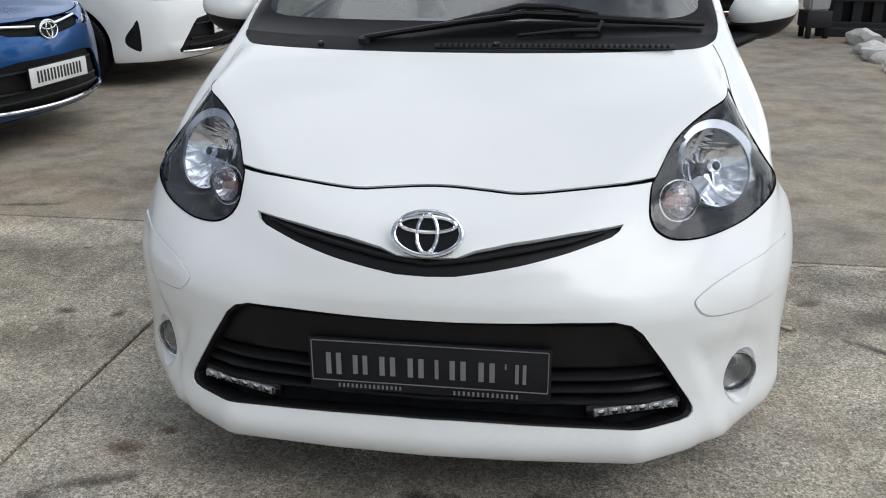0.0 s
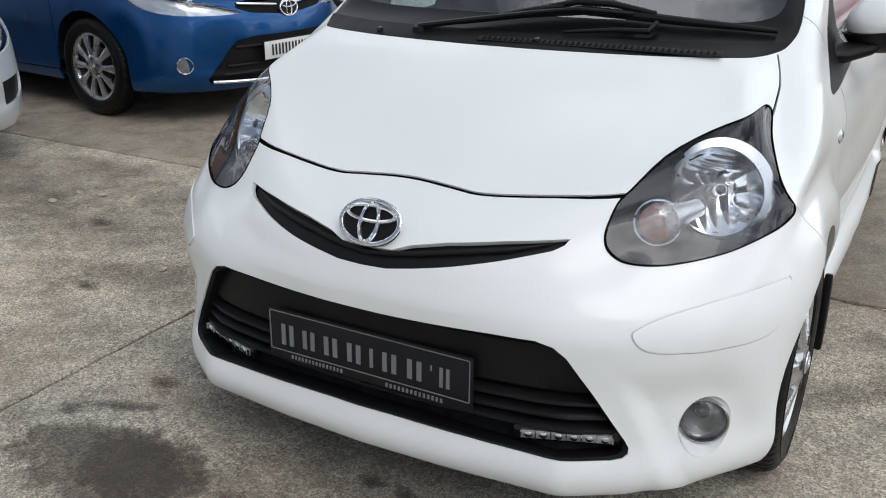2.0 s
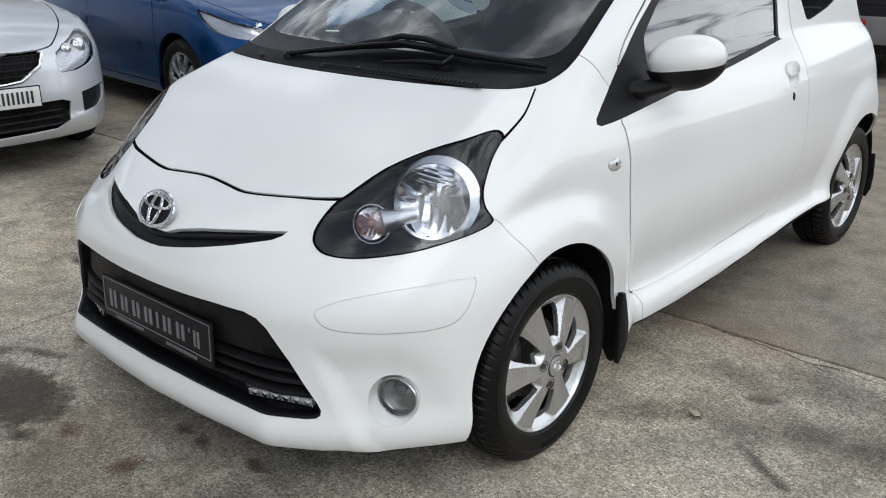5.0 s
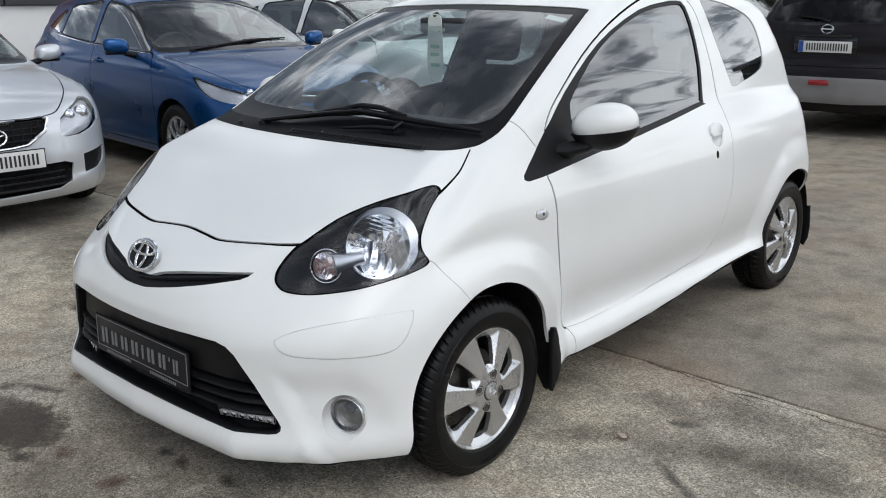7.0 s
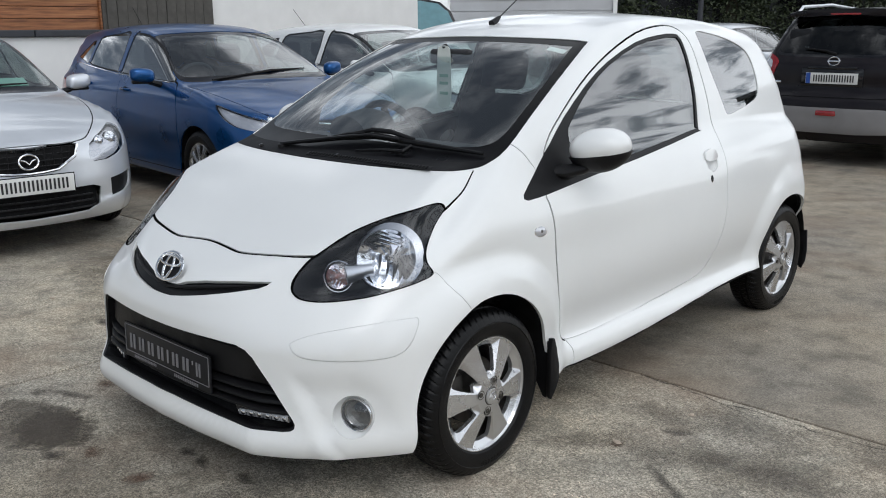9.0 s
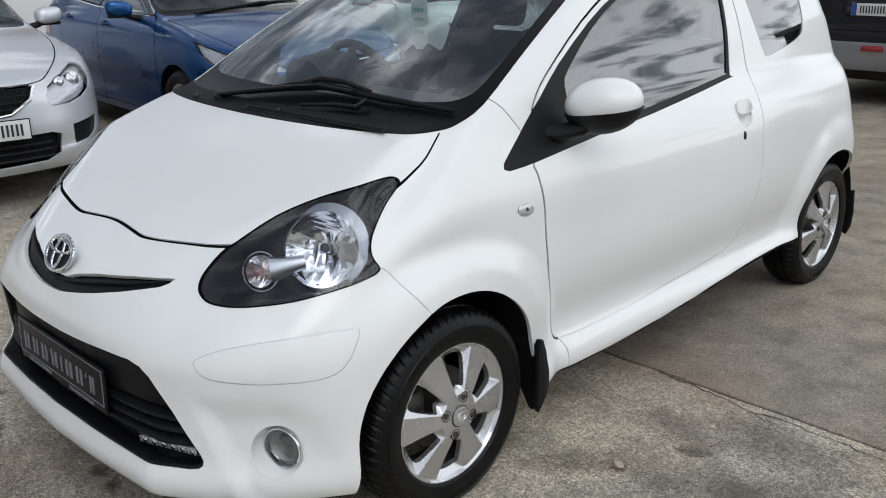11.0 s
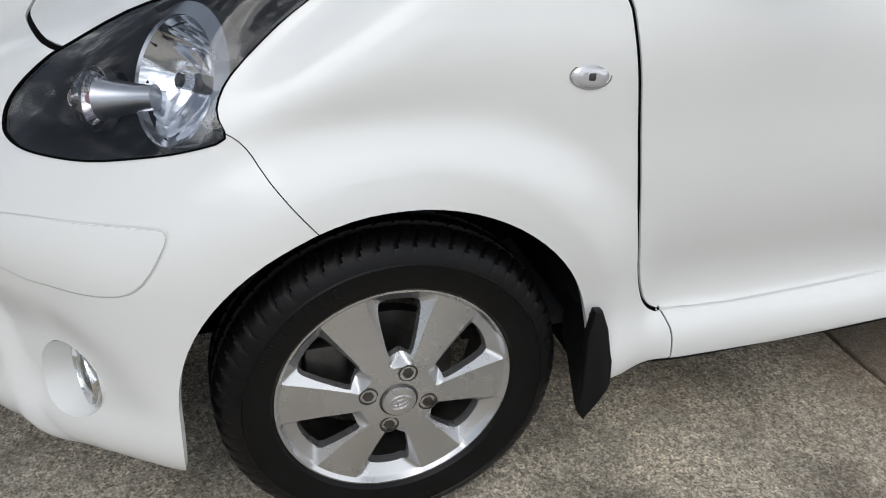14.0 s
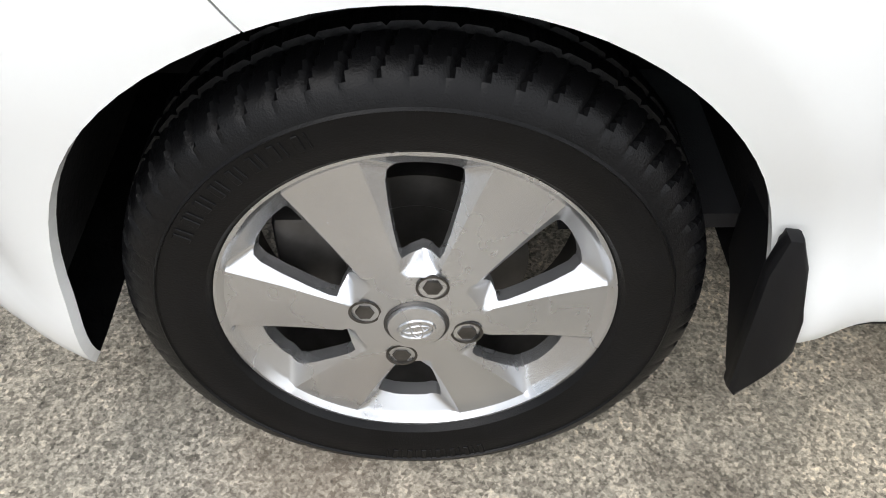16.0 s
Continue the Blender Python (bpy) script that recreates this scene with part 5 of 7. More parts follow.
        part("recess_dish", lathe([(0, -.024), (.5, -.022), (.8, -.014), (.95, -.005), (1.03, .0)], 40), WHITE, hand, m=turn_to((x * sx, 1.48, .859), (sx, 0, .22)) @ Matrix.Diagonal((1, .052, .045, 1)))
        x = skin_x(F, 1.457, .785)
        part("door_lock", lathe([(0, .004), (.7, .004), (1, .001), (1, -.004)], 24), GLOSS, door, m=turn_to((x * sx, 1.457, .785), (sx, 0, .05)) @ Matrix.Diagonal((1, .010, .017, 1)))
        # mirror
        bm = bmesh.new()
        bmesh.ops.create_uvsphere(bm, u_segments=40, v_segments=24, radius=1)
        for p in bm.verts:
            c = p.co
            c.x, c.z = math.copysign(abs(c.x) ** .9, c.x), c.z
            if c.y > 0:
                c.y *= .35
            c.z += .10 * c.x
            if c.z < 0:
                c.z *= .92
        cap = Matrix.Translation((.812 * sx, .548, 1.012)) @ Matrix.Rotation(radians(22 * sx), 4, "Z") @ Matrix.Rotation(radians(-4 * sx), 4, "Y") @ Matrix.Diagonal((.106 * sx, .088, .066, 1))
        mirror = part("door_mirror", bm, WHITE, door, "white door mirror on a black foot", m=cap, smooth=0)
        mirror.data.polygons.foreach_set("use_smooth", [True] * len(mirror.data.polygons))
        bm = bmesh.new()
        bmesh.ops.create_uvsphere(bm, u_segments=40, v_segments=24, radius=1)
        for p in bm.verts:
            if p.co.z > -.25:
                p.co.z = -.25 + (p.co.z + .25) * .12
            if p.co.y > 0:
                p.co.y *= .4
            p.co.z += .10 * p.co.x
        part("mirror_base", bm, PLASTIC, mirror, m=Matrix.Translation((.808 * sx, .556, 1.006)) @ Matrix.Rotation(radians(22 * sx), 4, "Z") @ Matrix.Rotation(radians(-4 * sx), 4, "Y") @ Matrix.Diagonal((.110 * sx, .093, .082, 1)))
        part("mirror_foot", tube([(.67 * sx, .47, .925), (.72 * sx, .49, .925), (.765 * sx, .515, .94), (.80 * sx, .545, .975)], [.058, .050, .046, .050], 20, .5), PLASTIC, mirror)
        part("mirror_glass", prism(rounded([(-.085, -.04), (-.08, .035), (0, .052), (.085, .04), (.09, -.03), (0, -.05)], 4), .004), CHROME, mirror, m=Matrix.Translation((.808 * sx, .566, 1.008)) @ Matrix.Rotation(radians(22 * sx), 4, "Z"))
        # flaps and liners
        for cy, yy in ((0, .335), (2.32, 2.655)):
            out = [(.68, .35), (.782, .36), (.788, .25), (.785, .19), (.768, .148), (.754, .152), (.735, .19), (.715, .23), (.68, .25)]
            flap = part("mud_flap", prism([(u * sx, w) for u, w in out], .012, .004), PLASTIC, car, "black rubber mud flap", m=Matrix.Translation((0 if cy == 0 else -.025 * sx, yy - .012, 0)))
            edge = [(.0, .374), (.014, .372), (.028, .335), (.040, .27), (.045, .222), (.040, .206), (.022, .192), (.010, .168), (.002, .150), (-.008, .165), (-.008, .33)]
            xo = skin_x(F, yy + .02, .3)
            part("flap_side", prism([(u, w) for u, w in edge], .02, .005), PLASTIC, flap, m=Matrix.Translation(((xo + .016) * sx, yy - .014, 0)) @ Matrix.Rotation(radians(90), 4, "Z") @ Matrix.Translation((0, 0 if sx > 0 else -.02, 0)))
            arch_shell(car, .42 * sx, (.762 if cy == 0 else .742) * sx, cy, .285, .329, 2, 178)

    # wheels
    first = new("wheel")
    first.parent = car
    first["label"] = "silver six-spoke alloy wheel with black tyre"
    wheel_parts(first, rim=.190, w_in=.040, w_out=.068, hole_in=.077, load=.264)
    first.matrix_basis = pose(.778, 0, .266)
    copy_thing(first, pose(-.778, 0, .266, 0, 0, 180))
    second = new("wheel")
    second.parent = car
    second["label"] = "silver six-spoke alloy wheel with black tyre"
    wheel_parts(second, rim=.190, w_in=.040, w_out=.068, hole_in=.077, turn=111, nut_turn=97, load=.264)
    second.matrix_basis = pose(.750, 2.33, .266)
    copy_thing(second, pose(-.750, 2.33, .266, 0, 0, 180))

    # wiper, washers, aerial, vents
    def on(x, y, up=0.0):
        return (x, y, skin_z(F, abs(x), y) + up)
    wiper = part("wiper_arm", tube([on(-.27, .035, .012), on(-.12, .06, .02), on(.04, .092, .028), on(.14, .112, .032), on(.28, .118, .030)], [.012, .011, .009, .008, .007], 8, .7), PLASTIC, car, "single black windscreen wiper")
    part("wiper_blade", tube([on(-.16, .062, .010), on(.0, .102, .016), on(.15, .130, .020), on(.38, .140, .016), on(.605, .180, .008)], [.005, .008, .010, .009, .005], 8, 1.2), PLASTIC, wiper)
    part("blade_bridge", tube([on(.03, .112, .024), on(.13, .135, .036), on(.22, .140, .036), on(.33, .140, .024)], [.006, .009, .009, .006], 8), PLASTIC, wiper)
    part("blade_bridge", tube([on(-.06, .088, .018), on(.03, .108, .026), on(.1, .124, .030)], [.005, .008, .006], 8), PLASTIC, wiper)
    part("pivot_cap", lathe([(0, .016), (.014, .014), (.018, .0)], 24), PLASTIC, wiper, m=turn_to(on(-.27, .035, .0), (0, -.3, 1.0)))
    part("wiper_spray_arm", tube([on(.13, .05, .008), on(.25, .075, .012), on(.33, .085, .012), on(.34, .115, .02)], [.004, .006, .008, .006], 8), PLASTIC, wiper)
    for x, y in ((-.385, .024), (.078, .012)):
        part("washer_jet", lathe([(0, .012), (.007, .010), (.009, 0)], 16), GLOSS, car, m=turn_to(on(x, y), (0, -.4, 1)))
    vent = part("cowl_vent", box(.60, .022, .003, (0, 0, 0), .001), PLASTIC, car, "black cowl vent with a row of slots", m=Matrix.Translation(on(.22, .012, .003)) @ Matrix.Rotation(.03, 4, "Z") @ Matrix.Rotation(.42, 4, "X"))
    for i in range(40):
        part("slot", box(.006, .012, .002, ((i - 19.5) * .0145, 0, .0025)), LINER, vent, m=Matrix.Translation(on(.22, .012, .003)) @ Matrix.Rotation(.03, 4, "Z") @ Matrix.Rotation(.42, 4, "X"), smooth=0)
    base = on(-.02, 1.0)
    aer = part("aerial", tube([(base[0], base[1] - .02, base[2]), (base[0], base[1] + .015, base[2] + .018), (base[0], base[1] + .035, base[2] + .03)], [.016, .012, .006], 12), PLASTIC, car, "short black roof aerial")
    part("mast", tube([(base[0], base[1] + .03, base[2] + .027), (base[0] - .005, base[1] + .20, base[2] + .13)], .0025, 8), PLASTIC, aer)
    # cabin
    out = [(.12, .93), (.28, .985), (.5, .985), (.60, .95), (.63, .85), (.58, .70), (.5, .55), (.2, .5)]
    bm = bmesh.new()
    rows = [[bm.verts.new((x, y + .02 * (abs(x) > .5), z - .015 * (abs(x) > .3))) for y, z in out] for x in (-.62, -.5, -.3, 0, .3, .5, .62)]
    for a, b in zip(rows, rows[1:]):
        for i in range(len(out)):
            bm.faces.new((a[i - 1], a[i], b[i], b[i - 1]))
    dash = part("dashboard", bm, DASH, car, "dark grey dashboard", smooth=1.2)
    part("instrument_pod", tube([(-.33, .42, .985), (-.33, .55, 1.005), (-.33, .60, 1.0)], [.11, .115, .10], 24, .7), DASH, dash)
    m = place((-.33, .70, .93), (0, 1, .45))
    wheel = part("steering_wheel", hoop(.185, .185, .016, 56, 10), DASH, car, "black steering wheel", m=m)
    part("hub", lathe([(0, .02), (.06, .015), (.075, 0), (.07, -.02)], 24), DASH, wheel, m=turn_to((-.33, .68, .92), (0, 1, .45)))
    for a in (0, 180, 270):
        part("spoke", box(.13, .02, .03, (.1, 0, 0), .006), DASH, wheel, m=m @ Matrix.Rotation(radians(a), 4, "Y"))
    for x in (-.33, .33):
        seat = part("front_seat", box(.46, .5, .2, (x, 1.05, .42), .06, 3), SEAT, car, "dark cloth front seat")
        part("backrest", box(.44, .14, .62, (0, 0, .31), .055, 3), SEAT, seat, m=Matrix.Translation((x, 1.26, .5)) @ Matrix.Rotation(radians(-16), 4, "X"))
        part("headrest", box(.25, .09, .19, (0, 0, 0), .04, 3), SEAT, seat, m=Matrix.Translation((x, 1.46, 1.21)) @ Matrix.Rotation(radians(-12), 4, "X"))
    bench = part("rear_seat", box(1.1, .5, .2, (0, 1.85, .45), .06, 3), SEAT, car, "dark cloth rear bench")
    part("backrest", box(1.12, .13, .55, (0, 0, .27), .05, 3), SEAT, bench, m=Matrix.Translation((0, 2.08, .5)) @ Matrix.Rotation(radians(-18), 4, "X"))
    for x in (-.3, .3):
        part("headrest", box(.22, .07, .14, (x, 2.28, 1.09), .03, 3), SEAT, bench)
    part("cabin_floor", box(1.3, 2.3, .02, (0, 1.3, .26)), DASH, car)
    mirror = part("rear_view_mirror", box(.22, .03, .06, (0, .70, 1.30), .014, 3), DASH, car, "interior mirror behind the windscreen")
    part("stem", tube([(0, .68, 1.32), (0, .66, 1.345)], .012, 8), DASH, mirror)
    tag = part("hanging_tag", prism(rounded([(-.035, -.13), (-.035, .05), (-.028, .09), (0, .10), (.028, .09), (.035, .05), (.035, -.13)], 3), .002), CARD, car, "white card tag hanging from the mirror", m=Matrix.Translation((.0, .655, 1.245)))
    for z in (-.02, -.05, -.09):
        part("print_bar", box(.045, .001, .012, (0, 0, z)), GREEN_CARD, tag, m=Matrix.Translation((.0, .654, 1.245)), smooth=0)
    x, y = .445, .80
    part("screen_sticker", box(.075, .03, .001, bevel=0), CARD, car, "small pale sticker inside the windscreen", m=Matrix.Translation(on(x, y, -.008)) @ Matrix.Rotation(radians(24), 4, "X") @ Matrix.Rotation(radians(12), 4, "Y"), smooth=0)
    car.matrix_basis = pose(0, 4.03, -.002, 0, 0, .4) @ Matrix.Diagonal((1.024, 1, 1, 1))
    return car


small_car()


# the cars parked round it
def number_plate(parent, m, w=0.52, h=0.11, count=8, band=True):
    plate = part("number_plate", prism([(-w / 2, -h / 2), (w / 2, -h / 2), (w / 2, h / 2), (-w / 2, h / 2)], .008, .002), PLATE_WHITE, parent, "white number plate with plain dark bars", m=m)
    part("plate_edge", prism([(-w / 2 - .006, -h / 2 - .006), (w / 2 + .006, -h / 2 - .006), (w / 2 + .006, h / 2 + .006), (-w / 2 - .006, h / 2 + .006)], .008), PLASTIC, plate, m=m @ Matrix.Translation((0, .003, 0)), smooth=0)
    if band:
        part("country_band", box(.045, .003, h * .96, (-w / 2 + .026, -.001, 0)), EU_BLUE, plate, m=m, smooth=0)
    bars(plate, m @ Matrix.Translation((.02 if band else 0, -.001, 0)), w * .80, h * .62, count, INK, .003, .22)


PLAIN_WHEELS = {}


def plain_wheels(car, R, rim, wb, half, holes=10):
    """Four alloy wheels; cars with wheels of one size share their meshes."""
    first = PLAIN_WHEELS.get((R, rim, holes))
    spots = (pose(half, 0, R), pose(-half, 0, R, 0, 0, 180), pose(half, wb, R, 20), pose(-half, wb, R, 20, 0, 180))
    if not first:
        first = PLAIN_WHEELS[(R, rim, holes)] = new("wheel")
        first["label"] = "silver alloy wheel with black tyre"
        wheel_parts(first, R, rim, holes, 90, .075, rim - .022, .022, .062 if holes == 10 else .1, 5, 90, facet=.4)
        first.parent, first.matrix_basis, spots = car, spots[0], spots[1:]
    for m in spots:
        copy_thing(first, m).parent = car


def cabin_fittings(car, y0, z, half, wheel_x=-.37, rows=2, step=.85):
    part("dashboard", box(half * 2 - .06, .45, .30, (0, y0, z - .16), .08, 3), DASH, car)
    m = place((wheel_x, y0 + .32, z - .02), (0, 1, .45))
    part("steering_wheel", hoop(.185, .185, .016, 40, 8), DASH, car, m=m)
    for r in range(rows):
        for x in ((-half * .47, half * .47) if r == 0 else (-half * .55, 0, half * .55)):
            y = y0 + .85 + r * step
            seat = part("seat_back", box(.46 if r == 0 else .4, .14, .62, (0, 0, .3), .055, 2), SEAT, car, m=Matrix.Translation((x, y, z - .50)) @ Matrix.Rotation(radians(-16), 4, "X"))
            part("headrest", box(.25, .09, .18, (0, 0, 0), .04, 2), SEAT, seat, m=Matrix.Translation((x, y + .19, z + .21)))
    part("cabin_floor", box(half * 2 - .1, 2.6, .02, (0, y0 + 1.3, .3)), DASH, car)
    part("rear_view_mirror", box(.22, .03, .06, (0, y0 + .38, z + .29), .014, 2), DASH, car)


def body_common(s, car, F, wb, arch_r, axle_z, wheel_half, windows):
    """Cuts wheel arches and windows, and makes the panels that every car has."""
    for c in (0, wb):
        ring = [(c + arch_r * math.cos(t), axle_z + arch_r * math.sin(t)) for t in np.linspace(0, math.pi, 32)]
        s.cut("arch", "side", [(c + arch_r, .05)] + ring + [(c - arch_r, .05)], lambda c: c.x > .3)
    for name, poly in windows:
        s.cut("edge_" + name, "side", poly, lambda c: c.z > .8)
        cx, cz = sum(p[0] for p in poly) / len(poly), sum(p[1] for p in poly) / len(poly)
        s.cut(name, "side", [(cx + (u - cx) * .955, cz + (v - cz) * .92) for u, v in poly], lambda c: c.z > .8)
    s.cut("under", "side", [(-1.1, F.low + .012), (4.0, F.low + .012), (4.0, .05), (-1.1, .05)], facing=-2)
    for y in (0, wb):
        s.cut("well", "top", [(.42, y - arch_r), (.95, y - arch_r), (.95, y + arch_r), (.42, y + arch_r)], lambda q: q.z < F.low + .03, facing=-2, over="under")
    panel(s, "under", "underbody", LINER, car, centre=True, flange=0)
    for name, poly in windows:
        panel(s, "edge_" + name, "window_frame", PLASTIC, car, both=True, push=.003, flange=.004)
        panel(s, name, "side_window", FAR_GLASS, car, both=True, push=.004, flange=0)
    for c in (0, wb):
        for sx in (1, -1):
            arch_shell(car, .45 * sx, (wheel_half - .02) * sx, c, axle_z, arch_r + .006, 2, 178)


def wing_mirror(car, paint, at, sx, size=(.102, .072, .060)):
    bm = bmesh.new()
    bmesh.ops.create_uvsphere(bm, u_segments=28, v_segments=16, radius=1)
    for p in bm.verts:
        p.co = Vector([math.copysign(abs(v) ** .68, v) for v in p.co])
        if p.co.y > 0:
            p.co.y *= .4
        p.co.z += .12 * p.co.x
    mirror = part("door_mirror", bm, paint, car, m=Matrix.Translation((at[0] * sx, at[1], at[2])) @ Matrix.Rotation(radians(15 * sx), 4, "Z") @ Matrix.Diagonal((size[0] * sx, size[1], size[2], 1)), smooth=1.2)
    part("mirror_base", tube([((at[0] - .17) * sx, at[1] + .0, at[2] - .09), ((at[0] - .06) * sx, at[1], at[2] - .06)], [.045, .035], 12, .6), PLASTIC, mirror)
    part("lower_cover", box(size[0] * 1.7, size[1] * .9, .03, (0, 0, 0), .012), PLASTIC, mirror, m=Matrix.Translation((at[0] * sx, at[1], at[2] - size[2] * .95)) @ Matrix.Rotation(radians(15 * sx), 4, "Z"))


def handles(car, F, paint, spots):
    for y, z in spots:
        for sx in (1, -1):
            x = skin_x(F, y, z)
            h = part("door_handle", tube([((x + .002) * sx, y - .09, z), ((x + .022) * sx, y - .05, z + .004), ((x + .022) * sx, y + .05, z + .006), ((x + .002) * sx, y + .09, z + .004)], [.010, .013, .013, .010], 10), paint, car)
            part("handle_cup", lathe([(0, -.003), (.7, -.002), (1, .001)], 20), PLASTIC, h, m=turn_to(((x + .001) * sx, y, z), (sx, 0, .05)) @ Matrix.Diagonal((1, .05, .03, 1)))


FAMILY = Shape(
    nose=curve((.15, -.80), (.24, -.885), (.34, -.915), (.46, -.92), (.58, -.912), (.66, -.895), (.74, -.86), (.82, -.79), (1.0, -.5)),
    plan=curve((-.2, .01), (0, 0), (.3, .028), (.5, .085), (.62, .15), (.72, .24), (.79, .36), (.84, .5), (.88, .7)),
    bonnet=curve((-1.0, .655), (-.85, .725), (-.6, .815), (-.2, .91), (.2, .98), (.45, 1.0), (1, 1.0), (3.4, 1.0)), crown=0.05,
    width=curve((-.9, .85), (0, .868), (1.3, .862), (2.6, .872), (3.3, .83)),
    side=curve((.12, -.07), (.25, -.025), (.4, -.022), (.6, 0), (.74, -.004), (.86, -.026), (.96, -.075), (1.08, -.16)),
    screen=curve((-.2, .70), (.3, .985), (.75, 1.215), (1.1, 1.375), (1.4, 1.49)),
    roof=curve((.8, 1.33), (1.15, 1.42), (1.55, 1.465), (2.0, 1.475), (2.5, 1.455), (3.0, 1.40), (3.4, 1.34)),
    cabin=curve((.1, .6), (.6, .76), (.85, .82), (.95, .80), (1.1, .742), (1.3, .652), (1.42, .58), (1.5, .5)),
    taper=curve((.3, -.005), (1, 0), (2.2, -.005), (2.9, -.05), (3.4, -.1)),
    tail=curve((.2, 3.25), (.4, 3.34), (.6, 3.355), (.8, 3.34), (1.0, 3.28), (1.2, 3.14), (1.4, 2.98)),
    tail_plan=curve((-.2, .01), (0, 0), (.4, .03), (.65, .1), (.78, .2), (.86, .4)), low=.19, r=.05, rc=.06, fuse=.04)


def family_hatch(paint, label, sharp_fog=False):
    F = FAMILY
    car = tagged(new("hatchback_car"), label, "car", group="cars parked in a row")
    s = Skin(F, *skin(F, -.35, 2.9, .58, 84, .032, 36))
    s.cut("gap", "top", ribbon(rounded([(-.05, -.835), (.2, -.825), (.42, -.775), (.56, -.70), (.64, -.55), (.70, -.2), (.745, .1), (.755, .3)], 3, False), .008), lambda c: c.z > .6)
    for line in ([(.36, .24), (.33, .6), (.34, .8), (.42, .95), (.53, 1.0)], [(1.52, .24), (1.53, .6), (1.56, .98), (1.62, 1.05)], [(1.54, 1.035), (1.70, 1.042)], [(.34, .27), (1.2, .265), (2.15, .29), (2.3, .5), (2.42, .75), (2.5, 1.05), (2.54, 1.13)], [(2.36, 1.088), (2.54, 1.115)]):
        s.cut("gap", "side", ribbon(rounded(line, 3, False), .008))
    s.cut("lamp", "corner", rounded([(-.34, .672), (-.22, .712), (-.06, .745), (.1, .778), (.25, .818), (.35, .845), (.388, .850), (.376, .815), (.325, .757), (.22, .700), (.08, .672), (-.08, .660), (-.24, .657), (-.33, .661)], 3), lambda c: c.y < .1)
    s.cut("slot", "front", [(-.05, .735), (0, .735), (.1, .73), (.25, .733), (.37, .72), (.385, .69), (.3, .660), (.1, .64), (0, .638), (-.05, .638)], lambda c: c.y < -.3)
    s.cut("mouth", "front", rounded([(0, .52), (.3, .52), (.42, .505), (.47, .46), (.60, .28), (.58, .25), (.4, .232), (0, .228)], 1, False) + [(-.05, .228), (-.05, .52)], lambda c: c.y < -.3)
    if sharp_fog:
        s.cut("vent", "corner", rounded([(.165, .53), (.2, .48), (.25, .415), (.262, .36), (.235, .32), (.168, .285), (.155, .33), (.155, .45)], 2), lambda c: c.y < .1)
    glass = rounded([(0, .995), (.4, .992), (.66, .985), (.725, 1.0), (.725, 1.05), (.66, 1.2), (.60, 1.33), (.57, 1.365), (.4, 1.385), (0, 1.40)], 3, False)
    s.cut("band", "front", [(-.05, 1.40), (-.05, .995)] + glass, lambda c: c.y < 1.5 and c.z > .9)
    s.cut("screen", "front", [(-.05, 1.375), (-.05, 1.035)] + [(u * .955, 1.035 + (v - .995) * .84) for u, v in glass], lambda c: c.y < 1.5 and c.z > .9, over="band")
    s.cut("rear_glass", "rear", [(.05, 1.34), (-.5, 1.31), (-.62, 1.05), (-.58, 1.0), (.05, .99)], lambda c: c.y > 2.6)
    s.cut("tail_lamp", "rear", [(-.42, .86), (-.9, .96), (-.9, .74), (-.44, .74)], lambda c: c.y > 2.6)
    windows = (("front_glass", rounded([(.50, .985), (.6, 1.05), (.85, 1.20), (1.08, 1.31), (1.3, 1.372), (1.5, 1.39), (1.56, 1.385), (1.585, 1.04), (1.57, 1.025), (.8, .99)], 2)),
               ("rear_glass_side", rounded([(1.66, 1.388), (1.9, 1.385), (2.2, 1.365), (2.36, 1.335), (2.43, 1.13), (2.38, 1.08), (1.68, 1.032), (1.66, 1.05)], 2)),
               ("quarter_glass", rounded([(2.46, 1.318), (2.62, 1.27), (2.82, 1.17), (2.83, 1.145), (2.6, 1.11), (2.51, 1.10)], 2)))
    body_common(s, car, F, 2.6, .355, .315, .86, windows)
    s.seed(bonnet=(.2, -.4, .86), bumper=(.3, -.9, .57), front_door=(.86, 1.0, .6), rear_door=(.86, 1.9, .6))
    panel(s, None, "body_shell", paint, car, centre=True)
    for tag in ("bonnet", "bumper"):
        panel(s, tag, tag, paint, car, centre=True)
    for tag in ("front_door", "rear_door"):
        panel(s, tag, tag, paint, car, both=True)
    panel(s, "gap", "shut_line_seal", LINER, car, centre=True, push=.005, flange=0)
    panel(s, "band", "screen_border", GLOSS, car, centre=True, push=.003, flange=0)
    panel(s, "screen", "windscreen", SCREEN, car, centre=True, push=.003, flange=0)
    panel(s, "rear_glass", "rear_window", DARK_GLASS, car, centre=True, push=.003, flange=0)
    panel(s, "tail_lamp", "tail_lamp", LAMP_RED, car, both=True, push=-.003, flange=.008)
    grille = panel(s, "mouth", "lower_grille", PLASTIC, car, centre=True, push=.03, flange=0)[0]
    part("chrome_strip", tube([(x, skin_y(F, abs(x), .245) - .006, .243 + .02 * (abs(x) / .58) ** 2) for x in np.linspace(-.57, .57, 25)], .013, 8, 1.0), CHROME, grille)
    for z in (.30, .35, .46):
        half = .5 - (z - .3) * .5
        part("slat", tube([(x, skin_y(F, abs(x), z) + .018, z) for x in np.linspace(-half, half, 19)], .009, 6), PLASTIC, grille)
    up = panel(s, "slot", "upper_grille", LINER, car, centre=True, push=.02, flange=0)[0]
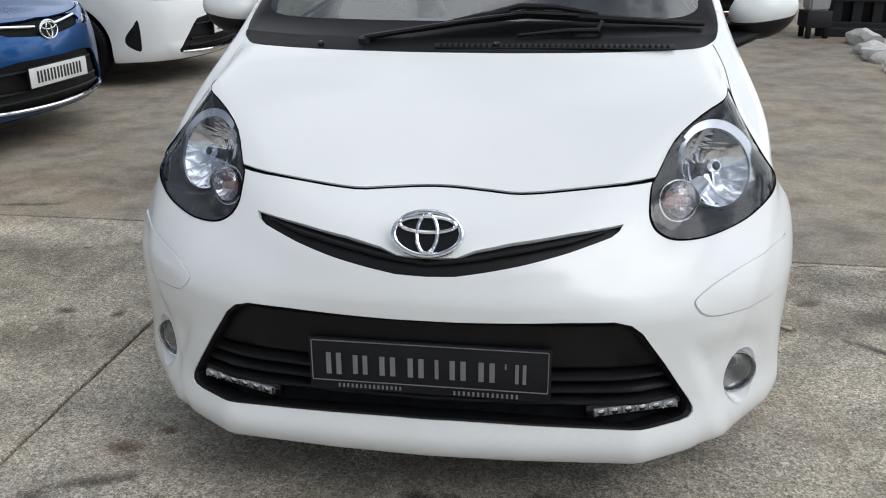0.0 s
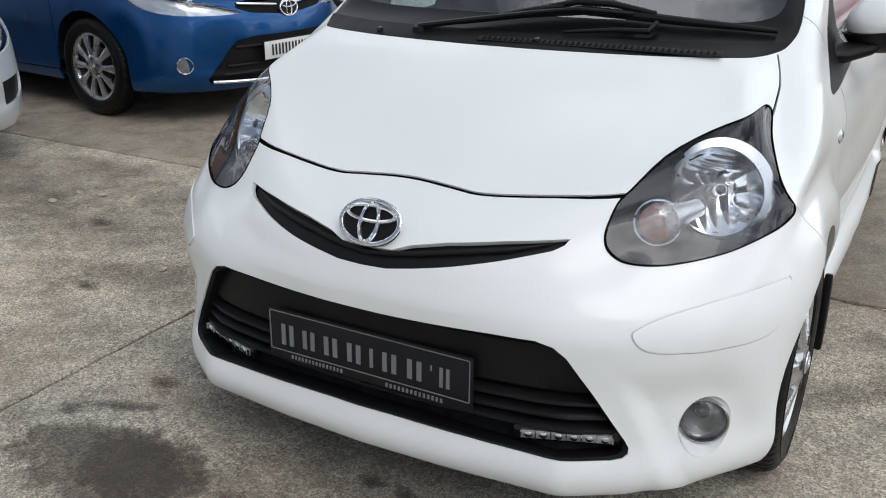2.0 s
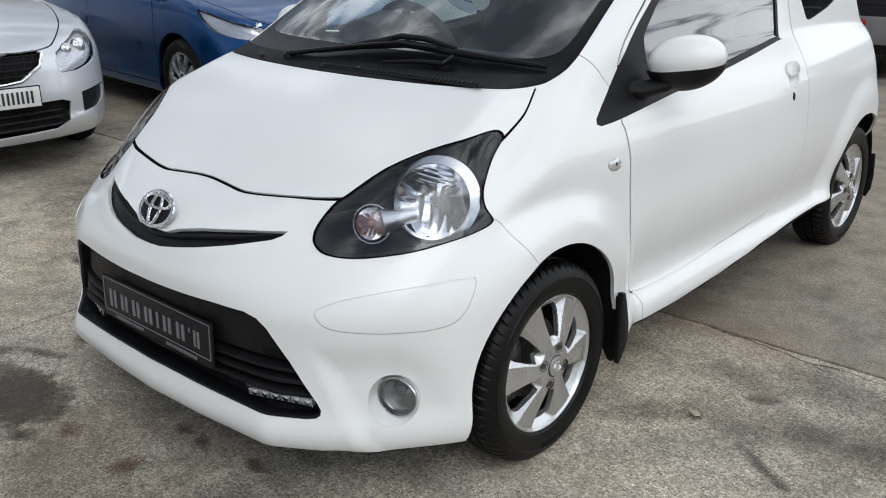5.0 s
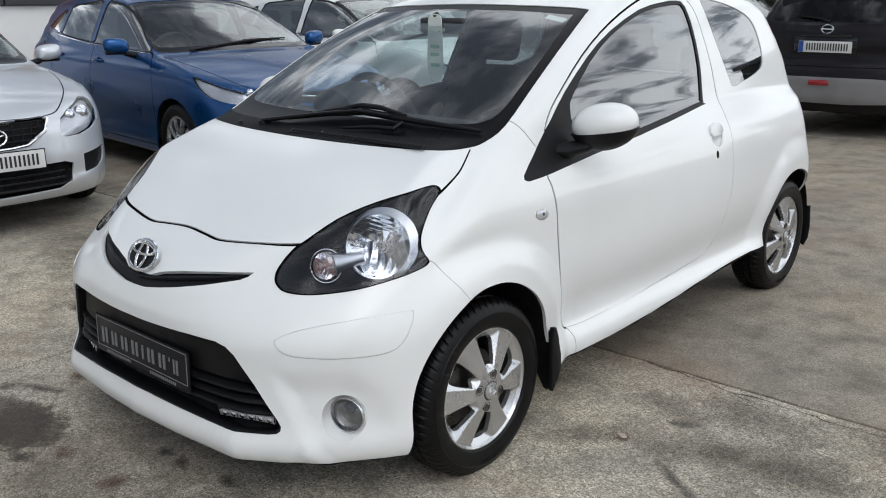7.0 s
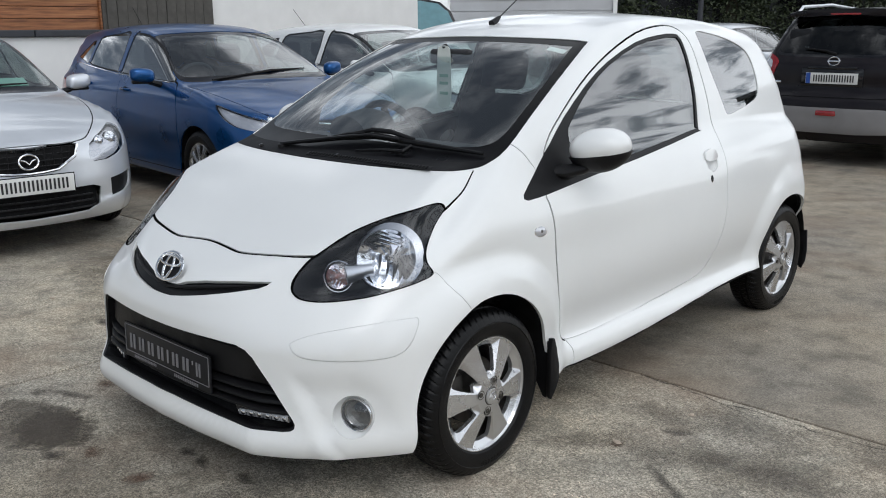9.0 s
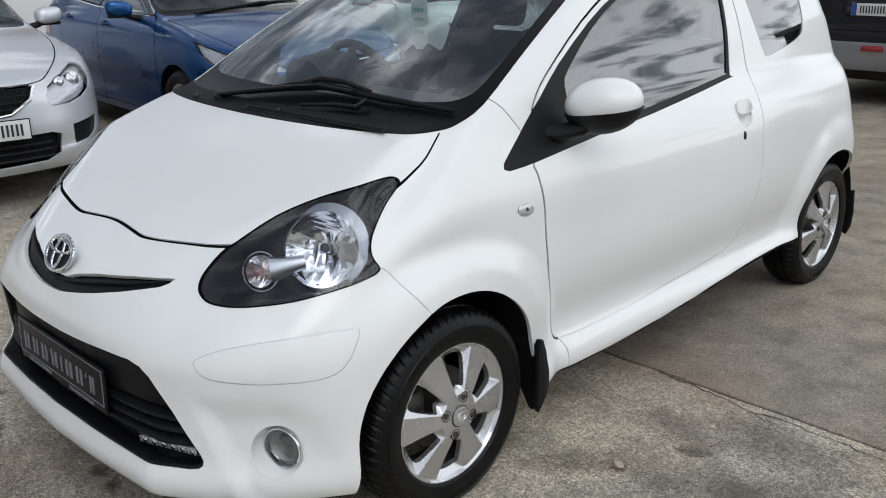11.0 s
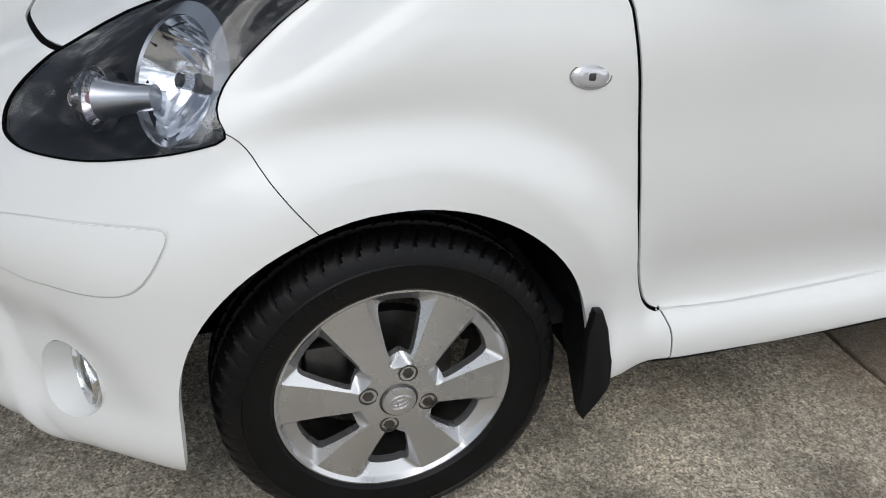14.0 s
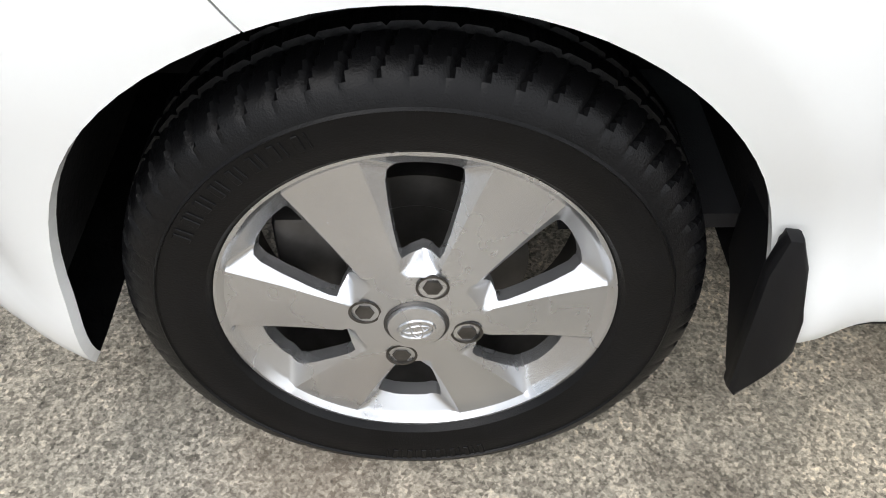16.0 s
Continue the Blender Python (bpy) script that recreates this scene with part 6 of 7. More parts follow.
    for sx in (1, -1):
        part("chrome_strip", tube([(x * sx, skin_y(F, x, .69 + .09 * x) - .002, .684 + .09 * x) for x in np.linspace(.08, .36, 14)], .008, 8), CHROME, up)
        if not sharp_fog:
            vent = part("fog_lamp", lathe([(.044, .006), (.048, .010), (.052, .004), (.05, -.01)], 32), CHROME, car, m=turn_to((.70 * sx, skin_y(F, .70, .37) - .002, .37), (.55 * sx, -.8, 0)))
            part("lens", lathe([(0, .006), (.044, .002), (.044, -.02)], 24), FOG_BOWL, vent, m=turn_to((.70 * sx, skin_y(F, .70, .37) - .002, .37), (.55 * sx, -.8, 0)))
        wing_mirror(car, paint, (.955, .72, 1.045), sx)
    if sharp_fog:
        panel(s, "vent", "bumper_vent", PLASTIC, car, both=True, push=.014, flange=0)
    lens = panel(s, "lamp", "headlamp", LENS, car, both=True, push=.001, flange=0)
    panel(s, "lamp", "lamp_bowl", LAMP_CLEAR, lens, both=True, push=.03, flange=.03)
    for sx, ob in zip((1, -1), lens):
        part("projector", lathe([(0, .02), (.025, .015), (.035, 0), (.04, -.03)], 24), CHROME, ob, m=turn_to((.60 * sx, skin_y(F, .60, .735) + .032, .735), (.3 * sx, -.9, .1)))
    badge(car, "front_badge", .075, .052, place((0, skin_y(F, 0, .67) - .012, .67), (0, -1, .12)))
    number_plate(car, place((0, skin_y(F, 0, .45) - .012, .425), (0, -1, 0)), count=7, band=False)
    handles(car, F, paint, ((1.38, .89), (2.27, .915)))
    belt = [(y, 1.0 + .04 * (y - .5) / 1.1 if y < 1.6 else 1.035 + .06 * (y - 1.6) / .9) for y in np.linspace(.5, 2.75, 30)]
    for sx in (1, -1):
        part("belt_strip", tube([((skin_x(F, y, z - .018) + .001) * sx, y, z - .018) for y, z in belt], .006, 6), CHROME, car)
    part("wiper", tube([(-.5, .36, skin_z(F, .5, .36) + .01), (.1, .42, skin_z(F, .1, .42) + .012), (.5, .50, skin_z(F, .5, .5) + .008)], [.008, .012, .006], 6), PLASTIC, car)
    part("aerial", tube([(0, 2.75, skin_z(F, 0, 2.75)), (0, 3.0, skin_z(F, 0, 2.75) + .22)], .003, 6), PLASTIC, car)
    cabin_fittings(car, .62, .97, .8)
    panel(s, None, "headlining", DASH, car, centre=True, push=.035, flange=0)
    plain_wheels(car, .316, .215, 2.6, .845)
    return car


blue = family_hatch(BLUE, "metallic blue five-door hatchback with chrome grille strip")
blue.matrix_basis = pose(-3.72, 6.68, 0, 0, 0, 84.5) @ Matrix.Diagonal((1, 1.04, 1, 1))
white = family_hatch(WHITE, "white five-door hatchback parked beside the blue one", True)
white.matrix_basis = pose(-3.66, 9.06, 0, 0, 0, 89) @ Matrix.Diagonal((1, 1.04, 1, 1))
white["group"] = "cars parked in a row"

SALOON = Shape(
    nose=curve((.15, -.76), (.24, -.855), (.34, -.885), (.46, -.89), (.56, -.88), (.66, -.86), (.74, -.80), (.82, -.70), (1.0, -.4)),
    plan=curve((-.2, .012), (0, 0), (.3, .03), (.5, .09), (.62, .155), (.72, .25), (.79, .37), (.84, .52), (.88, .72)),
    bonnet=curve((-1.0, .63), (-.82, .71), (-.6, .79), (-.2, .88), (.2, .945), (.5, .975), (1, .985), (3.0, 1.0), (3.6, .98)), crown=0.06,
    width=curve((-.9, .84), (0, .865), (1.3, .86), (2.6, .87), (3.5, .80)),
    side=curve((.12, -.07), (.25, -.025), (.4, -.022), (.6, 0), (.72, -.004), (.84, -.026), (.94, -.075), (1.06, -.16)),
    screen=curve((-.2, .66), (.35, .95), (.8, 1.185), (1.15, 1.36), (1.45, 1.48)),
    roof=curve((.8, 1.29), (1.2, 1.405), (1.6, 1.455), (2.0, 1.455), (2.4, 1.39), (2.8, 1.25), (3.2, 1.06)),
    cabin=curve((.1, .6), (.6, .76), (.82, .82), (.92, .795), (1.08, .735), (1.28, .645), (1.4, .57), (1.5, .5)),
    tail=curve((.2, 3.5), (.4, 3.58), (.6, 3.6), (.8, 3.58), (1.0, 3.5), (1.2, 3.4)),
    tail_plan=curve((-.2, .01), (0, 0), (.4, .03), (.65, .1), (.78, .2), (.86, .4)), low=.19, r=.05, rc=.06, fuse=.04)


def saloon():
    F = SALOON
    car = tagged(new("saloon_car"), "silver four-door saloon with black grille and pale plate", "car", group="cars parked in a row")
    s = Skin(F, *skin(F, -.35, 3.1, .56, 84, .032, 36))
    s.cut("gap", "top", ribbon(rounded([(-.05, -.80), (.2, -.795), (.36, -.76), (.46, -.68), (.60, -.42), (.70, -.1), (.745, .2), (.755, .35)], 3, False), .008), lambda c: c.z > .6)
    for line in ([(.40, .24), (.37, .6), (.38, .8), (.46, .93)], [(1.56, .24), (1.57, .6), (1.6, 1.0)]):
        s.cut("gap", "side", ribbon(rounded(line, 3, False), .008))
    s.cut("lamp", "corner", [(-.295, .60), (-.29, .645), (-.25, .69), (-.15, .73), (0, .768), (.11, .79), (.15, .787), (.165, .76), (.15, .705), (.08, .648), (-.04, .605), (-.16, .580), (-.27, .578)], lambda c: c.y < .1)
    s.cut("grille", "front", [(-.05, .70), (0, .70), (.3, .715), (.34, .70), (.30, .63), (.18, .56), (0, .545), (-.05, .545)], lambda c: c.y < -.3)
    s.cut("mouth", "front", [(-.05, .43), (0, .43), (.4, .43), (.46, .41), (.44, .30), (.36, .26), (0, .25), (-.05, .25)], lambda c: c.y < -.3)
    s.cut("vent", "corner", [(-.17, .452), (-.02, .468), (.07, .476), (.10, .466), (.088, .415), (.05, .372), (-.02, .35), (-.165, .335)], lambda c: c.y < .1)
    glass = rounded([(0, .965), (.4, .962), (.66, .955), (.725, .97), (.725, 1.02), (.66, 1.17), (.60, 1.30), (.57, 1.345), (.4, 1.37), (0, 1.385)], 3, False)
    s.cut("band", "front", [(-.05, 1.385), (-.05, .965)] + glass, lambda c: c.y < 1.6 and c.z > .9)
    s.cut("screen", "front", [(-.05, 1.36), (-.05, 1.005)] + [(u * .955, 1.005 + (v - .965) * .84) for u, v in glass], lambda c: c.y < 1.6 and c.z > .9, over="band")
    s.cut("rear_glass", "rear", [(.05, 1.38), (-.5, 1.33), (-.6, 1.08), (.05, 1.06)], lambda c: c.y > 2.2 and c.z > 1.03)
    windows = (("front_glass", rounded([(.56, .965), (.85, 1.14), (1.1, 1.28), (1.35, 1.365), (1.58, 1.385), (1.6, 1.02), (.8, .97)], 2)),
               ("rear_glass_side", rounded([(1.68, 1.385), (2.0, 1.375), (2.3, 1.30), (2.62, 1.12), (2.6, 1.07), (1.68, 1.03)], 2)))
    body_common(s, car, F, 2.64, .355, .315, .86, windows)
    s.seed(bonnet=(.2, -.4, .84), bumper=(.6, -.7, .54), front_door=(.86, 1.0, .6))
    panel(s, None, "body_shell", SILVER, car, centre=True)
    panel(s, "bonnet", "bonnet", SILVER, car, centre=True)
    panel(s, "bumper", "front_bumper", SILVER, car, centre=True)
    panel(s, "front_door", "front_door", SILVER, car, both=True)
    panel(s, "gap", "shut_line_seal", LINER, car, centre=True, push=.005, flange=0)
    panel(s, "band", "screen_border", GLOSS, car, centre=True, push=.003, flange=0)
    panel(s, "screen", "windscreen", SCREEN, car, centre=True, push=.003, flange=0)
    panel(s, "rear_glass", "rear_window", DARK_GLASS, car, centre=True, push=.003, flange=0)
    up = panel(s, "grille", "grille", LINER, car, centre=True, push=.03, flange=0)[0]
    rail = [(x, skin_y(F, abs(x), float(z)) - .004, float(z)) for x, z in [(-.34, .70), (-.30, .63), (-.18, .56), (-.09, .55), (0, .547), (.09, .55), (.18, .56), (.30, .63), (.34, .70)]]
    part("grille_frame", tube(rail, .010, 8), CHROME, up)
    for i in range(-5, 6):
        x = i * .055
        zt, zb = .70, .56 + max(0, abs(x) - .18) * .55
        part("mesh_bar", tube([(x, skin_y(F, abs(x), (zt + zb) / 2) + .016, z) for z in (zb, zt)], .004, 6), PLASTIC, up)
    for z in (.585, .62, .655, .69):
        w = .2 + (z - .56) * .9
        part("mesh_bar", tube([(x, skin_y(F, abs(x), z) + .016, z) for x in np.linspace(-w, w, 9)], .004, 6), PLASTIC, up)
    low = panel(s, "mouth", "lower_grille", LINER, car, centre=True, push=.04, flange=0)[0]
    for z in (.29, .33, .37):
        part("slat", tube([(x, skin_y(F, abs(x), z) + .02, z) for x in np.linspace(-.40, .40, 15)], .007, 6), PLASTIC, low)
    panel(s, "vent", "fog_recess", PLASTIC, car, both=True, push=.015, flange=.015)
    m = place((0, skin_y(F, 0, .62) - .016, .622), (0, -1, .15))
    part("front_badge", hoop(.058, .046, .007, 48, 8), CHROME, car, m=m)
    part("badge_wing", tube([(-.045, 0, .014), (-.02, -.004, .006), (0, -.006, -.016), (.02, -.004, .006), (.045, 0, .014)], [.005, .006, .005, .006, .005], 8), CHROME, car, m=m)
    lens = panel(s, "lamp", "headlamp", LENS, car, both=True, push=.001, flange=0)
    panel(s, "lamp", "lamp_bowl", LAMP_CLEAR, lens, both=True, push=.035, flange=.035)
    for sx, ob in zip((1, -1), lens):
        for x, z, r in ((.62, .70, .046), (.52, .695, .036)):
            part("projector", lathe([(0, .018), (r * .6, .012), (r * .85, 0), (r, -.002), (r, -.03)], 24), CHROME, ob, m=turn_to((x * sx, skin_y(F, x, z) + .04, z), (.3 * sx, -.9, .1)))
        wing_mirror(car, SILVER, (.955, .74, 1.01), sx)
    number_plate(car, place((0, skin_y(F, 0, .47) - .014, .475), (0, -1, .02)), count=8)
    part("washer_jet", box(.03, .02, .012, (-.25, .16, skin_z(F, .25, .16) + .004), .004), PLASTIC, car)
    part("wiper", tube([(-.5, .40, skin_z(F, .5, .40) + .01), (.1, .46, skin_z(F, .1, .46) + .012), (.5, .54, skin_z(F, .5, .54) + .008)], [.008, .012, .006], 6), PLASTIC, car)
    part("price_card", box(.20, .13, .004, (0, 0, 0)), GREEN_CARD, car, "pale green card on the dashboard", m=Matrix.Translation((.42, .62, 1.03)) @ Matrix.Rotation(radians(25), 4, "X"), smooth=0)
    part("aerial", tube([(.3, 2.3, skin_z(F, .3, 2.3)), (.3, 2.6, skin_z(F, .3, 2.3) + .25)], .003, 6), PLASTIC, car)
    handles(car, F, SILVER, ((1.42, .86), (2.3, .88)))
    cabin_fittings(car, .64, .95, .8)
    panel(s, None, "headlining", DASH, car, centre=True, push=.035, flange=0)
    plain_wheels(car, .316, .205, 2.64, .84)
    return car


silver = saloon()
silver.matrix_basis = pose(-4.06, 4.31, 0, 0, 0, 84.5) @ Matrix.Diagonal((1, 1.08, 1, 1))

TALL = Shape(
    nose=curve((.15, -.75), (.3, -.86), (.5, -.88), (.7, -.87), (.85, -.8), (1.0, -.6)),
    plan=curve((-.2, .012), (0, 0), (.3, .03), (.5, .09), (.62, .155), (.72, .25), (.79, .37), (.84, .52), (.89, .72)),
    bonnet=curve((-1.0, .8), (-.8, .87), (-.4, .97), (.0, 1.03), (.4, 1.08), (1, 1.08), (2.5, 1.08), (3.7, 1.05)), crown=0.05,
    width=curve((-.9, .86), (0, .885), (1.3, .88), (2.7, .885), (3.6, .85)),
    side=curve((.15, -.07), (.3, -.02), (.5, -.01), (.7, 0), (.85, -.006), (.98, -.03), (1.08, -.08), (1.2, -.16)),
    screen=curve((-.2, .8), (.35, 1.07), (.8, 1.30), (1.15, 1.48), (1.45, 1.6)),
    roof=curve((.8, 1.42), (1.2, 1.53), (1.6, 1.59), (2.2, 1.605), (2.8, 1.59), (3.3, 1.56), (3.7, 1.52)),
    cabin=curve((.1, .7), (.7, .82), (.95, .86), (1.08, .815), (1.25, .745), (1.45, .66), (1.55, .60), (1.65, .5)),
    taper=curve((.3, -.005), (1, 0), (2.4, 0), (3.0, -.03), (3.6, -.07)),
    tail=curve((.2, 3.5), (.35, 3.63), (.5, 3.67), (.66, 3.67), (.76, 3.61), (.9, 3.60), (1.05, 3.58), (1.2, 3.5), (1.4, 3.37), (1.55, 3.25)),
    tail_plan=curve((-.2, .008), (0, 0), (.4, .02), (.65, .075), (.78, .16), (.87, .34)), low=.24, r=.05, rc=.05, fuse=.04)


def tall_car():
    F = TALL
    car = tagged(new("suv_car"), "black seven-seat crossover seen from behind, silver lower bumper", "car")
    s = Skin(F, *skin(F, -.35, 3.15, .66, 84, .034, 40, 2.4))
    s.cut("silver", "rear", rounded([(0, .60), (-.5, .60), (-.66, .59), (-.74, .42), (-.70, .36), (-.3, .34), (0, .34)], 1, False) + [(.05, .34), (.05, .60)], lambda c: c.y > 2.9)
    s.cut("gap", "rear", ribbon([(.05, .70), (-.3, .70), (-.62, .70), (-.70, .78), (-.70, .95)], .010), lambda c: c.y > 2.9)
    s.cut("band", "rear", rounded([(.05, 1.50), (-.3, 1.495), (-.5, 1.47), (-.56, 1.42), (-.66, 1.16), (-.64, 1.115), (-.4, 1.10), (.05, 1.095)], 1, False), lambda c: c.y > 2.8)
    s.cut("rear_glass", "rear", [(.05, 1.475), (-.3, 1.47), (-.49, 1.445), (-.535, 1.40), (-.625, 1.17), (-.60, 1.14), (-.4, 1.128), (.05, 1.122)], lambda c: c.y > 2.8, over="band")
    s.cut("tail_lamp", "rear", rounded([(-.60, 1.06), (-.72, 1.13), (-.84, 1.16), (-.90, 1.10), (-.90, .93), (-.78, .88), (-.66, .89), (-.62, .96)], 3), lambda c: c.y > 2.5)
    s.cut("lamp_window", "rear", rounded([(-.665, 1.04), (-.73, 1.085), (-.78, 1.06), (-.80, .97), (-.74, .93), (-.68, .95)], 3), lambda c: c.y > 2.5, over="tail_lamp")
    windows = (("front_glass", rounded([(.56, 1.08), (.85, 1.24), (1.1, 1.38), (1.35, 1.47), (1.58, 1.50), (1.6, 1.12), (.8, 1.08)], 2)),
               ("rear_glass_side", rounded([(1.68, 1.50), (2.1, 1.50), (2.45, 1.48), (2.5, 1.16), (1.68, 1.12)], 2)),
               ("quarter_glass", rounded([(2.6, 1.475), (2.9, 1.45), (3.1, 1.30), (3.08, 1.22), (2.62, 1.18)], 2)))
    body_common(s, car, F, 2.765, .38, .34, .87, windows)
    glass = [(-.05, 1.46), (-.05, 1.11), (.6, 1.10), (.70, 1.14), (.60, 1.40), (.5, 1.45)]
    s.cut("screen", "front", glass, lambda c: c.y < 1.6 and c.z > 1)
    panel(s, None, "body_shell", BLACK_PAINT, car, centre=True)
    panel(s, "silver", "bumper_insert", DULL_SILVER, car, centre=True, push=-.004, flange=.012, label="silver lower bumper insert")
    panel(s, "gap", "shut_line_seal", LINER, car, centre=True, push=.004, flange=0)
    panel(s, "band", "glass_border", GLOSS, car, centre=True, push=.002, flange=0)
    panel(s, "rear_glass", "rear_window", DARK_GLASS, car, centre=True, push=.003, flange=0)
    panel(s, "screen", "windscreen", SCREEN, car, centre=True, push=.003, flange=0)
    lamps = panel(s, "tail_lamp", "tail_lamp", LAMP_RED, car, both=True, push=-.006, flange=.014, label="red tail lamp with clear window")
    panel(s, "lamp_window", "clear_window", LAMP_CLEAR, lamps, both=True, push=-.007, flange=.01)

    def rear_y(x, z):
        ys = np.linspace(4.2, 2.4, 500)
        v = F(np.stack([0 * ys + x, ys, 0 * ys + z], -1))
        return float(ys[int(np.argmax(v < 0))])
    number_plate(car, place((0, rear_y(0, .89) + .012, .89), (0, 1, 0)))
    part("plate_recess", box(.62, .03, .18, (0, rear_y(0, .90) - .008, .90), .008), GLOSS, car)
    part("rear_fog_lamp", box(.20, .03, .055, (0, rear_y(0, .545) + .004, .545), .01), LAMP_RED, car, "red rear fog lamp in the bumper")
    part("rear_badge", hoop(.055, .042, .008, 40, 8), CHROME, car, m=place((0, rear_y(0, 1.06) + .008, 1.06), (0, 1, .1)))
    part("badge_bar", box(.13, .010, .018, bevel=.003), CHROME, car, m=place((0, rear_y(0, 1.06) + .010, 1.06), (0, 1, .1)))
    part("tailgate_handle", box(.5, .03, .03, (0, rear_y(0, .99) + .006, .995), .008), GLOSS, car)
    part("model_bar", box(.15, .006, .024, bevel=.002), CHROME, car, m=place((.60, rear_y(.60, .84) + .004, .84), (.15, 1, 0)))
    wy = rear_y(.1, 1.17)
    part("rear_wiper", tube([(0, wy + .02, 1.125), (.1, wy + .028, 1.16), (.33, rear_y(.33, 1.18) + .02, 1.185)], [.018, .012, .006], 8), PLASTIC, car)
    spoil = part("roof_spoiler", prism(rounded([(-.55, -.03), (-.5, .03), (0, .05), (.5, .03), (.55, -.03), (0, -.015)], 3), .22, .012), BLACK_PAINT, car, m=Matrix.Translation((0, 3.17, 1.53)))
    part("stop_lamp", box(.30, .02, .02, (0, 3.385, 1.525), .005), LAMP_RED, spoil)
    for sx in (1, -1):
        x = .60 * sx
        part("roof_rail", tube([(x, 1.3, 1.55), (x, 1.42, 1.605), (x, 2.2, 1.64), (x, 3.0, 1.61), (x * .97, 3.15, 1.545)], [.016, .018, .018, .018, .016], 10), SILVER, car, "silver roof rail")
        wing_mirror(car, BLACK_PAINT, (.97, .74, 1.13), sx)
        part("rear_valance", box(.3, .06, .05, (.45 * sx, 3.5, .28), .02), PLASTIC, car)
    part("aerial", tube([(0, 3.1, 1.56), (0, 3.3, 1.80)], .004, 6), PLASTIC, car)
    cabin_fittings(car, .62, 1.08, .8, rows=3)
    panel(s, None, "headlining", DASH, car, centre=True, push=.035, flange=0)
    plain_wheels(car, .335, .215, 2.765, .86)
    return car


suv = tall_car()
suv.matrix_basis = pose(-.93, 11.4 + 3.6, 0, 0, 0, 180)


# walls, sheds, trees and clutter round the yard
RENDER = material("white_render", (0.75, 0.75, 0.74), 0.85, vary=0.10, scale=1.2, bump=0.5, grain=90)
COPING = material("dark_coping", (0.035, 0.038, 0.045), 0.6, vary=0.3, scale=5, bump=0.3)
CLAD = material("grey_cladding", (0.50, 0.51, 0.53), 0.5, vary=0.08, scale=1.5)
DARK_WOOD = material("weathered_wood", (0.085, 0.08, 0.072), 0.85, vary=0.45, scale=4, bump=0.6, grain=60)
STONE = material("pale_rubble", (0.58, 0.56, 0.53), 0.9, vary=0.25, scale=14, bump=0.7, grain=80)
BIN_GREY = material("bin_plastic", (0.38, 0.38, 0.37), 0.5, vary=0.15, scale=8)
BLACK_BOARD = material("black_boards", (0.012, 0.012, 0.013), 0.6, vary=0.4, scale=9, bump=0.3)
TRUNK = material("bark", (0.07, 0.055, 0.04), 0.9, vary=0.4, scale=12, bump=0.8, grain=60)
SIGN = material("teal_sheet", (0.10, 0.22, 0.25), 0.4, vary=0.15)


def timber():
    m, t, b = nodes_of("orange_timber")
    g = noise_of(t, 9, 5, 0.6, stretch=(1, 0.25, 3.5))
    info = t.nodes.new("ShaderNodeObjectInfo")
    col = ramp(t, g.outputs[0], (0.3, (0.13, 0.045, 0.018)), (0.5, (0.27, 0.105, 0.04)), (0.72, (0.40, 0.18, 0.075)))
    col = mix_rgb(t, "MULTIPLY", 0.5, col, ramp(t, info.outputs["Random"], (0.0, 0.7), (1.0, 1.25)))
    t.links.new(col, b.inputs["Base Color"])
    b.inputs["Roughness"].default_value = 0.55
    relief(t, b, g.outputs[0], 0.4)
    return m


def leaf_mat(name, dark, light):
    m, t, b = nodes_of(name)
    geo_in = t.nodes.new("ShaderNodeNewGeometry")
    t.links.new(ramp(t, geo_in.outputs["Random Per Island"], (0.0, dark), (1.0, light)), b.inputs["Base Color"])
    b.inputs["Roughness"].default_value = 0.6
    return m


TIMBER = timber()
LEAF = leaf_mat("dark_leaves", (0.012, 0.020, 0.009), (0.045, 0.06, 0.024))
rnd = random.Random(7)


def leaves(name, clumps, count, size, mat=None, parent=None):
    """Many small leaves scattered through uneven clumps (centre, radii)."""
    vs, fs = [], []
    total = sum(r[0] * r[1] * r[2] for _, r in clumps)
    for c, r in clumps:
        for _ in range(int(count * r[0] * r[1] * r[2] / total)):
            d = Vector((rnd.gauss(0, 1), rnd.gauss(0, 1), rnd.gauss(0, 1))).normalized()
            k = rnd.random() ** .4 * (1 + .35 * noise.noise(d * 2.3 + Vector(c)))
            p = Vector((c[0] + d.x * r[0] * k, c[1] + d.y * r[1] * k, max(.04, c[2] + d.z * r[2] * k)))
            a = Vector((rnd.gauss(0, 1), rnd.gauss(0, 1), rnd.gauss(0, .7))).normalized()
            b = a.cross(d + Vector((.01, .02, .3))).normalized()
            s = size * rnd.uniform(.6, 1.3)
            i = len(vs)
            vs += [tuple(p - a * s), tuple(p + b * s * .45), tuple(p + a * s), tuple(p - b * s * .45)]
            fs.append((i, i + 1, i + 2, i + 3))
    me = bpy.data.meshes.new(name)
    me.from_pydata(vs, [], fs)
    me.materials.append(mat or LEAF)
    ob = new(name, me)
    if parent:
        ob.parent = parent
    return ob


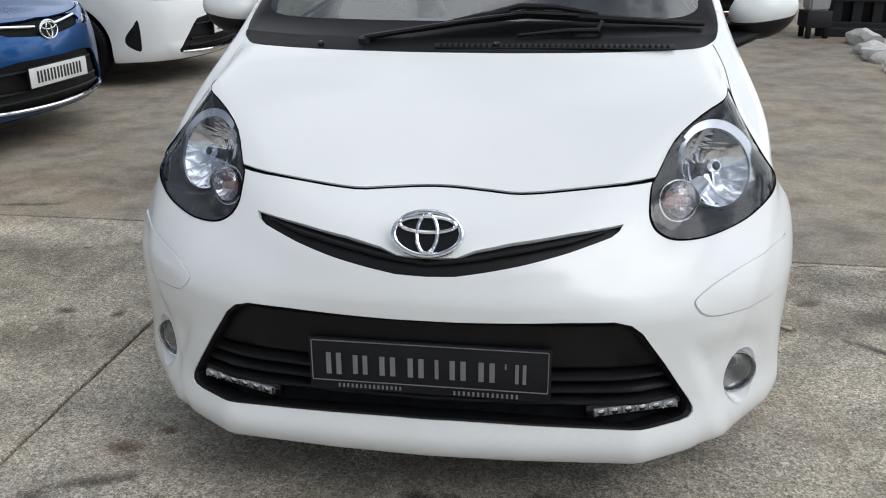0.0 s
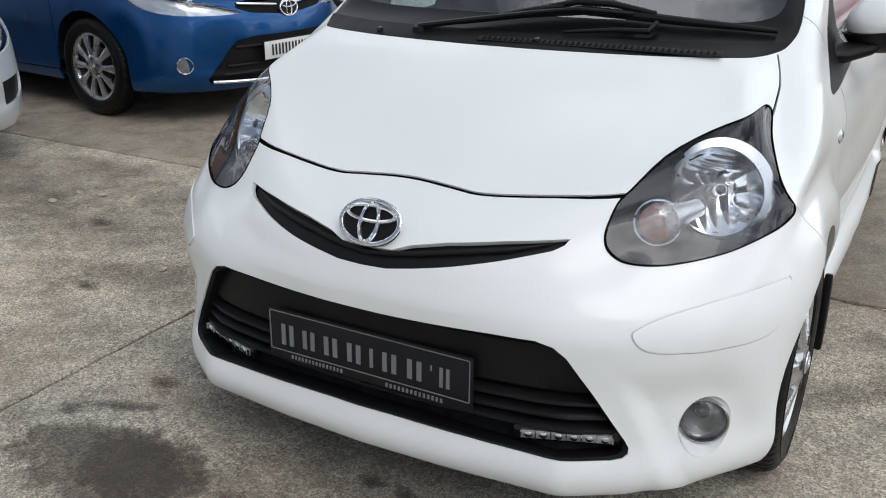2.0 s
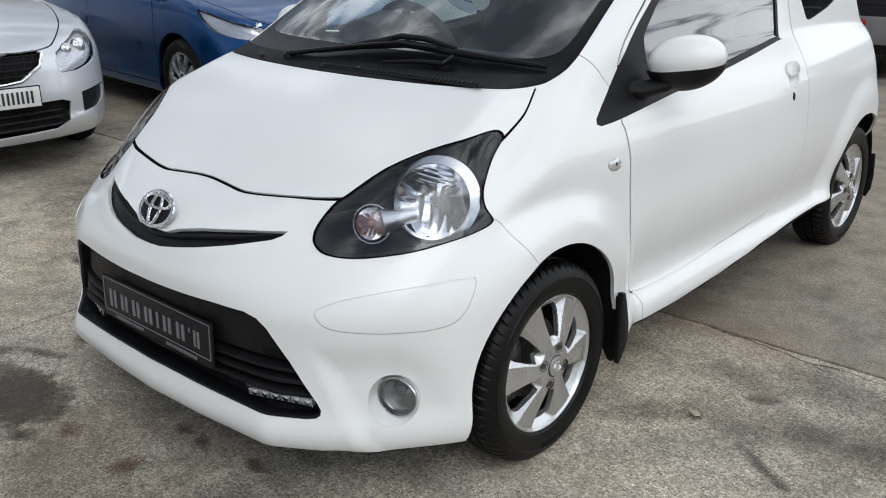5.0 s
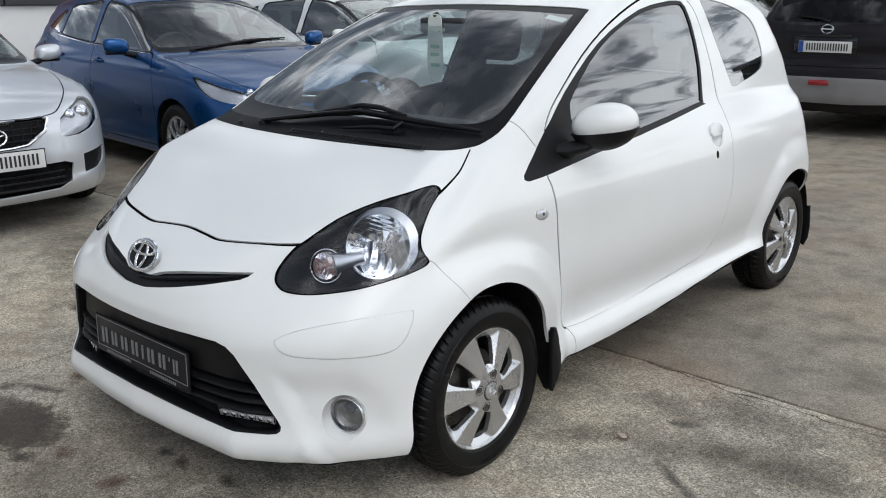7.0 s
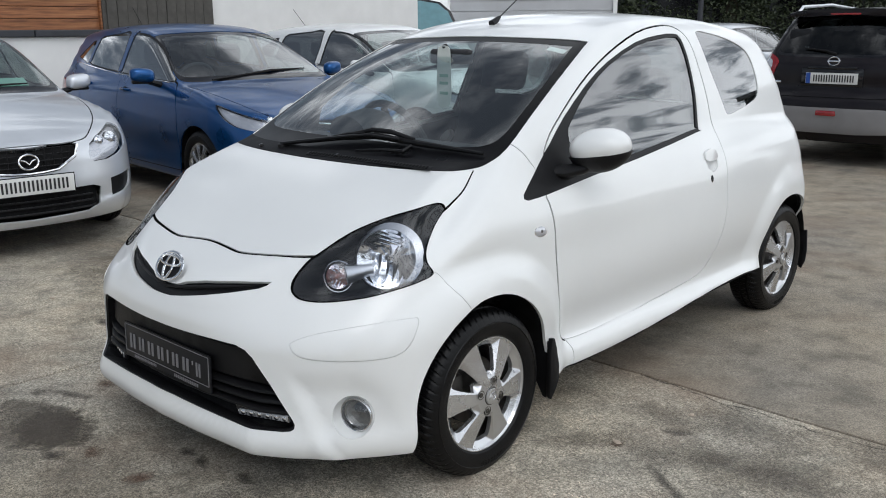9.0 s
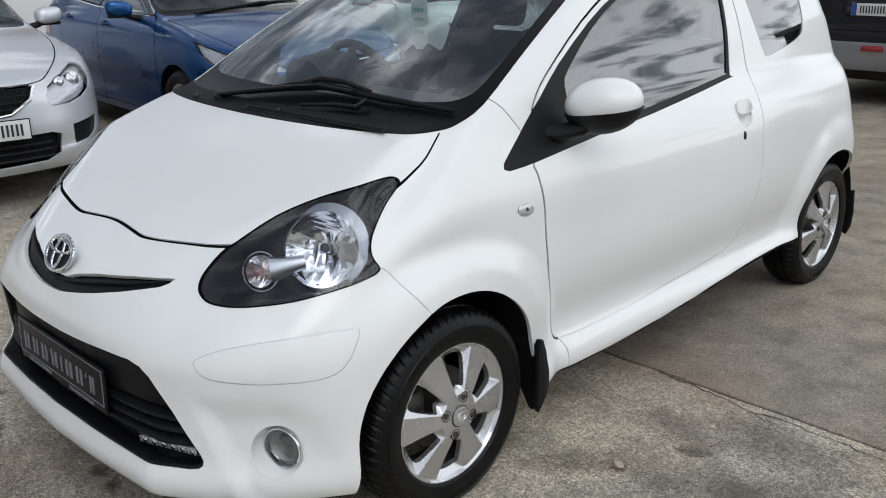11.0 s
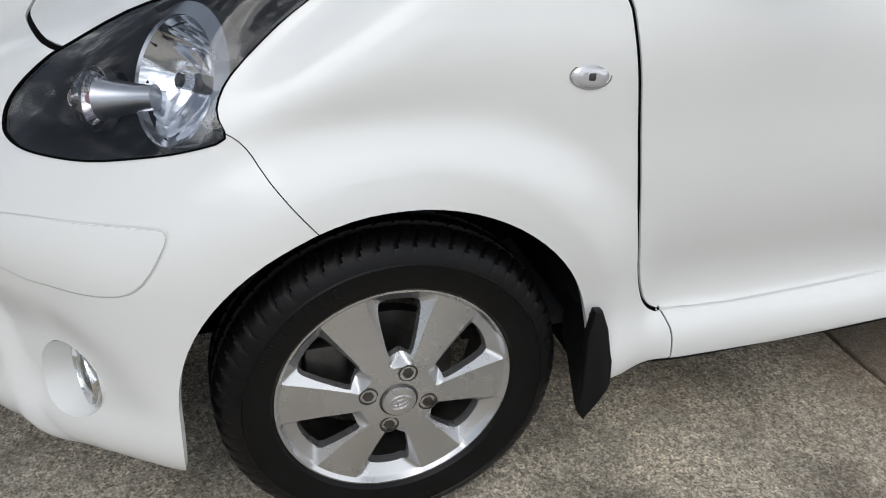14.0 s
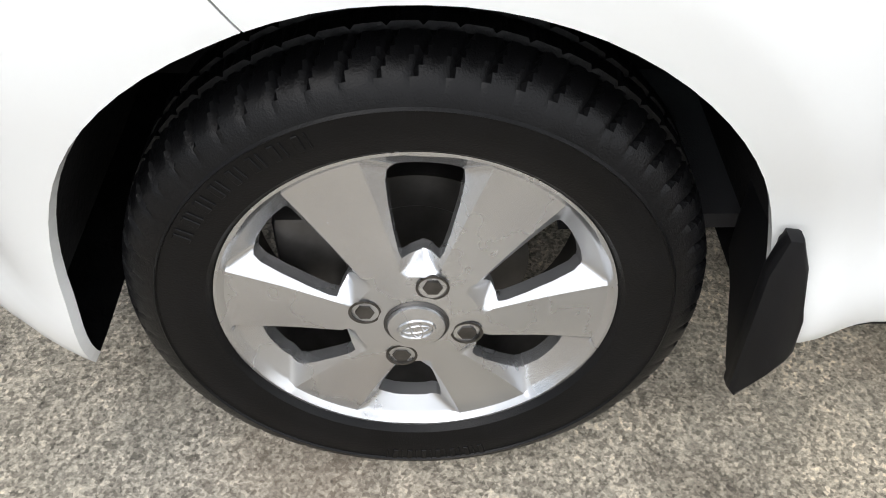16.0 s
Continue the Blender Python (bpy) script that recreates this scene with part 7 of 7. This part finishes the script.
def tree(x, y, h, spread, count=9000):
    ob = tagged(new("tree"), "leafy dark green tree behind the yard", "tree", group="trees behind the yard")
    ob.location = (x, y, 0)
    trunk = part("trunk", tube([(0, 0, -.05), (.05, .02, h * .3), (.0, .1, h * .62), (.05, .1, h * .85)], [.22, .17, .10, .03], 10), TRUNK, ob)
    clumps = []
    for i in range(9):
        a, z = i * 2.4, h * (.32 + .6 * i / 9)
        w = spread * (1.05 - .75 * abs(i / 9 - .35))
        tip = (math.cos(a) * w * .6, math.sin(a) * w * .6, z + .35)
        part("limb", tube([(0.02, .05, z - .5), (tip[0] * .5, tip[1] * .5, z), tip], [.06, .04, .015], 6), TRUNK, trunk)
        clumps.append((tip, (w * rnd.uniform(.5, .75), w * rnd.uniform(.5, .75), h * .15)))
    leaves("crown", clumps, count, .085, parent=ob)
    return ob


def hedge(x0, y0, x1, y1, h, depth, count, label):
    n = max(3, int(math.hypot(x1 - x0, y1 - y0) / 1.1))
    clumps = []
    for i in range(n + 1):
        f = i / n
        k = h * rnd.uniform(.82, 1.15)
        clumps.append(((x0 + (x1 - x0) * f, y0 + (y1 - y0) * f, k * .48), (depth * .9, depth * .9, k * .52)))
    ob = leaves("hedge", clumps, int(count * 1.6), .055)
    return tagged(ob, label, "hedge", kind="stuff")


# west side: low rendered wall, timber shed, dark fence panel and rendered gable
low_wall = tagged(part("wall_west", box(.22, 18.4, 1.36, (-9.0, -.9, .66), .01), RENDER, smooth=0), kind="structure")
for i in range(12):
    part("coping_stone", box(.34, 1.515, .085, (-9.0, -9.33 + 1.53 * i, 1.383), .012), COPING, low_wall, smooth=0)
shed = tagged(new("timber_shed"), "orange-brown boarded timber shed with a pitched roof", "shed")
shed.location = (-10.9, 7.12, 0)
part("inner_wall", box(2.3, 1.84, 2.7, (0, 0, 1.3), .01), DARK_WOOD, shed, smooth=0)
board = part("board", box(.035, 1.92, .148, (1.175, 0, .10), .006), TIMBER, shed, smooth=0)
for i in range(1, 18):
    ob = new("board", board.data)
    ob.parent = shed
    ob.location = (rnd.uniform(-.004, .004), 0, .155 * i)
for y in (-.9, .93):
    part("corner_post", box(.07, .11, 2.75, (1.21, y, 1.36), .008), TIMBER, shed, smooth=0)
for sx in (1, -1):
    part("roof_slope", box(1.75, 2.3, .07, (0, 0, 0), .01), DARK_WOOD, shed, m=Matrix.Translation((.72 * sx, 0, 3.0)) @ Matrix.Rotation(radians(28 * sx), 4, "Y"), smooth=0)
part("barge_board", prism([(-1.5, 2.55), (0, 3.35), (1.5, 2.55), (1.5, 2.72), (0, 3.52), (-1.5, 2.72)], .05), TIMBER, shed, m=Matrix.Translation((0, 1.17, 0)), smooth=0)
fence = tagged(new("fence_panel"), "dark weathered timber fence panel beside the shed", "fence")
fence.location = (-9.62, 8.9, 0)
slat = part("slat", box(.03, .148, 2.72, (0, -.75, 1.36), .004), DARK_WOOD, fence, smooth=0)
for i in range(1, 11):
    ob = new("slat", slat.data)
    ob.parent = fence
    ob.location = (rnd.uniform(-.008, .008), .153 * i, rnd.uniform(-.03, .03))
for z in (.4, 1.4, 2.4):
    part("rail", box(.05, 1.68, .09, (-.04, 0, z)), DARK_WOOD, fence, smooth=0)
for y in (-.83, .83):
    part("post", box(.10, .10, 2.85, (-.06, y, 1.4), .006), DARK_WOOD, fence, smooth=0)
gable = tagged(new("rendered_building"), "plain white rendered gable wall of a low building", "building")
gable.location = (-12.3, 12.05, 0)
part("wall", box(5.0, 4.6, 3.6, (0, 0, 1.78), .02), RENDER, gable, smooth=0)
part("plinth", box(5.06, 4.66, .28, (0, 0, .13), .01), COPING, gable, smooth=0)
for sy in (1, -1):
    part("roof", box(5.5, 2.75, .09, (0, 0, 0), .01), COPING, gable, m=Matrix.Translation((0, 1.2 * sy, 4.15)) @ Matrix.Rotation(radians(-26 * sy), 4, "X"), smooth=0)
part("gable_wall", prism([(-2.3, 3.55), (2.3, 3.55), (0, 4.62)], 5.0), RENDER, gable, m=Matrix.Rotation(radians(90), 4, "Z") @ Matrix.Translation((0, -2.5, 0)), smooth=0)


def panel_van(x, y, turn):
    van = tagged(new("panel_van"), "white panel van with tall windscreen, parked by the cabin", "van")
    van.matrix_basis = pose(x, y, 0, 0, 0, turn)
    side = rounded([(-.95, .32), (-.98, .75), (-.80, 1.02), (.05, 1.22), (.75, 2.02), (1.3, 2.30), (3.9, 2.32), (4.05, 2.2), (4.1, .45), (4.0, .32)], 3)
    bm = prism(side, 1.84, .07)
    part("body", bm, WHITE, van, m=Matrix.Rotation(radians(90), 4, "Z") @ Matrix.Translation((0, -.92, 0)))
    frame_ob = part("screen_border", prism(rounded([(-.82, -.46), (.82, -.46), (.72, .46), (-.72, .46)], 3), .012, .004), GLOSS, van, m=Matrix.Translation((0, .375, 1.635)) @ Matrix.Rotation(radians(-41.3), 4, "X"))
    part("windscreen", prism(rounded([(-.76, -.40), (.76, -.40), (.66, .40), (-.66, .40)], 3), .008, .002), SIGN, frame_ob, m=Matrix.Translation((0, .367, 1.642)) @ Matrix.Rotation(radians(-41.3), 4, "X"))
    for sx in (1, -1):
        part("side_window", prism(rounded([(.30, 1.25), (.82, 1.85), (1.35, 1.9), (1.4, 1.22)], 2), .012, .003), SIGN, van, m=Matrix.Translation((.925 * sx, 0, 0)) @ Matrix.Rotation(radians(90), 4, "Z") @ Matrix.Translation((0, -.006, 0)))
        part("headlamp", box(.30, .10, .2, (.68 * sx, -.86, .86), .04), LAMP_CLEAR, van)
        part("door_mirror", box(.18, .12, .28, (1.06 * sx, .42, 1.4), .04), PLASTIC, van)
        for yy in (0, 3.0):
            w = part("tyre", lathe([(.20, -.11), (.30, -.11), (.325, -.07), (.325, .07), (.30, .11), (.20, .11)], 32), TYRE, van, m=Matrix.Translation((.84 * sx, yy, .325)))
            part("rim", lathe([(0, .095), (.08, .10), (.20, .085), (.205, .105)], 32), ALLOY, w, m=Matrix.Translation((.84 * sx, yy, .325)) @ Matrix.Diagonal((sx, 1, 1, 1)))
    part("bumper", box(1.8, .16, .3, (0, -.93, .46), .05), PLASTIC, van)
    part("grille", box(.9, .05, .16, (0, -.965, .80), .02), PLASTIC, van)
    return van


panel_van(-11.4, 15.95, 62)
cabin_hut = tagged(new("site_cabin"), "pale grey clad site cabin with white corner post", "cabin")
cabin_hut.matrix_basis = pose(-10.97, 19.3, 0, 0, 0, 38) @ Matrix.Diagonal((.72, 1, 1, 1))
part("shell", box(5.4, 2.6, 2.75, (0, 1.3, 1.45), .01), CLAD, cabin_hut, smooth=0)
clad = part("cladding_board", box(5.36, .03, .232, (0, -.012, .22), .008), CLAD, cabin_hut, smooth=0)
for i in range(1, 11):
    ob = new("cladding_board", clad.data)
    ob.parent, ob.location = cabin_hut, (0, 0, .242 * i)
for x in (-2.72, 2.72):
    part("corner_post", box(.14, .14, 2.85, (x, -.02, 1.43), .01), WHITE, cabin_hut, smooth=0)
part("roof_edge", box(5.7, 2.9, .10, (0, 1.3, 2.88), .02), WHITE, cabin_hut, smooth=0)

# north: dark glazed building with posts, trees and hedge behind it
hall = tagged(new("dark_building"), "low dark building with glazed front and steel posts", "building")
hall.matrix_basis = pose(-2.0, 33.5, 0, 0, 0, 12)
part("shell", box(40, 8, 5.2, (-7, 4, 2.6), .02), COPING, hall, smooth=0)
pane = part("glass_pane", box(1.9, .03, 2.5, (-24.8, -.04, 1.65), .01), GLOSS, hall, smooth=0)
post = part("post", box(.14, .14, 5.1, (-25.85, -.5, 2.55), .01), COPING, hall, smooth=0)
for i in range(1, 18):
    ob = new("glass_pane", pane.data)
    ob.parent, ob.location = hall, (2.15 * i, 0, 0)
    if i % 2 == 0:
        ob = new("post", post.data)
        ob.parent, ob.location = hall, (2.15 * i, 0, 0)
part("fascia", box(40.4, .9, .5, (-7, -.3, 5.1), .02), GREY_PLASTIC, hall, smooth=0)
hedge(-11.5, 24.5, 6.0, 29.5, 2.3, 1.0, 26000, "dark green hedge along the back of the yard")
for x, y, h, w in ((-9.5, 26.5, 5.5, 1.8), (-6.5, 27.5, 6.5, 2.2), (-3.2, 28.0, 5.8, 2.0), (-12.8, 24.8, 6.2, 2.0), (.5, 29.3, 6.0, 2.1)):
    tree(x, y, h, w)
pole = tagged(new("lamp_post"), "thin dark lamp post at the yard's edge", "lamp post")
pole.location = (-6.6, 19.3, 0)
part("shaft", tube([(0, 0, -.02), (0, 0, 2.5), (0, 0, 5.2)], [.06, .05, .035], 12), COPING, pole)
part("collar", lathe([(.09, 0), (.09, .25), (.06, .3)], 16), COPING, pole, m=Matrix.Rotation(radians(-90), 4, "Y"))
part("lamp_head", box(.5, .2, .09, (.2, 0, 5.2), .03), GREY_PLASTIC, pole)

# more cars at the far end
far = family_hatch(SILVER, "pale silver hatchback parked at the far end")
far.matrix_basis = pose(-3.5, 17.4, 0, 0, 0, 80)
red = family_hatch(RED, "red hatchback facing the white car")
red.matrix_basis = pose(1.72, 12.75, 0, 0, 0, 4)
red["group"] = ""

# clutter by the yard's edge
bin_ob = tagged(new("grey_bin"), "grey plastic bin with a white sticker", "bin")
bin_ob.matrix_basis = pose(2.66, 11.75, 0, 0, 0, 10)
bm = bmesh.new()
bmesh.ops.create_cone(bm, cap_ends=True, segments=4, radius1=.145, radius2=.185, depth=.48, matrix=Matrix.Translation((0, 0, .52)) @ Matrix.Rotation(radians(45), 4, "Z"))
bmesh.ops.bevel(bm, geom=bm.edges[:], offset=.02, segments=2, affect="EDGES")
part("tub", bm, BIN_GREY, bin_ob)
part("lid", box(.30, .30, .05, (0, 0, .775), .02), BIN_GREY, bin_ob)
part("sticker", box(.09, .006, .12, (.07, -.126, .62), .002), CARD, bin_ob, smooth=0)
part("stand", box(.26, .26, .17, (0, 0, .195), .012), BLACK_BOARD, bin_ob)
for x in (-.09, .09):
    for y in (-.09, .09):
        part("foot", box(.05, .05, .115, (x, y, .0575), .008), PLASTIC, bin_ob)
stack = tagged(new("board_stack"), "stack of black boards on posts beside the bin", "boards")
stack.matrix_basis = pose(3.22, 11.95, 0, 0, 0, -6)
for i in range(4):
    part("post", box(.10, .12, 1.15, (-.30 + .2 * i, 0, .57), .008), BLACK_BOARD, stack, smooth=0)
for z in (.08, .42, .8, 1.12):
    part("board", box(.78, .06, .13, (0, -.08, z), .008), BLACK_BOARD, stack, smooth=0)
part("back_sheet", box(.74, .03, 1.1, (0, .1, .56), .005), BLACK_BOARD, stack, smooth=0)
part("base_board", box(.9, .35, .09, (0, 0, .045), .01), BLACK_BOARD, stack, smooth=0)
for i in range(70):
    bm = bmesh.new()
    bmesh.ops.create_icosphere(bm, subdivisions=2, radius=1)
    size = rnd.uniform(.03, .09) if i % 4 else rnd.uniform(.10, .17)
    for p in bm.verts:
        k = size * (1 + .5 * noise.noise(p.co * 1.3 + Vector((i * 3.1, 0, 0))))
        p.co = Vector((p.co.x * k * 1.3, p.co.y * k, p.co.z * k * .6))
    y = rnd.uniform(8.4, 11.4)
    ob = part("rubble_stone", bm, STONE, smooth=0.5)
    ob.matrix_basis = pose(2.98 + (11 - y) * -.10 + .9 * rnd.random() ** 1.5, y, size * .3, 0, 0, rnd.uniform(0, 180))
    tagged(ob, "pale broken stone at the yard's edge", "stone", group="rubble at the yard's edge")

# east and south sides, which only the paint and the glass mirror
hedge(15.5, -9, 15.5, 22, 2.6, 1.1, 16000, "tall uneven hedge closing the yard")
tagged(part("wall_south", box(27, .22, 1.9, (3, -12.8, .93), .01), RENDER, smooth=0), kind="structure")
for x, y, h, w in ((16.5, 1, 4.6, 1.6), (17, 8.5, 5.2, 1.8), (17, 14, 4.2, 1.7)):
    tree(x, y, h, w, 6000)
